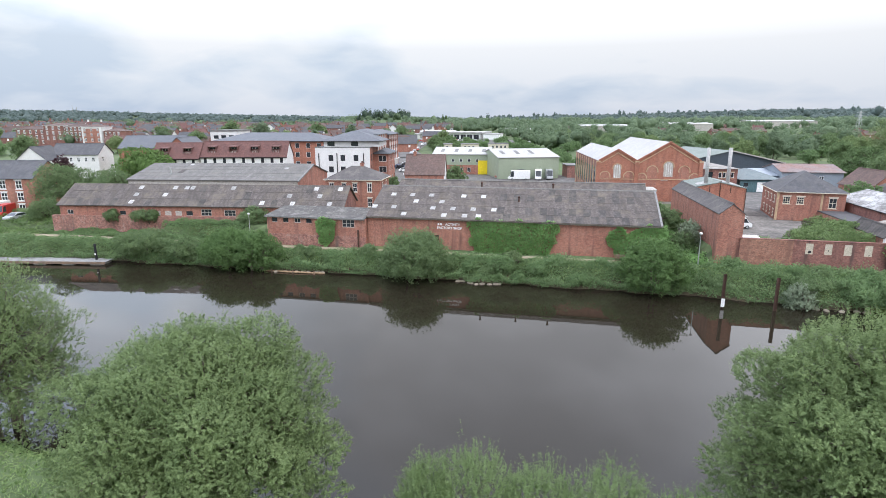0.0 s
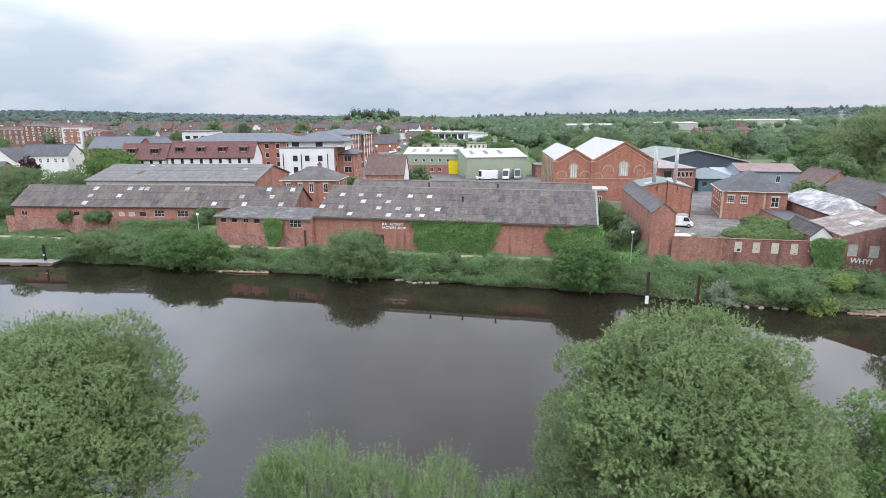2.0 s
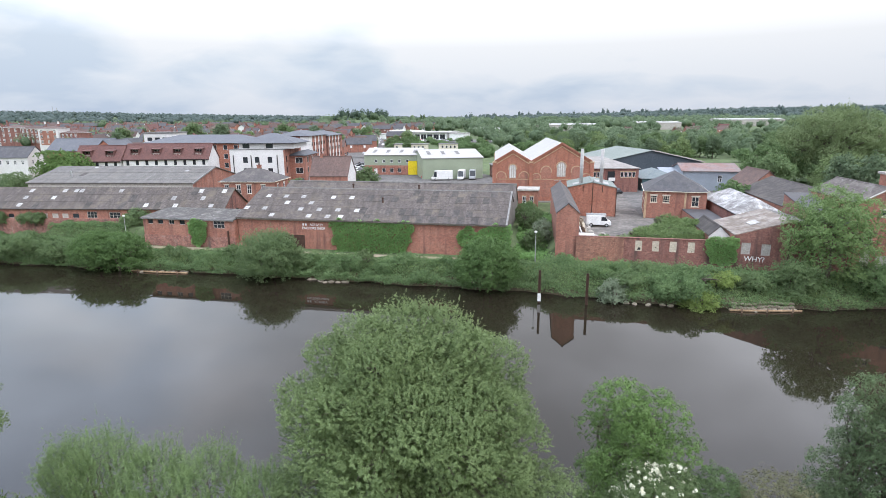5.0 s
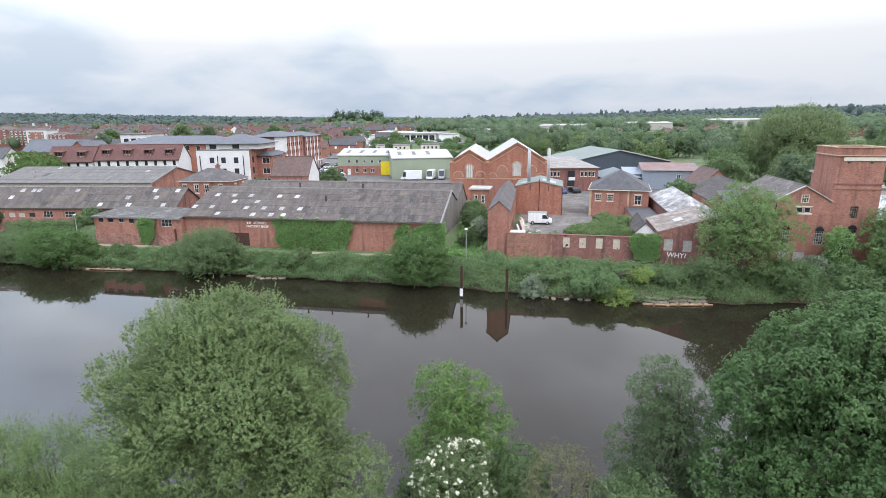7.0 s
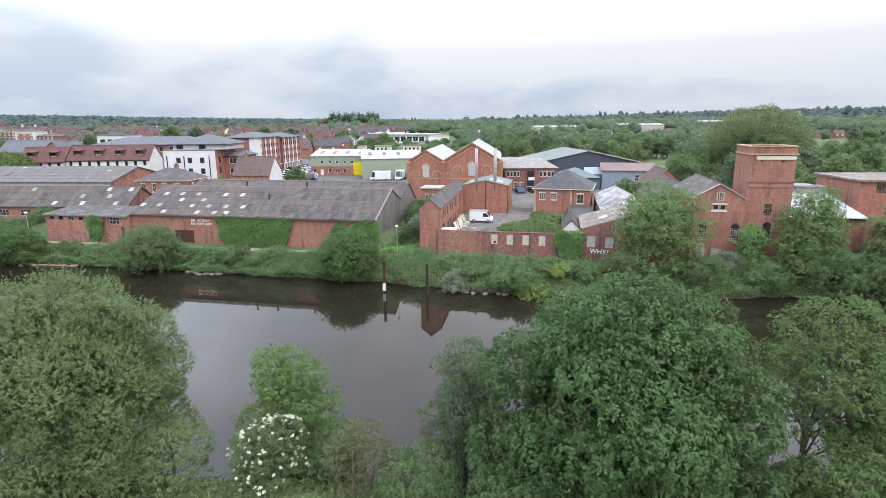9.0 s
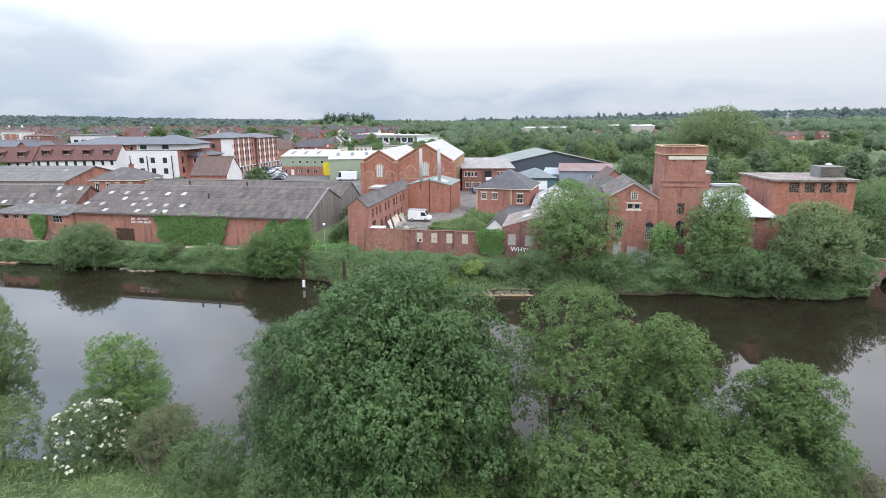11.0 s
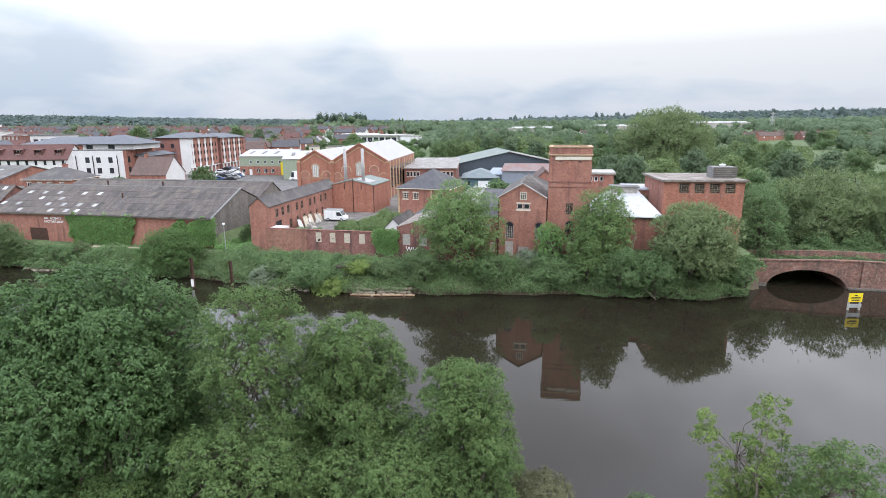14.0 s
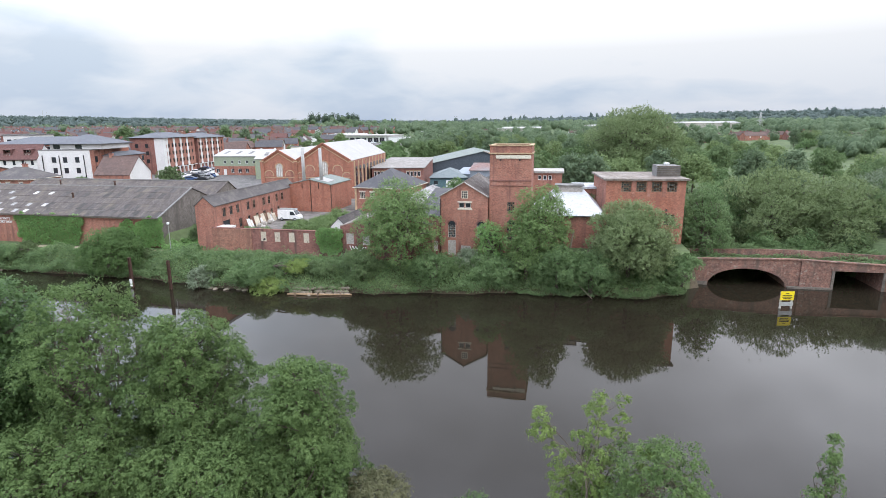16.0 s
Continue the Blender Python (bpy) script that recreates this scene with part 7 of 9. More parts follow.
building("white_gable_cottage", Matrix.Translation((-137.0, 178, 0)) @ pose(0, 0, 0, 0, 0, 4), 9.6, 11, 5, 11.6, "gable_y", 4.2, RENDER_WHITE, SLATE, "white cottage with its gable to the river", "house")
building("georgian_house", Matrix.Translation((-112, 124, 0)) @ pose(0, 0, 0, 0, 0, 0), 19.5, 11, 1.5, 11.3, "gable_x", 3.5, BRICK, SLATE, "three-storey red brick house with white sash windows", "house", {"S": [(1.6 + 3.65 * i, z, 1.5, 1.95, "tall") for i in range(5) for z in (3.5, 6.2, 8.9)], "E": [(6, 7, 1.1, 1.8, "tall")]}, trim=WHITE, chimneys=((3, 5.5, 15, 1.6),))
for x, y, L, ze, wm, a, n in ((-283, 372, 22, 19.0, BRICK_DARK, 4, 6), (-261.4, 368, 15.6, 21.4, BRICK_DARK, 3, 4), (-245.5, 365, 10.8, 20.8, BRICK_DARK, 0, 4), (-234.2, 364, 12.6, 20.6, RENDER_WHITE, 0, 3), (-221.2, 366, 11.0, 17.8, BRICK_DARK, 0, 4)):
    mn = building("brick_mansion", Matrix.Translation((x, y, 0)) @ pose(0, 0, 0, 0, 0, a), L, 13, 5, ze, "hip", 1.6, wm, TILE_BROWN, "white rendered three-storey house with rows of sash windows" if wm is RENDER_WHITE else "three-storey red brick block with rows of white windows", "house", {"S": [(L / n * (i + 0.5), ze - z, 1.25, 1.9, "tall") for i in range(n) for z in (2.7, 5.9, 9.2)]}, group="brick blocks of the old town", trim=RENDER_WHITE, over=0.25, chimneys=((1.5, 6, ze + 3.0, 1.6), (L - 2.5, 6, ze + 3.0, 1.6)))
    if wm is RENDER_WHITE:
        part("brick_panel", wallgrid(bmesh.new(), 10.2, ze - 10.4, ze - 1.2, 0.04, [(L / n * (i + 0.5) - 1.2 - 0.63, L / n * (i + 0.5) - 1.2 + 0.63, ze - z, ze - z + 1.9) for i in range(n) for z in (5.9, 9.2)] + [(L / n * (i + 0.5) - 1.2 - 0.63, L / n * (i + 0.5) - 1.2 + 0.63, ze - 2.7, ze - 1.21) for i in range(n)], lambda x, d, z: Vector((1.2 + x, -0.045 + d, z))), BRICK, mn)
building("orange_gabled_block", Matrix.Translation((-107, 184, 0)), 20, 12, 5, 15.2, "gable_x", 3.8, BRICK_ORANGE, SLATE_BLUE, "orange brick block with blue-grey roof", "flats")
building("orange_gabled_block", Matrix.Translation((-90, 181, 0)), 8, 14, 5, 15.0, "gable_y", 3.6, BRICK_ORANGE, SLATE_BLUE, "orange brick gabled block with blue-grey roof", "flats")


def far_house(m, w, r, lab, L):
    """A small house of few parts, for the town beyond."""
    ob = thing("town_house", m, lab, "house", "houses of the town")
    W, ze, ri = 8.5, 8.4, 3.6
    bm = boxes((0, L, 0, W, 2, ze))
    prism(bm, [(0, ze), (W, ze), (W / 2, ze + ri)], 0, 0.3, "x")
    prism(bm, [(0, ze), (W, ze), (W / 2, ze + ri)], L - 0.3, L, "x")
    part("wall", bm, w, ob)
    for s in (0, 1):
        y0, y1 = (-0.35, W / 2) if s == 0 else (W + 0.35, W / 2)
        part("roof", slab(bmesh.new(), [(-0.3, y0, ze - 0.15), (L + 0.3, y0, ze - 0.15), (L + 0.3, y1, ze + ri + 0.15), (-0.3, y1, ze + ri + 0.15)], 0.15), r, ob)
    part("chimney", boxes((0.8, 1.6, W / 2 - 0.6, W / 2 + 0.6, ze + 2, ze + ri + 1.4)), BRICK_DARK, ob)
    for x in (0.22, 0.72):
        part("window", boxes((L * x - 0.6, L * x + 0.6, -0.06, -0.004, 6.2, 7.6)), WHITE if w is not RENDER_WHITE else GLASS, ob)
    return ob


def far_houses():
    kinds = [far_house(Matrix.Translation((-150 - 22 * k, 330 + 9 * k, 3)), w, r, lab, L) for k, (w, r, lab, L) in enumerate(((BRICK_DARK, TILE_BROWN, "small brick town house with brown tile roof", 11), (BRICK, SLATE, "small brick town house with slate roof", 16), (RENDER_WHITE, TILE_BROWN, "small white town house with brown tile roof", 10), (BRICK_DARK, TILE_RED, "small brick town house with red tile roof", 14), (BRICK_DARK, SLATE, "brick terrace house with slate roof", 22), (RENDER_WHITE, SLATE, "small white town house with slate roof", 12), (BRICK, TILE_BROWN, "long brick terrace with brown tile roof", 26)))]
    rng = random.Random(21)
    n, used = 0, []
    while n < 270:
        y = 235 + 560 * rng.random() ** 1.3
        x = rng.uniform(-0.78 * y - 30, 20)
        if x > -38 + (y - 250) * 0.12 or (x > -45 and y < 300) or (-60 < x < 60 and 480 < y < 600) or (-330 < x < -150 and y < 385) or (x < -90 and y < 250) or any((x - a) ** 2 + (y - b) ** 2 < 170 for a, b in used):
            continue
        used.append((x, y))
        q = SITE.inverted() @ Vector((x, y, 0))
        copy_thing(rng.choice(kinds), Matrix.Translation((x, y, ground_z(q.x, q.y) - 3.1)) @ pose(0, 0, 0, 0, 0, rng.choice((0, 90, 8, -20, 75, 10, -5))))
        n += 1
    for x, y in ((324, 430), (340, 436), (356, 428), (372, 432), (331, 452), (349, 455), (366, 450), (372, 380), (386, 384), (400, 378), (415, 388), (380, 400), (398, 402), (420, 410), (250, 520), (268, 540), (290, 525), (310, 560), (215, 560), (232, 585), (330, 600), (180, 640), (150, 700), (300, 430), (318, 440), (338, 452), (120, 620), (132, 640), (350, 470), (366, 480), (275, 415), (258, 408), (300, 640), (322, 660), (345, 640)):
        q = SITE.inverted() @ Vector((x, y, 0))
        copy_thing(rng.choice((kinds[0], kinds[3], kinds[6], kinds[2])), Matrix.Translation((x, y, ground_z(q.x, q.y) - 2.3)) @ pose(0, 0, 0, 0, 0, rng.choice((0, 25, -20, 10))) @ Matrix.Scale(0.74, 4))


far_houses()
building("low_store", Matrix.Translation((41.8, 186, 0)), 9, 8, 5, 9.0, "flat", 0.3, BRICK_PINK, FELT, "low brick store beside the green unit", "shed")
for x, y, L in ((0.5, 296, 4.5), (10, 294.4, 9), (25, 298, 10)):
    building("white_cottage", Matrix.Translation((x, y, 0)) @ pose(0, 0, 0, 0, 0, 3), L, 8, 5, 11.8, "flat", 0.3, CREAM, FELT, "small cream flat-roofed building with dark windows", "house", {"S": [(1.6 + 2.2 * i, 9.6, 1.1, 1.4, "plain") for i in range(int(L / 2.4))]}, group="cream buildings")
for x, y, L, W_, h in ((150, 640, 60, 30, 7), (255, 640, 50, 40, 8), (380, 700, 80, 40, 8.5), (62, 560, 26, 12, 6)):
    q = SITE.inverted() @ Vector((x, y, 0))
    building("distant_unit", Matrix.Translation((x, y, ground_z(q.x, q.y))) @ pose(0, 0, 0, 0, 0, -6), L, W_, -1, h, "gable_x", 1.6, GREYBOARD, WHITE_ROOF, "long pale industrial unit among trees", "industrial unit", group="distant units")


def market_cars():
    kinds = [vehicle("car", Matrix.Translation((x, 480, 0)), p, 4.2, 1.75, 1.45, False, lab, "cars at the market") for x, p, lab in ((-30, WHITE, "white car parked at the market"), (-24, SILVER, "silver car parked at the market"), (-18, BLACK, "black car parked at the market"), (-12, REDPAINT, "red car parked at the market"))]
    rng = random.Random(64)
    spots = [(-40 + 5.2 * k, 486 - 0.19 * 5.2 * k + 9 * r) for r in (-2, -1, 0, 1) for k in range(28)] + [(-29 + (y - 300) * 0.03 + s, y) for y in range(298, 440, 7) for s in (0, 11)]
    for k in kinds:
        x, y = spots.pop(rng.randrange(len(spots)))
        q = SITE.inverted() @ Vector((x, y, 0))
        k.matrix_world = Matrix.Translation((x, y, ground_z(q.x, q.y) + 0.36)) @ pose(0, 0, 0, 0, 0, 80)
    for x, y in rng.sample(spots, 62):
        q = SITE.inverted() @ Vector((x, y, 0))
        copy_thing(rng.choice(kinds[:3] + kinds[:2] + kinds[3:]), Matrix.Translation((x, y, ground_z(q.x, q.y) + 0.36)) @ pose(0, 0, 0, 0, 0, rng.choice((78, 82, -100))))


market_cars()

# ---- scrap lying in the yard, pylon and masts ----
def bag(m, s):
    bm = boxes((-0.45, 0.45, -0.4, 0.4, 0, 0.75))
    bmesh.ops.bevel(bm, geom=bm.edges[:], offset=0.16, segments=2, affect="EDGES")
    for v in bm.verts:
        v.co += Vector((noise.noise(v.co * 2 + Vector((s, 0, 0))), noise.noise(v.co * 2 + Vector((0, s, 0))), 0)) * 0.16
    return solid("rubble_bag", bm, GREYBOARD, m, "full pale builder's sack standing in the yard", "sack", "sacks in the yard")


rq = random.Random(44)
for i in range(5):
    bag(site(47.2 + rq.uniform(0, 3.0), 5.0 + i * 2.0, 5.06, rq.uniform(0, 90)), i)
for i in range(12):
    u_, v_ = 46.4 + rq.uniform(0, 0.9), 7.0 + 0.9 * i
    bd = boxes((-0.5, 0.5, -0.03, 0.03, 0, rq.uniform(1.4, 2.2)))
    solid("board", bd, rq.choice((RENDER_WHITE, WOOD, BOARD_CREAM, RENDER_WHITE)), site(u_, v_, 5.06, 90 + rq.uniform(-25, 25)) @ pose(0, 0, 0, rq.uniform(-28, -12)), "loose old board leaning in the yard", "board", "boards in the yard")


def pylon(m, h):
    ob = thing("pylon", m, "grey steel lattice pylon standing among trees", "pylon")
    def hw(z):
        return 3.2 * (1 - z / h) ** 1.3 + 0.35
    for sx in (-1, 1):
        for sy in (-1, 1):
            zs = [h * i / 6 for i in range(7)]
            part("leg", tube(bmesh.new(), [(sx * hw(z), sy * hw(z), z) for z in zs], [0.16] * 7, 5), STEEL, ob)
    for i in range(6):
        za, zb_ = h * i / 6, h * (i + 1) / 6
        for sy in (-1, 1):
            part("brace", tube(bmesh.new(), [(-hw(za), sy * hw(za), za), (hw(zb_), sy * hw(zb_), zb_)], [0.1, 0.1], 4), STEEL, ob)
            part("brace", tube(bmesh.new(), [(hw(za), sy * hw(za), za), (-hw(zb_), sy * hw(zb_), zb_)], [0.1, 0.1], 4), STEEL, ob)
    for z, w in ((h * 0.66, 4.2), (h * 0.8, 5.0), (h * 0.93, 3.6)):
        part("cross_arm", tube(bmesh.new(), [(-w, 0, z), (0, 0, z + 0.7), (w, 0, z)], [0.08, 0.2, 0.08], 5), STEEL, ob)
    return ob


pylon(Matrix.Translation((392.0, 531, 8)), 24.5)
for x, h in ((-1163.0, 55.0), (-1150.0, 50.0)):
    ms = thing("radio_mast", Matrix.Translation((x, 1780, 20)), "thin grey radio mast on the hill", "mast", "radio masts")
    part("pole", tube(bmesh.new(), [(0, 0, 0), (0, 0, h)], [0.9, 0.6], 5), STEEL, ms)

# ---- trees of the near bank ----
def plant(name, u, v, label, R, top, z0, leaf, seed, n=9, clumps=700, per=60, size=0.2, aspect=0.4, clump_r=0.75, r0=0.25, hang=0.0, droop=0.3, stems=1, category="tree", big=0.62, group="", spread=1.0, inner=0.18, turn=0.0, cone=False, core=0, style=None):
    """A tree whose top stands at height top above the water."""
    g = ground_z(u, v)
    rng = random.Random(seed)
    return tree(name, site(u, v, g, turn), label, category, top - g, {"tier": lobes_tier, "loose": lobes_loose, "column": lobes_column, "shell": lobes_shell, "ball": lobes_ball, "dome": lobes_dome}[cone](R, top - g, z0, n, rng) if cone else lobes_round(R, top - g, z0, n, rng, big), clumps, per, size, aspect, leaf, seed, clump_r, r0, hang, droop, stems, group, spread=spread, inner=inner, core=core, style=style)


plant("willow", 34.6, -61.1, "large rounded willow with fine grey-green leaves", 6.5, 15.7, 0.2, LEAF_WILLOW, 11, 150, 31000, 12, 0.15, 0.36, 0.45, 0.2, 0.0, 0.55, 3, cone="dome", inner=0.08, core=3.0, style="shoot")
plant("willow", 1.4, -65.5, "broad grey-green willow at the water's edge", 6.6, 14.2, 0.2, LEAF_WILLOW, 12, 150, 31000, 12, 0.15, 0.36, 0.45, 0.2, 0.0, 0.55, 3, cone="dome", inner=0.08, core=3.0, style="shoot")
plant("willow", -23.0, -56.5, "tall grey-green willow leaning over the river", 5.6, 14.0, 0.2, LEAF_WILLOW, 13, 110, 10500, 13, 0.18, 0.32, 0.6, 0.2, 0.0, 0.55, 3, cone="dome", inner=0.14, core=1.8, style="shoot")
plant("maple", 67.9, -59.4, "large dense sycamore with dark green broad leaves", 6.8, 16.8, -1.2, LEAF_MAPLE, 14, 130, 13000, 15, 0.17, 0.72, 0.32, 0.4, 0.0, 0.7, 1, inner=0.09, cone="dome", core=3.2, style="whorl")
plant("alder", 77.7, -58.5, "slender open alder with light green leaves", 3.9, 15.3, 5.5, LEAF_ALDER, 15, 40, 4800, 14, 0.115, 0.75, 0.26, 0.2, 0.0, 0.2, 2, cone="loose", inner=0.17, style="whorl")
plant("alder", 82.2, -57.2, "upright alder with loose tiers of green leaves", 4.0, 14.0, 0.5, LEAF_ALDER, 16, 84, 10500, 14, 0.115, 0.75, 0.26, 0.2, 0.0, 0.3, 2, cone="loose", inner=0.16, style="whorl", core=0.6)
plant("alder", 88.4, -57.1, "bushy young alder over the water", 3.6, 11.7, 0.3, LEAF_ALDER, 17, 74, 8400, 14, 0.115, 0.75, 0.26, 0.18, 0.0, 0.3, 2, cone="loose", inner=0.16, style="whorl", core=0.6)
plant("alder", 78.6, -62.0, "low bushy alder in front of the taller trees", 5.0, 9.6, 0.2, LEAF_ALDER, 18, 76, 9000, 14, 0.115, 0.75, 0.26, 0.18, 0.0, 0.3, 3, cone="loose", inner=0.16, style="whorl", core=0.6)
plant("alder", 85.0, -61.0, "low bushy alder in front of the taller trees", 4.2, 8.6, 0.2, LEAF_ALDER, 28, 60, 6500, 14, 0.115, 0.75, 0.26, 0.16, 0.0, 0.3, 3, cone="loose", inner=0.16, style="whorl", core=0.6)
plant("ash", 59.0, -56.2, "open grey-green ash beside the sycamore", 3.3, 11.2, 0.4, LEAF_GREYASH, 19, 60, 5400, 14, 0.125, 0.5, 0.28, 0.18, 0.0, 0.4, 2, cone="loose", inner=0.18, style="whorl", core=0.4)
plant("hazel", 46.8, -55.8, "bright green young hazel at the water's edge", 4.2, 9.3, 0.3, LEAF_BRIGHT, 20, 44, 5800, 14, 0.13, 0.65, 0.28, 0.12, 0.0, 0.35, 3, inner=0.2, cone="loose", style="whorl", core=0.5)
hw = plant("hawthorn", 47.3, -59.6, "hawthorn bush covered in white blossom", 2.7, 6.3, 0.2, LEAF_BUSH, 21, 9, 2200, 15, 0.11, 0.6, 0.24, 0.1, 0.0, 0.3, 4, "bush", inner=0.14, style="whorl", core=0.4)
rngb = np.random.default_rng(5)
cb, ub = tufts(lobes_round(2.75, 6.4 - ground_z(47.3, -59.6), 0.3, 9, random.Random(21)), 340, rngb, 0.05)
Pb, Nb, Ab = whorls(cb, ub, 12, 0.15, rngb, 1.2, 0.1)
mb = leafmesh("blossom", Pb, Nb, 0.13, 0.9, rngb, axis=Ab)
mb.materials.append(BLOSSOM)
part("blossom", mb, None, hw, "sprays of white blossom")
plant("elder_bush", 53.3, -60.0, "sparse brownish shrub with bare twigs", 2.2, 6.8, 0.2, LEAF_BROWN, 22, 9, 1100, 14, 0.12, 0.45, 0.28, 0.1, 0.0, 0.2, 5, "bush", inner=0.16, style="whorl")
plant("alder", 103.4, -54.8, "thin yellow-green young alder by the river", 3.0, 9.8, 0.3, LEAF_YOUNG, 23, 22, 1900, 15, 0.12, 0.7, 0.22, 0.1, 0.0, 0.3, 3, cone="column", inner=0.16, style="whorl")
plant("alder", 106.5, -56.8, "bushy green young alder by the river", 4.8, 8.6, 0.3, LEAF_ALDER, 24, 38, 4600, 15, 0.12, 0.65, 0.26, 0.14, 0.0, 0.3, 3, cone="tier", inner=0.16, style="whorl")
plant("alder", 114.6, -54.0, "thin drooping sapling at the bank", 1.5, 8.4, 0.5, LEAF_ALDER, 25, 14, 330, 15, 0.14, 0.6, 0.26, 0.1, 0.0, 0.3, 1, cone="tier", inner=0.16, style="whorl")
for u, v, R, t, s in ((12.6, -62.0, 1.5, 5.0, 31), (15.3, -62.0, 2.1, 5.9, 32), (18.8, -62.2, 2.0, 5.3, 33), (22.6, -62.2, 2.1, 5.6, 34), (26.6, -62.8, 2.0, 5.3, 35)):
    plant("sallow_bush", u, v, "fresh green sallow bush with upright shoots", R, t, 0.1, LEAF_SALLOW, s, 12, 2300, 15, 0.18, 0.2, 1.05, 0.06, 0.0, 2.6, 5, "bush", group="bushes along the near bank", inner=0.30, core=0.15, style="shoot")
for u, v, R, t, s, lf in ((57.0, -61.5, 2.4, 6.0, 41, LEAF_DARK), (41.5, -61.0, 2.6, 6.2, 42, LEAF_WILLOW), (51.0, -58.0, 2.0, 5.2, 43, LEAF_DARK), (72.0, -63.5, 2.6, 6.8, 44, LEAF_ALDER), (92.5, -57.5, 1.8, 5.4, 45, LEAF_BROWN), (86.5, -61.5, 3.0, 7.2, 46, LEAF_ALDER), (62.5, -62.5, 2.6, 6.5, 47, LEAF_DARK), (111.0, -56.0, 1.8, 4.6, 48, LEAF_ALDER), (97.5, -57.5, 1.6, 4.2, 49, LEAF_DARK), (38.5, -62.5, 2.4, 5.6, 50, LEAF_WILLOW)):
    plant("bush", u, v, "dense green bush on the near bank", R, t, 0.1, lf, s, 12, 1900, 14, 0.12, 0.55, 0.25, 0.08, 0.0, 0.3, 4, "bush", group="bushes along the near bank", inner=0.14, core=0.4, style="whorl")


def herbage(name, f_area, count, leaf, size, aspect, seed, label, category, hmax=0.8, droop=-0.6, mound=0.9, bank=False):
    """Leaves scattered over a strip: f_area(rng, n) gives u, v."""
    rng = np.random.default_rng(seed)
    u, v = f_area(rng, count)
    z = np.array([ground_z(a, b) for a, b in zip(u, v)])
    mnd = np.array([0.42 + 0.75 * noise.noise(Vector((a * 0.42, b * 0.5, seed))) + 0.45 * noise.noise(Vector((a * 0.11, b * 0.2, seed + 9))) for a, b in zip(u, v)])
    h = np.clip(mnd, 0.08, 1.5) * mound * np.sqrt(rng.random(count)) * hmax / 0.8
    if bank:
        # tallest at the water, cut short beside the path
        h *= np.clip(0.2 + 0.26 * (bank_top(u) - v), 0.2, 1.05)
    z = np.where(z < 0.15, 0.15 + 0.2 * rng.random(count), z)
    ok = z > 0.08
    P = np.stack([u, v, z + h], 1)[ok]
    N_ = np.tile([0.0, -0.35, 0.8], (len(P), 1))
    P = np.array(SITE.to_3x3()) .dot(P.T).T + np.array(SITE.translation)
    me = leafmesh(name, P, N_, size, aspect, rng, droop)
    me.materials.append(leaf)
    ob = new(name, me)
    return tagged(ob, label, category, kind="stuff")


def bank_top(u):
    """How far up the bank the undergrowth reaches: to the path, or to the foot of the works."""
    return np.interp(u, [-110, -60, -32, 34, 42, 119], [-5.6, -4.3, -4.1, -3.1, -1.7, -1.5])


def strip(u0, u1, a, top=0.0):
    def f(rng, n):
        u = rng.uniform(u0, u1, n)
        e = far_edge(u) + a
        return u, e + rng.random(n) * (bank_top(u) + top - e)
    return f


def near_strip(rng, n, depth):
    u = rng.uniform(-30, 125, n)
    return u, near_edge(u) + 0.3 - depth * rng.random(n)


herbage("bank_nettles", strip(-100, 119, -0.7), 100000, LEAF_BANK, 0.27, 0.6, 61, "thick green nettles and brambles covering the river bank", "undergrowth", 2.1, bank=True)
herbage("bank_grass", strip(-100, 119, 0.6, 0.4), 40000, GRASSBLADE, 0.45, 0.16, 62, "long pale grass on the river bank", "grass", 0.8, -2.0, bank=True)
herbage("bank_brambles", strip(-100, 119, -0.6, -1.0), 46000, LEAF_SCRUB, 0.27, 0.6, 63, "darker bramble leaves over the bank edge", "undergrowth", 2.2, bank=True)
herbage("near_grass", lambda rng, n: near_strip(rng, n, 17.0), 48000, GRASSBLADE, 0.42, 0.14, 64, "long uncut grass on the near bank", "grass", 0.7, -2.2)
herbage("near_nettles", lambda rng, n: near_strip(rng, n, 14.0), 34000, LEAF_ALDER, 0.26, 0.5, 65, "green nettles and weeds on the near bank", "undergrowth", 1.1)
herbage("yard_weeds", lambda rng, n: (rng.uniform(46, 67.5, n), rng.uniform(0.2, 3.2, n) ** 1.0), 5000, LEAF_BRIGHT, 0.3, 0.5, 66, "weeds growing along the foot of the yard wall", "undergrowth", 0.9)
herbage("alley_scrub", lambda rng, n: (rng.uniform(35.3, 41.2, n), rng.uniform(-2, 26, n)), 14000, LEAF_IVY, 0.34, 0.5, 67, "green scrub and ivy filling the alley between buildings", "undergrowth", 1.6)

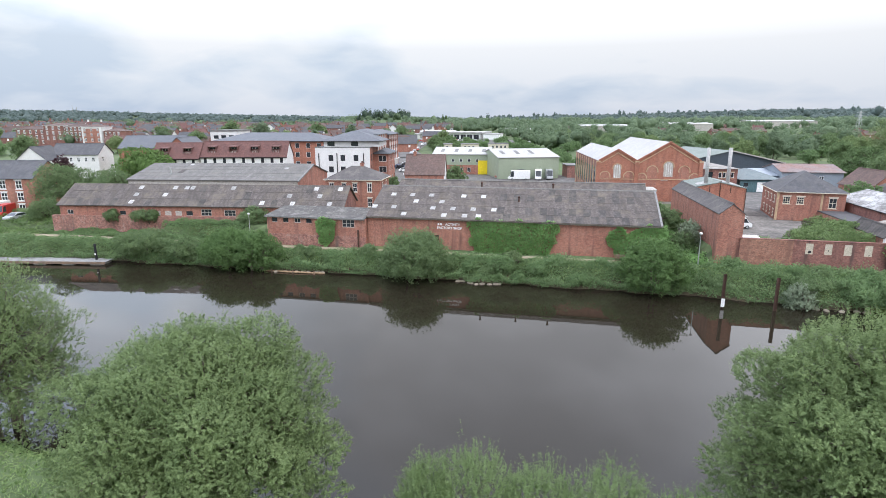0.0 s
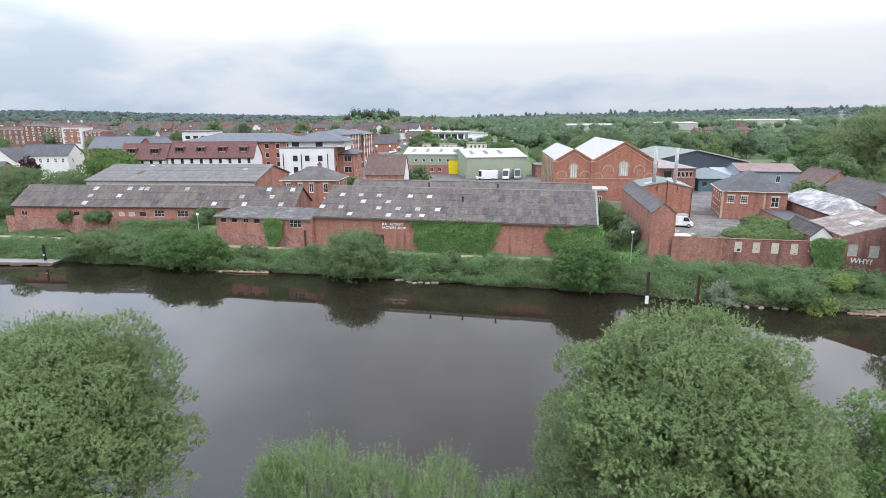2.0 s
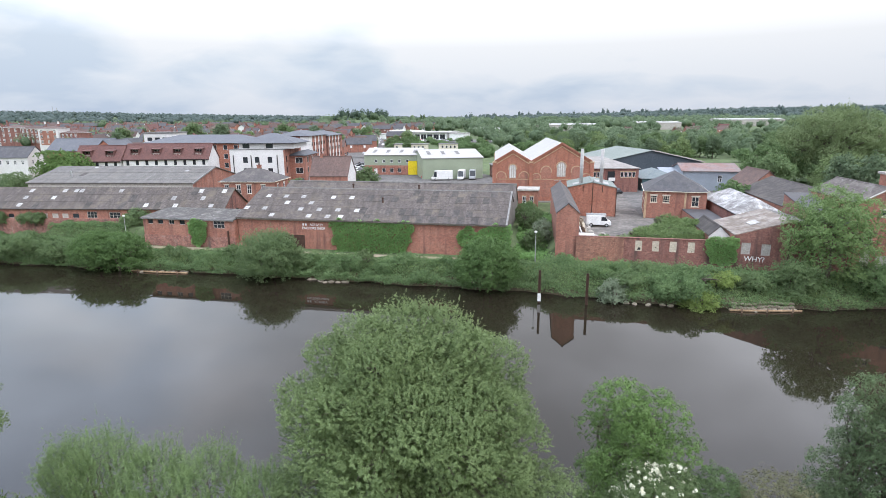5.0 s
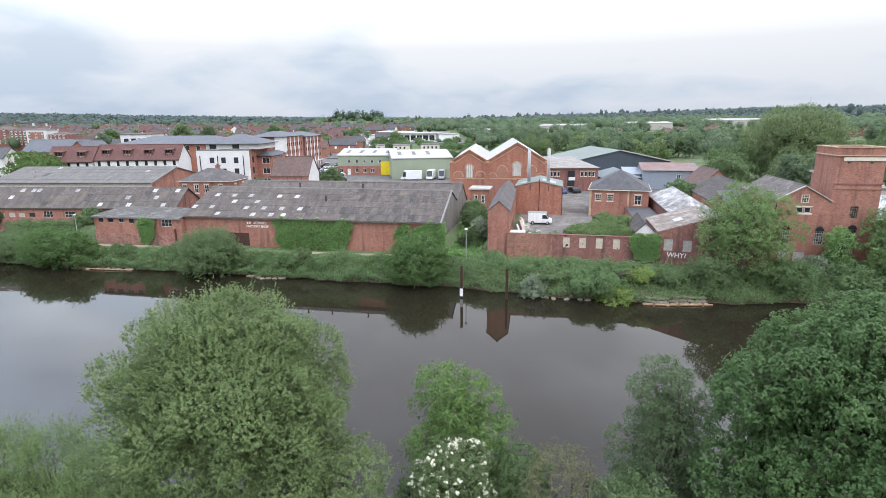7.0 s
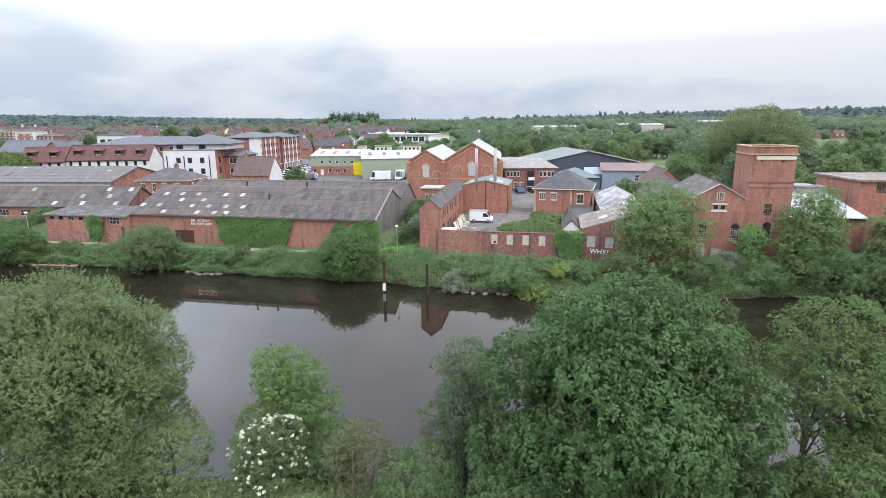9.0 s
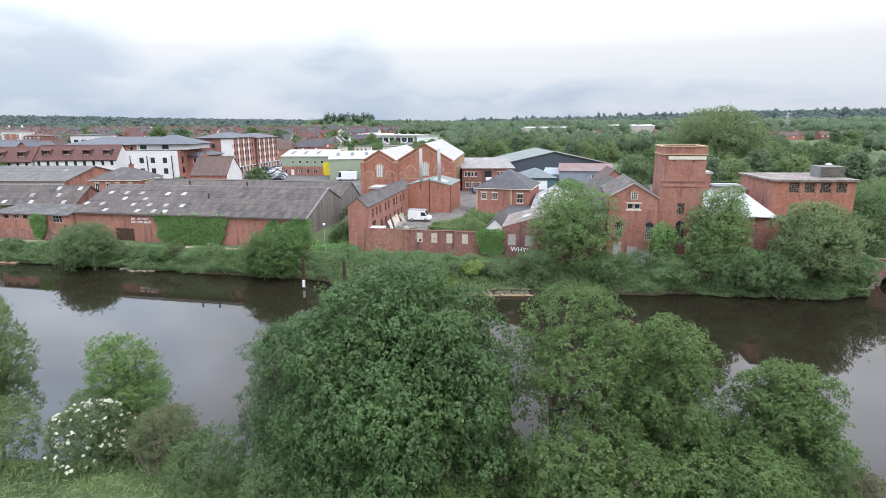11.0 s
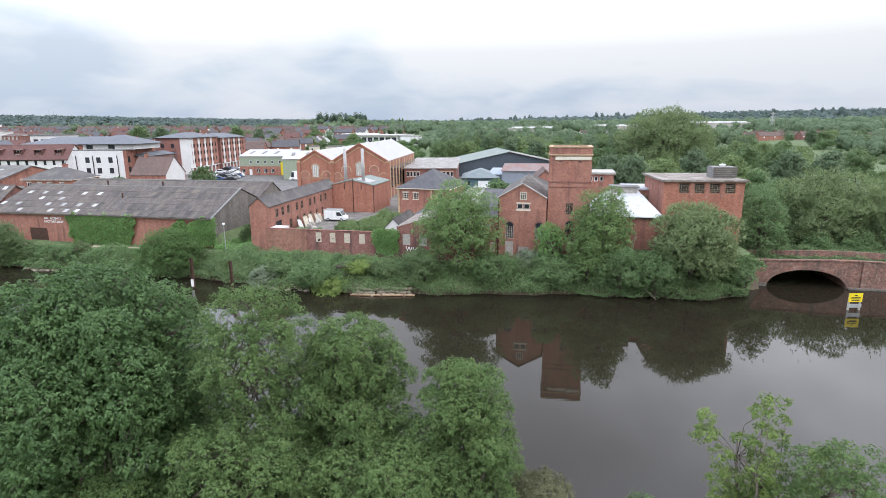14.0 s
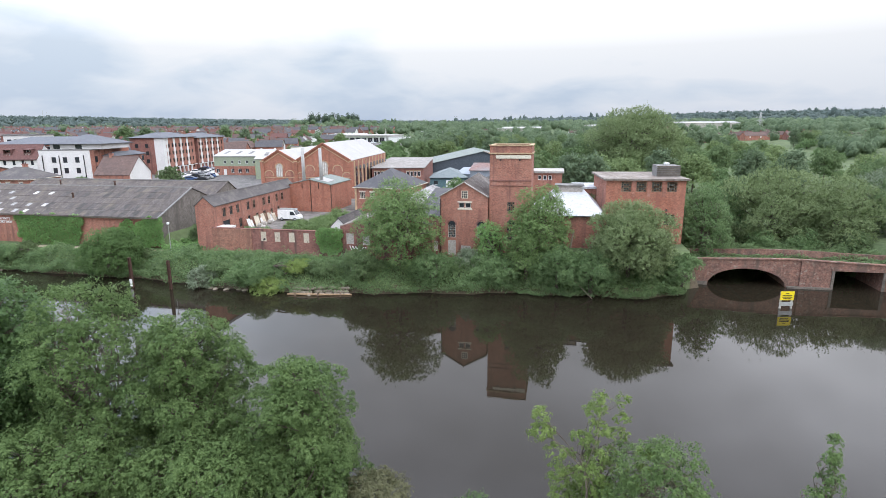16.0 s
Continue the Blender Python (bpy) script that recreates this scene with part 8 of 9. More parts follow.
# ---- far bank trees and shrubs ----
FB = (
    ("bush", -34.4, -8.8, 4.6, 6.3, LEAF_ROUND, "rounded green shrub at the river bank"), ("bush", -29.2, -9.0, 3.9, 6.2, LEAF_ROUND, "rounded green shrub overhanging the water"), ("bush", -43.6, -7.6, 3.2, 4.4, LEAF_SCRUB, "low dark shrub at the river bank"), ("bush", -51.4, -7.6, 4.6, 5.4, LEAF_SCRUB, "spreading green shrub at the river bank"),
    ("bush", -2.4, -9.3, 5.0, 7.5, LEAF_SCRUB, "large round dark green bush at the river bank"), ("bush", 10.5, -7.4, 2.0, 4.0, LEAF_BANK, "low green shrub on the bank"), ("bush", 32.3, -9.0, 4.7, 7.5, LEAF_ROUND, "large round green bush at the river bank"),
    ("willow_shrub", 49.8, -11.4, 2.0, 3.1, LEAF_GREY, "pale silvery willow shrub at the water"), ("bush", 58.6, -10.6, 3.9, 4.1, LEAF_BANK, "green shrub at the water's edge"), ("bush", 61.0, -12.0, 2.4, 2.4, LEAF_LIME, "yellow-green shrub by the water"), ("bush", 64.0, -9.0, 2.2, 4.2, LEAF_LIME, "yellow-green flowering shrub on the bank"), ("bush", 52.0, -9.0, 2.6, 3.2, LEAF_SCRUB, "low green shrub on the bank"), ("bush", 68.0, -8.4, 2.6, 3.8, LEAF_SCRUB, "low green shrub on the bank"),
    ("ash", 78.5, -5.6, 5.9, 16.0, LEAF_MILL, "tall broad ash tree before the old works"), ("bush", 73.6, -8.6, 3.0, 6.0, LEAF_SCRUB, "dark shrub under the ash tree"), ("bush", 84.0, -6.6, 3.4, 5.6, LEAF_BANK, "dense shrub below the mill"), ("bush", 88.6, -3.2, 2.2, 5.6, LEAF_GREY, "grey-leaved bush at the mill wall"), ("sapling", 91.6, -2.4, 2.2, 10.3, LEAF_IVY, "bright young tree before the mill tower"), ("bush", 92.5, -5.6, 3.4, 5.2, LEAF_BANK, "green shrub below the tower"),
    ("ash", 99.0, -3.4, 4.4, 15.9, LEAF_MILL, "tall narrow tree beside the tower"), ("ash", 97.0, -4.6, 3.0, 11.0, LEAF_MILL, "leafy tree over the river bank"), ("bush", 101.5, -5.2, 3.8, 7.0, LEAF_BANK, "dense green shrub over the bank"), ("willow", 111.0, -3.4, 5.4, 13.6, LEAF_OSIER, "spreading grey-green willow beside the bridge"), ("willow", 113.6, -2.0, 3.6, 10.0, LEAF_OSIER, "lower willow beside the bridge"), ("bush", 106.0, -5.6, 3.4, 7.4, LEAF_BANK, "shrub overhanging the water"),
    ("ash", 123.4, 8.6, 3.6, 15.1, LEAF_BANK, "leafy green tree beside the works block"), ("ash", 124.5, 16.5, 5.0, 14.4, LEAF_SCRUB, "dark leafy tree behind the bridge"), ("willow", 136.6, 20.5, 7.6, 17.6, LEAF_OSIER, "large pale willow behind the bridge"), ("willow", 158.0, 23.0, 7.6, 17.0, LEAF_GREY, "wide grey-green willow behind the bridge"), ("willow", 146.0, 19.5, 7.2, 16.0, LEAF_OSIER, "broad willow behind the bridge"), ("ash", 129.5, 24.0, 5.5, 14.5, LEAF_BANK, "green tree behind the bridge"), ("ash", 155.0, 22.0, 6.5, 14.5, LEAF_BANK, "green tree by the road"), ("bush", 127.0, 13.6, 3.0, 6.4, LEAF_SCRUB, "shrubs lining the road"), ("bush", 133.0, 13.6, 3.0, 6.6, LEAF_BANK, "shrubs lining the road"), ("bush", 139.0, 13.6, 3.2, 7.0, LEAF_BANK, "shrubs lining the road"), ("bush", 146.0, 13.4, 3.4, 7.4, LEAF_SCRUB, "shrubs lining the road"), ("bush", 121.0, 13.0, 3.4, 8.4, LEAF_SCRUB, "shrubs lining the road"),
    ("bush", -37.6, 4.4, 2.8, 8.2, LEAF_SCRUB, "dark shrub against the long shed"), 
    ("bush", 38.4, 5.4, 2.2, 6.4, LEAF_SCRUB, "dark shrub filling the alley"), ("bush", 37.4, 14.0, 2.6, 8.8, LEAF_SCRUB, "tall dark shrub filling the alley"), ("elder_bush", 39.6, 7.0, 2.0, 8.4, LEAF_GREY, "elder bush flecked with pale flowers"), ("bush", 36.6, 22.0, 2.4, 9.0, LEAF_BANK, "green shrub at the head of the alley"),
    ("bush", 56.6, 7.4, 2.5, 7.1, LEAF_SALLOW, "bright green overgrown bush in the yard"), ("bush", 60.0, 5.6, 2.0, 7.0, LEAF_SALLOW, "bright green overgrown bush in the yard"), ("bush", 66.0, 8.0, 1.9, 7.2, LEAF_SALLOW, "bright green overgrown bush in the yard"), ("bush", 61.5, 13.0, 2.8, 8.2, LEAF_SALLOW, "bright green overgrown bush in the yard"), ("bush", 119.0, 0.6, 2.4, 5.0, LEAF_BANK, "green shrub against the bridge abutment"), ("bush", 117.4, -2.0, 2.2, 4.2, LEAF_BANK, "low green shrub at the bridge abutment"), ("bush", 52.6, 2.6, 1.3, 6.5, LEAF_PALE, "weedy shrub in the yard"), ("bush", 60.4, 9.4, 2.9, 7.7, LEAF_SALLOW, "bright overgrown bush in the yard"), ("bush", 64.2, 11.6, 2.8, 8.0, LEAF_SALLOW, "bright overgrown bush in the yard"), ("bush", 58.0, 4.0, 2.0, 6.7, LEAF_SALLOW, "bushes growing over the yard"), ("bush", 62.4, 5.4, 2.8, 7.4, LEAF_SALLOW, "bushes growing over the yard"), ("bush", 49.6, 2.4, 1.2, 6.5, LEAF_PALE, "weedy shrub inside the wall"), ("bush", 65.0, 17.0, 2.0, 7.0, LEAF_PALE, "overgrown bush by the slate workshop"),
    ("bush", -85.5, 5.0, 3.4, 8.0, LEAF_SCRUB, "dark shrub below the tree at the shed end"), ("bush", -80.5, 9.0, 3.0, 9.0, LEAF_SCRUB, "leafy shrub at the corner of the long shed"), ("ash", -89.0, 13.0, 6.0, 15.3, LEAF_SCRUB, "broad green tree at the end of the long shed"), ("ash", 106.6, 16.4, 3.0, 12.8, LEAF_SCRUB, "dark small tree between the works buildings"), ("ash", -82.0, 19.0, 5.5, 13.6, LEAF_SCRUB, "leafy tree behind the long shed"), ("lime_tree", -98.5, 49.0, 7.4, 17.0, LEAF_BRIGHT, "round bright green tree among the houses"), ("lime_tree", -91.0, 45.0, 5.0, 15.0, LEAF_BRIGHT, "round bright green tree among the houses"), ("copper_beech", -128.0, 50.0, 2.8, 14.6, LEAF_COPPER, "small copper-leaved tree before the white house"),
    ("bush", -21.5, 40.0, 3.0, 11.0, LEAF_SCRUB, "dark shrub beside the brick house"), ("ash", -10.0, 60.0, 3.6, 12.0, LEAF_SCRUB, "tree beside the white gabled house"), ("ash", 79.0, 40.0, 4.0, 11.5, LEAF_BANK, "small tree between the workshops"),
)
for i, (nm, u, v, R, top_, leaf, lab) in enumerate(FB):
    g = ground_z(u, v)
    far = v > 30
    low_ = nm in ("bush", "elder_bush", "willow_shrub")
    wil = nm.startswith("willow")
    cl = min(int((230 if wil else 130) * R * R * (0.3 if far else 1.0)) + 200, 9000 if wil else 5200)
    plant(nm, u, v, lab, R * 0.98, top_, -0.8 if top_ - g < 8 else -0.2, leaf, 100 + i, 26 if low_ else 46, cl, 10, 0.46 if far else (0.26 if wil else 0.21), 0.42 if wil else 0.62, 0.62 if wil else 0.36, 0.18 if top_ < 9 else 0.26, 0.0, 0.45, 3 if top_ - g < 8 else 1, "bush" if low_ else "tree", cone="ball" if "round" in lab and low_ else "shell", inner=0.13, core=1.3, style="shoot" if wil else "whorl")


# shrubs rooted on the ledge of the shed's lower wall
for k_u, R in ((11.3, 1.3), (17.2, 1.9), (19.4, 1.2)):
    tree("bush", LS @ Matrix.Translation((k_u, -0.75, 5.0)), "small green shrub rooted on the ledge of the shed wall", "bush", 2.4, lobes_shell(R, 2.3, -0.1, 14, random.Random(int(k_u))), 420, 10, 0.24, 0.6, LEAF_SCRUB, 170 + int(k_u), 0.34, 0.06, 0.0, 0.5, 3, "shrubs on the shed wall", inner=0.14, core=0.8, style="whorl")
# brambles and small bushes in the nettles
rb_ = random.Random(8)
for i in range(34):
    u = -24 + 96 * (i + rb_.random()) / 34
    v = far_edge(u) + rb_.uniform(0.2, 1.0) * (bank_top(u) - (1.6 if u < 44 else 3.6) - far_edge(u))
    R = rb_.uniform(0.8, 1.7)
    g = ground_z(u, v)
    plant("bramble_bush", u, v, "low arching bramble bush among the nettles", R, g + R * rb_.uniform(0.8, 1.15) + 0.3, -0.2, rb_.choice((LEAF_SCRUB, LEAF_BANK, LEAF_BUSH, LEAF_BANK)), 500 + i, 9, int(170 * R), 10, 0.25, 0.6, 0.36, 0.05, 0.0, 0.5, 1, "bush", group="bramble bushes on the bank", cone="shell", inner=0.16, core=0.6, style="whorl")


def ivy(name, outline, count, seed, label, v=-0.05, base=None):
    """Ivy leaves hung over a wall inside the outline (u, z), a hand's width deep."""
    rng = np.random.default_rng(seed)
    us, zs = [p[0] for p in outline], [p[1] for p in outline]
    pts = []
    while len(pts) < count:
        u, z = rng.uniform(min(us) - 0.4, max(us) + 0.4), rng.uniform(min(zs) - 0.2, max(zs) + 0.3)
        inside, j = False, len(outline) - 1
        w = 0.75 * noise.noise(Vector((u * 0.8, z * 0.8, seed))) + 0.2 * noise.noise(Vector((u * 2.6, z * 2.6, seed)))
        for i in range(len(outline)):
            (xi, zi), (xj, zj) = outline[i], outline[j]
            if (zi > z + w) != (zj > z + w) and u + w < (xj - xi) * (z + w - zi) / (zj - zi) + xi:
                inside = not inside
            j = i
        if inside:
            d = 0.25 + 0.75 * (0.5 + 0.5 * noise.noise(Vector((u * 0.5, z * 0.5, seed + 3)))) * min(1.0, 0.25 + 0.35 * (max(zs) - z))
            pts.append((u, v - rng.random() ** 0.5 * d, z))
    P = np.array(pts)
    P = np.array(SITE.to_3x3()).dot(P.T).T + np.array(SITE.translation)
    me = leafmesh(name, P, np.tile([-0.1, -0.6, 0.7], (count, 1)), 0.24, 0.8, rng, 1.2, 1.4)
    me.materials.append(LEAF_IVY)
    return tagged(new(name, me), label, "ivy", kind="stuff")


ivy("ivy", [(4.2, 7.6), (5.0, 8.1), (18.6, 7.9), (18.9, 7.2), (18.5, 4.6), (17.2, 2.5), (5.0, 2.3), (4.6, 5.0)], 12500, 71, "dense green ivy blanket hanging on the brick wall")
ivy("ivy", [(26.2, 5.9), (26.8, 7.2), (28.2, 7.7), (29.6, 6.9), (31.2, 7.6), (34.9, 8.1), (35.1, 2.6), (29.4, 2.6), (27.4, 3.6), (26.4, 4.8)], 7500, 72, "bright green ivy covering the end of the brick wall")
ivy("ivy", [(-22.2, 6.9), (-21.4, 7.7), (-19.2, 7.5), (-18.4, 6.0), (-19.2, 3.6), (-20.6, 2.3), (-21.6, 3.6)], 3000, 73, "rounded ivy clump on the lean-to wall", v=-1.15)
ivy("ivy", [(63.6, 6.9), (64.4, 7.4), (68.2, 7.3), (68.2, 4.0), (66.6, 2.9), (64.6, 3.2), (63.9, 4.6)], 3500, 74, "ivy spilling over the yard wall", v=-1.25)


# ---- stones and timber at the water's edge ----
def stone(seed):
    rng = random.Random(seed)
    bm = bmesh.new()
    bmesh.ops.create_icosphere(bm, subdivisions=2, radius=0.35)
    for v in bm.verts:
        v.co *= 1 + 0.28 * noise.noise(v.co * 2.4 + Vector((seed, 0, 0)))
        v.co.z *= 0.62
        v.co.x *= 1.3
    return meshed("stone", bm, STONE_PALE)


stones = [stone(i) for i in range(4)]
rs = random.Random(12)
for u0, u1, n in ((4, 11, 9), (64.5, 73.0, 12), (-27, -17, 8), (50, 58, 6)):
    for i in range(n):
        u = u0 + (u1 - u0) * (i + rs.random() * 0.8) / n
        ob = new("stone", rs.choice(stones))
        ob.matrix_world = site(u, float(far_edge(u)) - 0.25 + rs.uniform(-0.2, 0.3), 0.05, rs.uniform(0, 360))
        tagged(ob, "brown-grey stone lying at the water's edge", "stone", "stones along the bank")
for i in range(26):
    u = 65.0 + 7.6 * (i // 2 + rs.random() * 0.7) / 13
    ob = new("stone", rs.choice(stones))
    ob.matrix_world = site(u, float(far_edge(u)) + 0.1 + 0.45 * (i % 2), 0.32 + 0.36 * (i % 2), rs.uniform(-12, 12))
    tagged(ob, "pale grey-brown stone stacked in the broken river edge", "stone", "stones along the bank")
for u0, u1 in ((-27.5, -17.2), (64.4, 73.4)):
    e0, e1 = float(far_edge(u0)) - 0.75, float(far_edge(u1)) - 0.75
    tb = thing("timber_edging", SITE, "weathered timber baulk edging the river bank", "timber", "timber edging")
    part("baulk", tube(bmesh.new(), [(u0, e0, 0.12), ((u0 + u1) / 2, (e0 + e1) / 2 - 0.3, 0.16), (u1, e1, 0.1)], [0.12, 0.15, 0.12], 8), TIMBER_TAN, tb)
    for t in (0.15, 0.5, 0.85):
        part("stake", boxes((u0 + (u1 - u0) * t - 0.08, u0 + (u1 - u0) * t + 0.08, e0 + (e1 - e0) * t - 0.62, e0 + (e1 - e0) * t - 0.46, -1.0, 0.55)), WOOD, tb)
fb = thing("fallen_branch", site(104.5, -6.2, 0.4), "bare pale fallen branch hanging to the water", "branch")
part("stem", tube(bmesh.new(), [(-3.4, 2.0, 3.6), (-1.0, 0.6, 1.8), (1.6, -1.4, -0.3)], [0.13, 0.11, 0.05], 7), STUMPWOOD, fb)
part("twig", tube(bmesh.new(), [(-1.0, 0.6, 1.8), (0.6, 0.4, 1.6), (1.8, -0.4, 0.4)], [0.07, 0.05, 0.02], 6), STUMPWOOD, fb)
for x, lean in ((102.6, 0.8), (104.6, 2.0)):
    dt = thing("dead_stem", site(x, -2.6, 2.2), "bare pale dead tree stem among the willows", "tree")
    part("stem", tube(bmesh.new(), [(0, 0, -0.3), (lean * 0.4, -0.4, 3.0), (lean, -0.8, 6.2)], [0.2, 0.16, 0.09], 8), STUMPWOOD, dt)

# ---- verge of the bridge and the lane ----
def scatter(name, P, leaf, size, aspect, seed, label, category, droop=0.0, normal=(0.0, -0.35, 0.8)):
    rng = np.random.default_rng(seed)
    P = np.array(SITE.to_3x3()).dot(P.T).T + np.array(SITE.translation)
    me = leafmesh(name, P, np.tile(normal, (len(P), 1)), size, aspect, rng, droop)
    me.materials.append(leaf)
    return tagged(new(name, me), label, category, kind="stuff")


rv = np.random.default_rng(31)
nv = 14000
uv_ = rv.uniform(119.4, 152, nv)
vv_ = np.where(rv.random(nv) < 0.35, np.where(rv.random(nv) < 0.5, rv.uniform(3.95, 4.9, nv), rv.uniform(6.5, 7.55, nv)), rv.uniform(8.0, 12.2, nv))
hv_ = np.array([max(0.05, 0.5 + 0.8 * noise.noise(Vector((a * 0.4, b * 0.6, 3)))) for a, b in zip(uv_, vv_)]) * np.where(vv_ > 7.9, 1.7, 1.0)
scatter("bridge_weeds", np.stack([uv_, vv_, 3.35 + hv_ * rv.random(nv)], 1), LEAF_SCRUB, 0.36, 0.45, 32, "grass and weeds growing along the bridge verges", "undergrowth", -0.6)
def shed_front(rng, n):
    u = rng.uniform(-80, -37, n)
    return u, -1.9 + rng.random(n) * (np.interp(u, [-80, -37], [-0.6, 4.4]) + 1.9)


herbage("shed_weeds", shed_front, 22000, LEAF_BANK, 0.3, 0.55, 69, "rank weeds and brambles below the shed wall", "undergrowth", 1.1)
herbage("lane_brambles", lambda rng, n: (rng.uniform(-122, -79, n), rng.uniform(-6, 7, n)), 11000, LEAF_ALDER, 0.42, 0.5, 68, "rough hedge and brambles beside the lane", "undergrowth", 1.2)

# ---- woods, hedges and hills behind ----
def wood_trees():
    kinds = []
    for i, (nm, R, H, leaf, lab) in enumerate((("ash", 5.0, 12.0, LEAF_SCRUB, "leafy green tree in the scrub wood"), ("willow", 5.5, 11.0, LEAF_WILLOW, "pale willow in the scrub wood"), ("alder", 4.0, 12.5, LEAF_FAR_HAZED, "upright green tree in the scrub wood"), ("bush", 4.2, 6.5, LEAF_BANK, "broad green bush in the scrub"))):
        u, v = 95 + 16 * i, 64 + 5 * i
        kinds.append(tree(nm, site(u, v, ground_z(u, v)), lab, "tree", H, lobes_shell(R * 0.95, H, -0.4, 22, random.Random(300 + i)), 420 if nm == "bush" else 640, 9, 0.5, 0.6, leaf, 300 + i, 0.75, 0.22, 0.0, 0.5, 1, "trees of the scrub wood", inner=0.13, core=1.5, style="whorl"))
    rng = random.Random(77)
    n = 0
    while n < 150:
        u, v = rng.uniform(62, 330), rng.uniform(45, 330)
        if (u < 100 and v < 118) or (75 < u < 120 and 110 < v < 160) or (96 < u < 120 and v < 24) or u > 0.85 * v + 190 or (190 < u < 245):
            continue
        if 150 < u < 235 and 60 < v < 150 and rng.random() < 0.35:
            continue
        copy_thing(rng.choice(kinds), site(u, v, ground_z(u, v), rng.uniform(0, 360)))
        n += 1
    n = 0
    while n < 34:
        x, y = rng.uniform(-420, 40), rng.uniform(255, 560)
        q = SITE.inverted() @ Vector((x, y, 0))
        if x > -85 and y < 300 or x < -0.8 * y or (-310 < x < -190 and y < 380) or (-70 < x < 60 and y > 470):
            continue
        copy_thing(rng.choice(kinds[1:]), Matrix.Translation((x, y, ground_z(q.x, q.y))) @ pose(0, 0, 0, 0, 0, rng.uniform(0, 360)))
        n += 1
    for i in range(46):
        u, v = rng.uniform(186, 250), rng.uniform(70, 330)
        if abs(u - (206 + 24 * (v - 150) / 180)) < 8:
            continue
        copy_thing(kinds[3], site(u, v, ground_z(u, v) - 0.3, rng.uniform(0, 360)) @ Matrix.Scale(rng.uniform(0.3, 0.7), 4))
    # single large trees that stand over the roofs of the town
    for x, y, k, s in ((-180, 240, 0, 1.25), (-166, 332, 2, 1.15), (-146, 335, 0, 1.2), (-158, 420, 0, 1.6), (-112, 500, 0, 1.35), (-124, 385, 2, 1.5), (-95, 300, 3, 1.2), (-60, 330, 0, 1.0), (-70, 430, 2, 1.3), (-35, 470, 0, 1.2), (-205, 410, 0, 1.3), (-240, 300, 3, 1.3)):
        q = SITE.inverted() @ Vector((x, y, 0))
        copy_thing(kinds[k], Matrix.Translation((x, y, ground_z(q.x, q.y) - 0.2)) @ pose(0, 0, 0, 0, 0, rng.uniform(0, 360)) @ Matrix.Scale(s, 4))
    n = 0
    while n < 105:
        x, y = rng.uniform(5, 120), rng.uniform(222, 480)
        q = SITE.inverted() @ Vector((x, y, 0))
        if (74 < x < 120 and y < 228) or (2 < x < 40 and 280 < y < 306) or (-5 < x < 45 and y < 232):
            continue
        low = x < 70 + (y - 225) * 0.02
        copy_thing(kinds[3] if low else rng.choice(kinds), Matrix.Translation((x, y, ground_z(q.x, q.y) - (0.8 if low else 0))) @ pose(0, 0, 0, 0, 0, rng.uniform(0, 360)) @ Matrix.Scale(rng.uniform(0.6, 0.9) if low else 1.0, 4))
        n += 1
    # hedges and small trees beside the street to the market
    for i in range(26):
        x, y = rng.uniform(-8, 10), 300 + 5.6 * i
        q = SITE.inverted() @ Vector((x, y, 0))
        copy_thing(kinds[3] if i % 3 else kinds[0], Matrix.Translation((x, y, ground_z(q.x, q.y) - 0.3)) @ pose(0, 0, 0, 0, 0, rng.uniform(0, 360)) @ Matrix.Scale(rng.uniform(0.45, 0.8), 4))
    return kinds


wood_trees()
tree("willow", Matrix.Translation((142.0, 162.5, 4.8)), "very tall spreading pale willow above the scrub", "tree", 23.8, lobes_shell(14.0, 23.8, 1.0, 90, random.Random(401)), 17000, 11, 0.40, 0.42, LEAF_OSIER, 401, 1.0, 0.6, 0.0, 0.6, 2, inner=0.15, core=1.2, style="shoot")
tree("ash", Matrix.Translation((124.6, 163.0, 4.8)), "large dark green tree beside the tall willow", "tree", 11.6, lobes_shell(8.0, 11.6, -0.5, 50, random.Random(402)), 1900, 10, 0.42, 0.6, LEAF_DARK, 402, 0.6, 0.4, 0.0, 0.5, 1, inner=0.13, core=1.2, style="whorl")
tree("willow", Matrix.Translation((135.0, 155.0, 4.8)), "round pale yellowish willow bush behind the works", "tree", 7.4, lobes_ball(5.4, 7.4, -0.5, 34, random.Random(403)), 1500, 10, 0.32, 0.45, LEAF_PALE, 403, 0.6, 0.2, 0.0, 0.5, 3, inner=0.13, core=1.0, style="shoot")


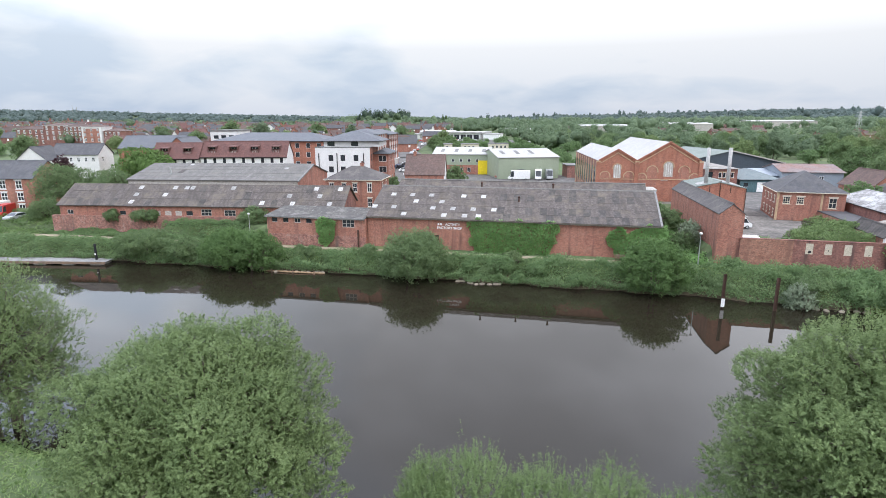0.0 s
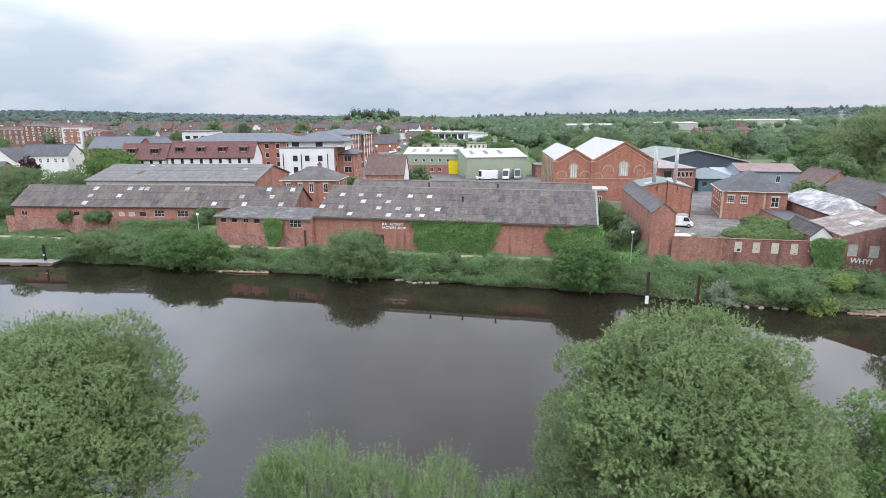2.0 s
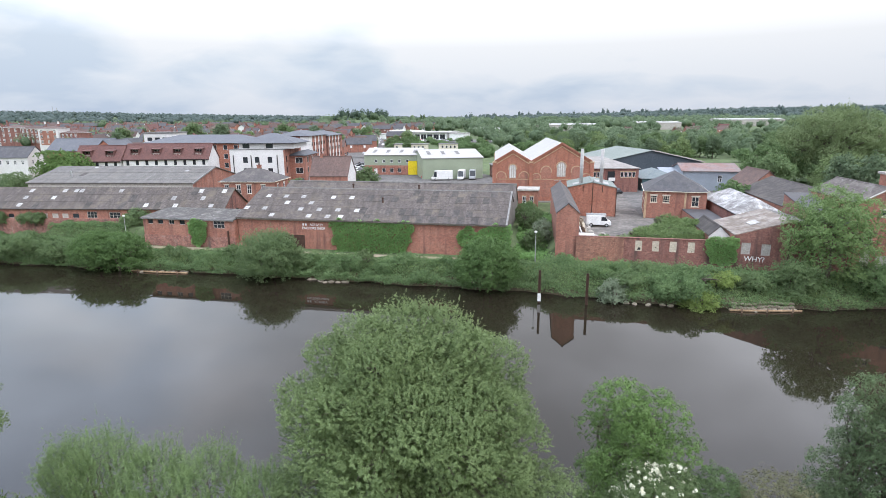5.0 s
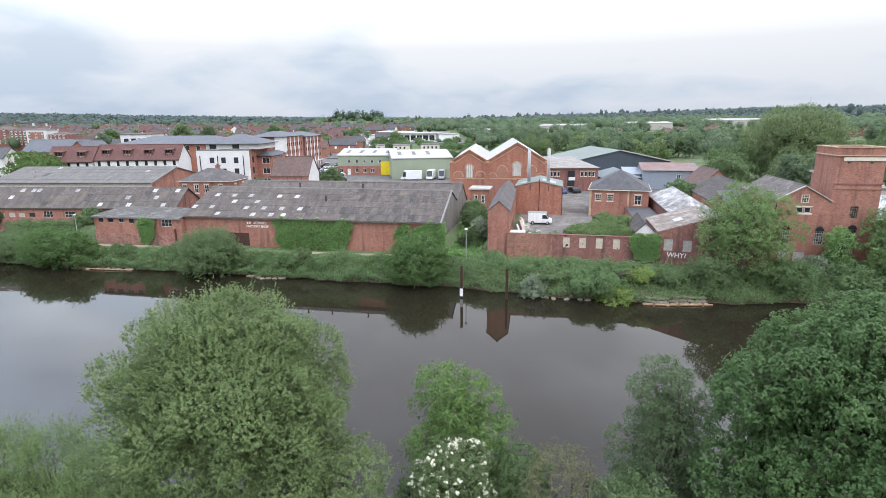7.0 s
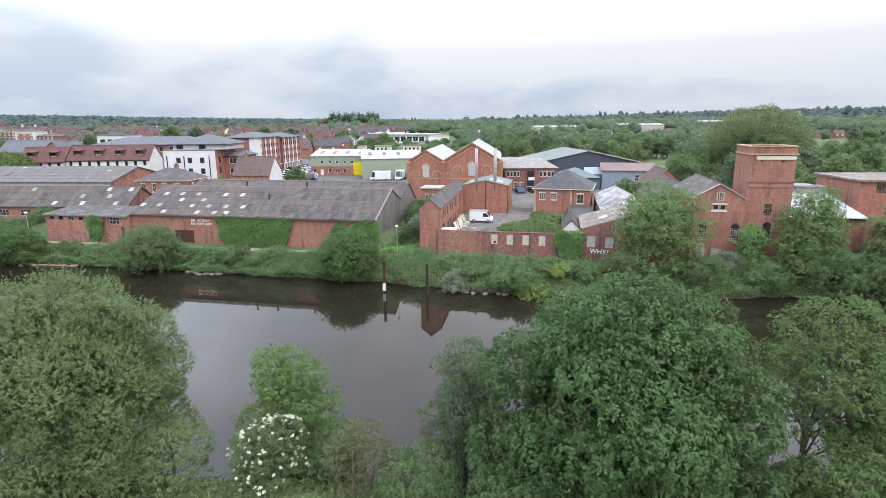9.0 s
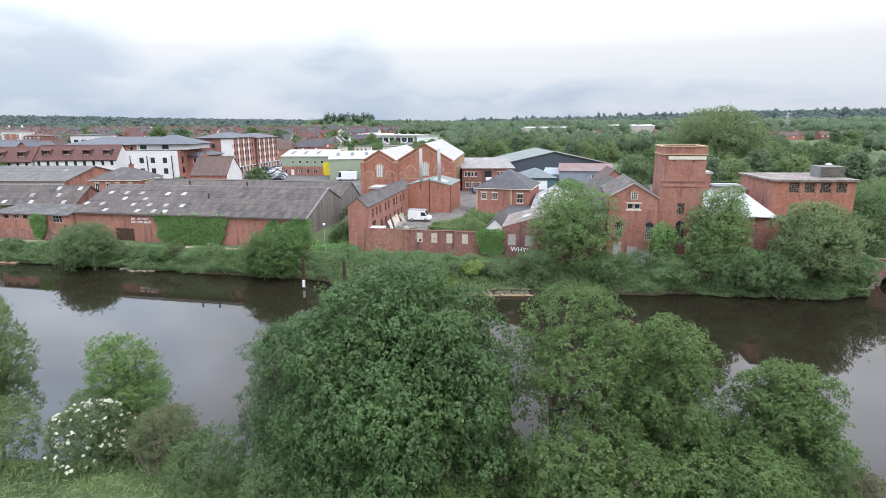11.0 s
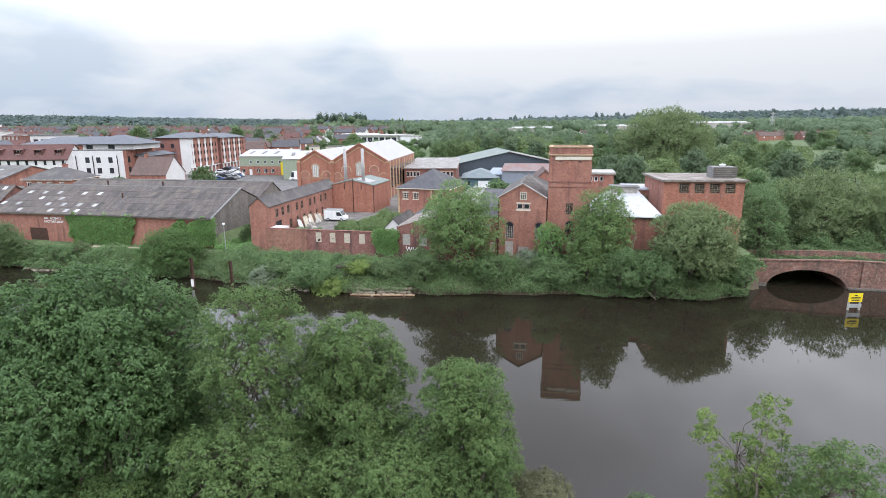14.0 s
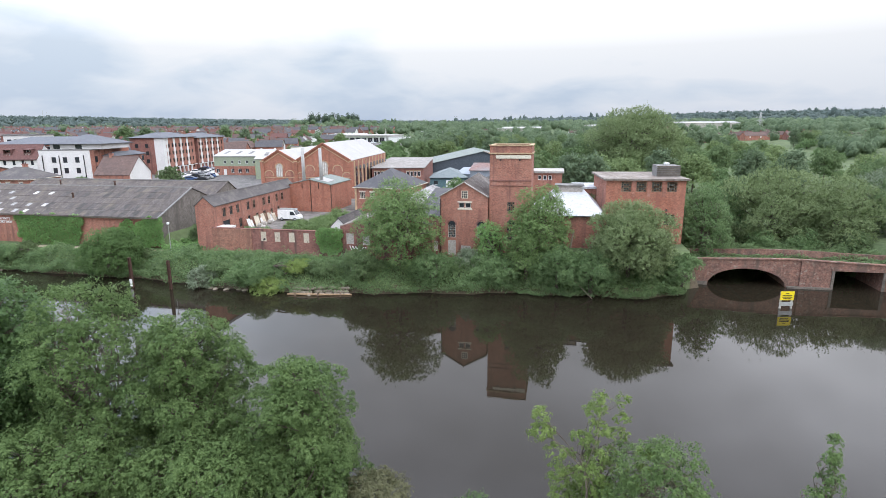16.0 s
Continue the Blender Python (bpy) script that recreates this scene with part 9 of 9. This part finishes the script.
def far_wood(name, f_xy, count, leaf, seed, label, H=(7, 13), per=30, size=2.3, masses=2, sub=2, gap=-0.3, wide=1.0, core=0.96):
    """Many far trees as one mesh: each of some uneven masses under leaf clumps, with its own height and width."""
    rng = np.random.default_rng(seed)
    xs, ys = f_xy(rng, count)
    clear = ~((xs > -28) & (xs < 62) & (ys > 300) & (ys < 572)) & ~((xs > -190) & (xs < 0) & (ys > 850) & (ys < 1060) & (rng.random(count) < 0.7 * (count > 100)))
    for cx, cy, w, d in ((180, 560, 42, 90), (280, 570, 36, 80), (420, 620, 50, 90), (305, 400, 60, 45), (225, 330, 20, 150), (285, 500, 75, 60)):
        clear &= ~((np.abs(xs - cx * (0.5 + 0.5 * ys / cy)) < w) & (np.abs(ys - cy) < d) & (rng.random(count) < 0.8))
    clear &= ~((np.abs(xs - 390) < 90) & (np.abs(ys - 385) < 60) & (rng.random(count) < 0.75))
    P, N_, lobes = [], [], []
    for x, y in zip(xs[clear], ys[clear]):
        if count > 100 and noise.noise(Vector((x / 95.0, y / 130.0, seed))) < gap:
            continue
        q = SITE.inverted() @ Vector((x, y, 0))
        g = ground_z(q.x, q.y)
        h = rng.uniform(*H) * rng.choice([0.55, 0.8, 1.0, 1.15, 1.3], p=[0.2, 0.25, 0.3, 0.15, 0.10])
        r = h * rng.uniform(0.40, 0.60) * wide
        for k in range(masses):
            a, o = rng.uniform(0, 6.28), (0 if k == 0 else r * 0.55)
            s = (1.0 if masses < 3 else 0.8) if k == 0 else rng.uniform(0.5, 0.8)
            lobes.append((x + math.cos(a) * o, y + math.sin(a) * o, g + h * (0.50 if k == 0 else rng.uniform(0.32, 0.58)), r * s, r * s, h * 0.50 * s))
        u = sphere_pts(rng, per)
        u[:, 2] = np.abs(u[:, 2])
        P.append(np.array([x, y, g + h * 0.5]) + u * np.array([r, r, h * 0.5]) * rng.uniform(0.92, 1.1, (per, 1)))
        N_.append(u + np.array([0, 0, 0.3]))
    P, N_ = np.concatenate(P), np.concatenate(N_)
    me = leafmesh(name, P, N_, size, 0.85, rng, 0.0, 0.5, None, lumps(lobes, core, rng, sub, 0.19))
    me.materials.append(leaf)
    return tagged(new(name, me), label, "woodland", kind="stuff")


def fan(r0, r1, a0, a1):
    """Places in a fan seen from the flight path, angles in degrees from straight ahead."""
    def f(rng, n):
        r = np.sqrt(rng.uniform(r0 ** 2, r1 ** 2, n))
        a = np.radians(rng.uniform(a0, a1, n))
        return 30 + r * np.sin(a), r * np.cos(a)
    return f


far_wood("wood_right", fan(300, 480, 3, 46), 330, LEAF_FAR_HAZED, 81, "rounded green trees across the valley", (6, 12), 230, 0.85, 3, 2, -0.12, 0.85, 0.68)
far_wood("wood_valley", fan(480, 760, -2, 46), 800, LEAF_FAR_HAZED, 86, "dense green woods across the valley", (7, 12), 130, 1.15, 2, 2, -0.3, 1.0, 0.72)
far_wood("wood_middle", fan(740, 1350, -12, 48), 1900, LEAF_FAR_HAZED, 82, "continuous woods on the far slopes", (8, 13), 48, 1.7, 1, 2, -0.45, 1.0, 0.78)
far_wood("wood_left", fan(450, 1300, -50, -4), 620, LEAF_FAR_HAZED, 83, "trees scattered between the houses of the town", (6, 11), 130, 1.15, 1, 2, -0.2, 1.0, 0.55)
far_wood("wood_hills", fan(1300, 2900, -52, 52), 9500, LEAF_HILL_HAZED, 84, "wooded hills on the horizon", (9, 15), 9, 3.2, 1, 1, -0.6, 1.2, 0.8)
far_wood("wood_ridge", fan(1350, 2700, 3, 50), 190, LEAF_HILL_HAZED, 87, "taller dark trees along the ridge", (16, 26), 16, 2.6, 1, 2, -1.0, 0.55, 0.75)
far_wood("wood_knoll", lambda rng, n: (rng.uniform(-145, -55, n), rng.uniform(920, 990, n)), 34, LEAF_CONIFER, 85, "clump of tall dark trees on a rise", (10, 17), 150, 1.4, 3, 2, -0.3, 0.55, 0.7)
for x in (0.0, 5.5):
    q = SITE.inverted() @ Vector((x, 985, 0))
    tree("cypress", Matrix.Translation((x, 985, ground_z(q.x, q.y))), "tall dark narrow cypress on the skyline", "tree", 17.0, [(0, 0, 8, 1.6, 1.6, 8.0)], 160, 14, 1.0, 0.5, LEAF_DARK, 90 + int(x), 0.8, 0.3, group="cypress pair")
# far ridge of hills
def ridge_z(x):
    return 6 + 30 * min(1.4, abs(x - 60) / 1700.0) + 12 * noise.noise(Vector((x / 900.0, 3.3, 0))) + 10 * noise.noise(Vector((x / 240.0, 7.7, 0))) + 2.5 * noise.noise(Vector((x / 40.0, 1.1, 0)))


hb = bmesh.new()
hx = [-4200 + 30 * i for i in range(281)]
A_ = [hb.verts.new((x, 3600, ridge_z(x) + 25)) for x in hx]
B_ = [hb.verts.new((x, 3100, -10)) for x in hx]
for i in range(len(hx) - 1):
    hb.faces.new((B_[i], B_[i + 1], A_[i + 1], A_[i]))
# blue-green base colour carries the aerial haze of the far ridge
HILL = mat("hazed_hill_woods", (0.075, 0.115, 0.085), (0.10, 0.14, 0.10), 1.0, 0.006, 0.05, 0.0)
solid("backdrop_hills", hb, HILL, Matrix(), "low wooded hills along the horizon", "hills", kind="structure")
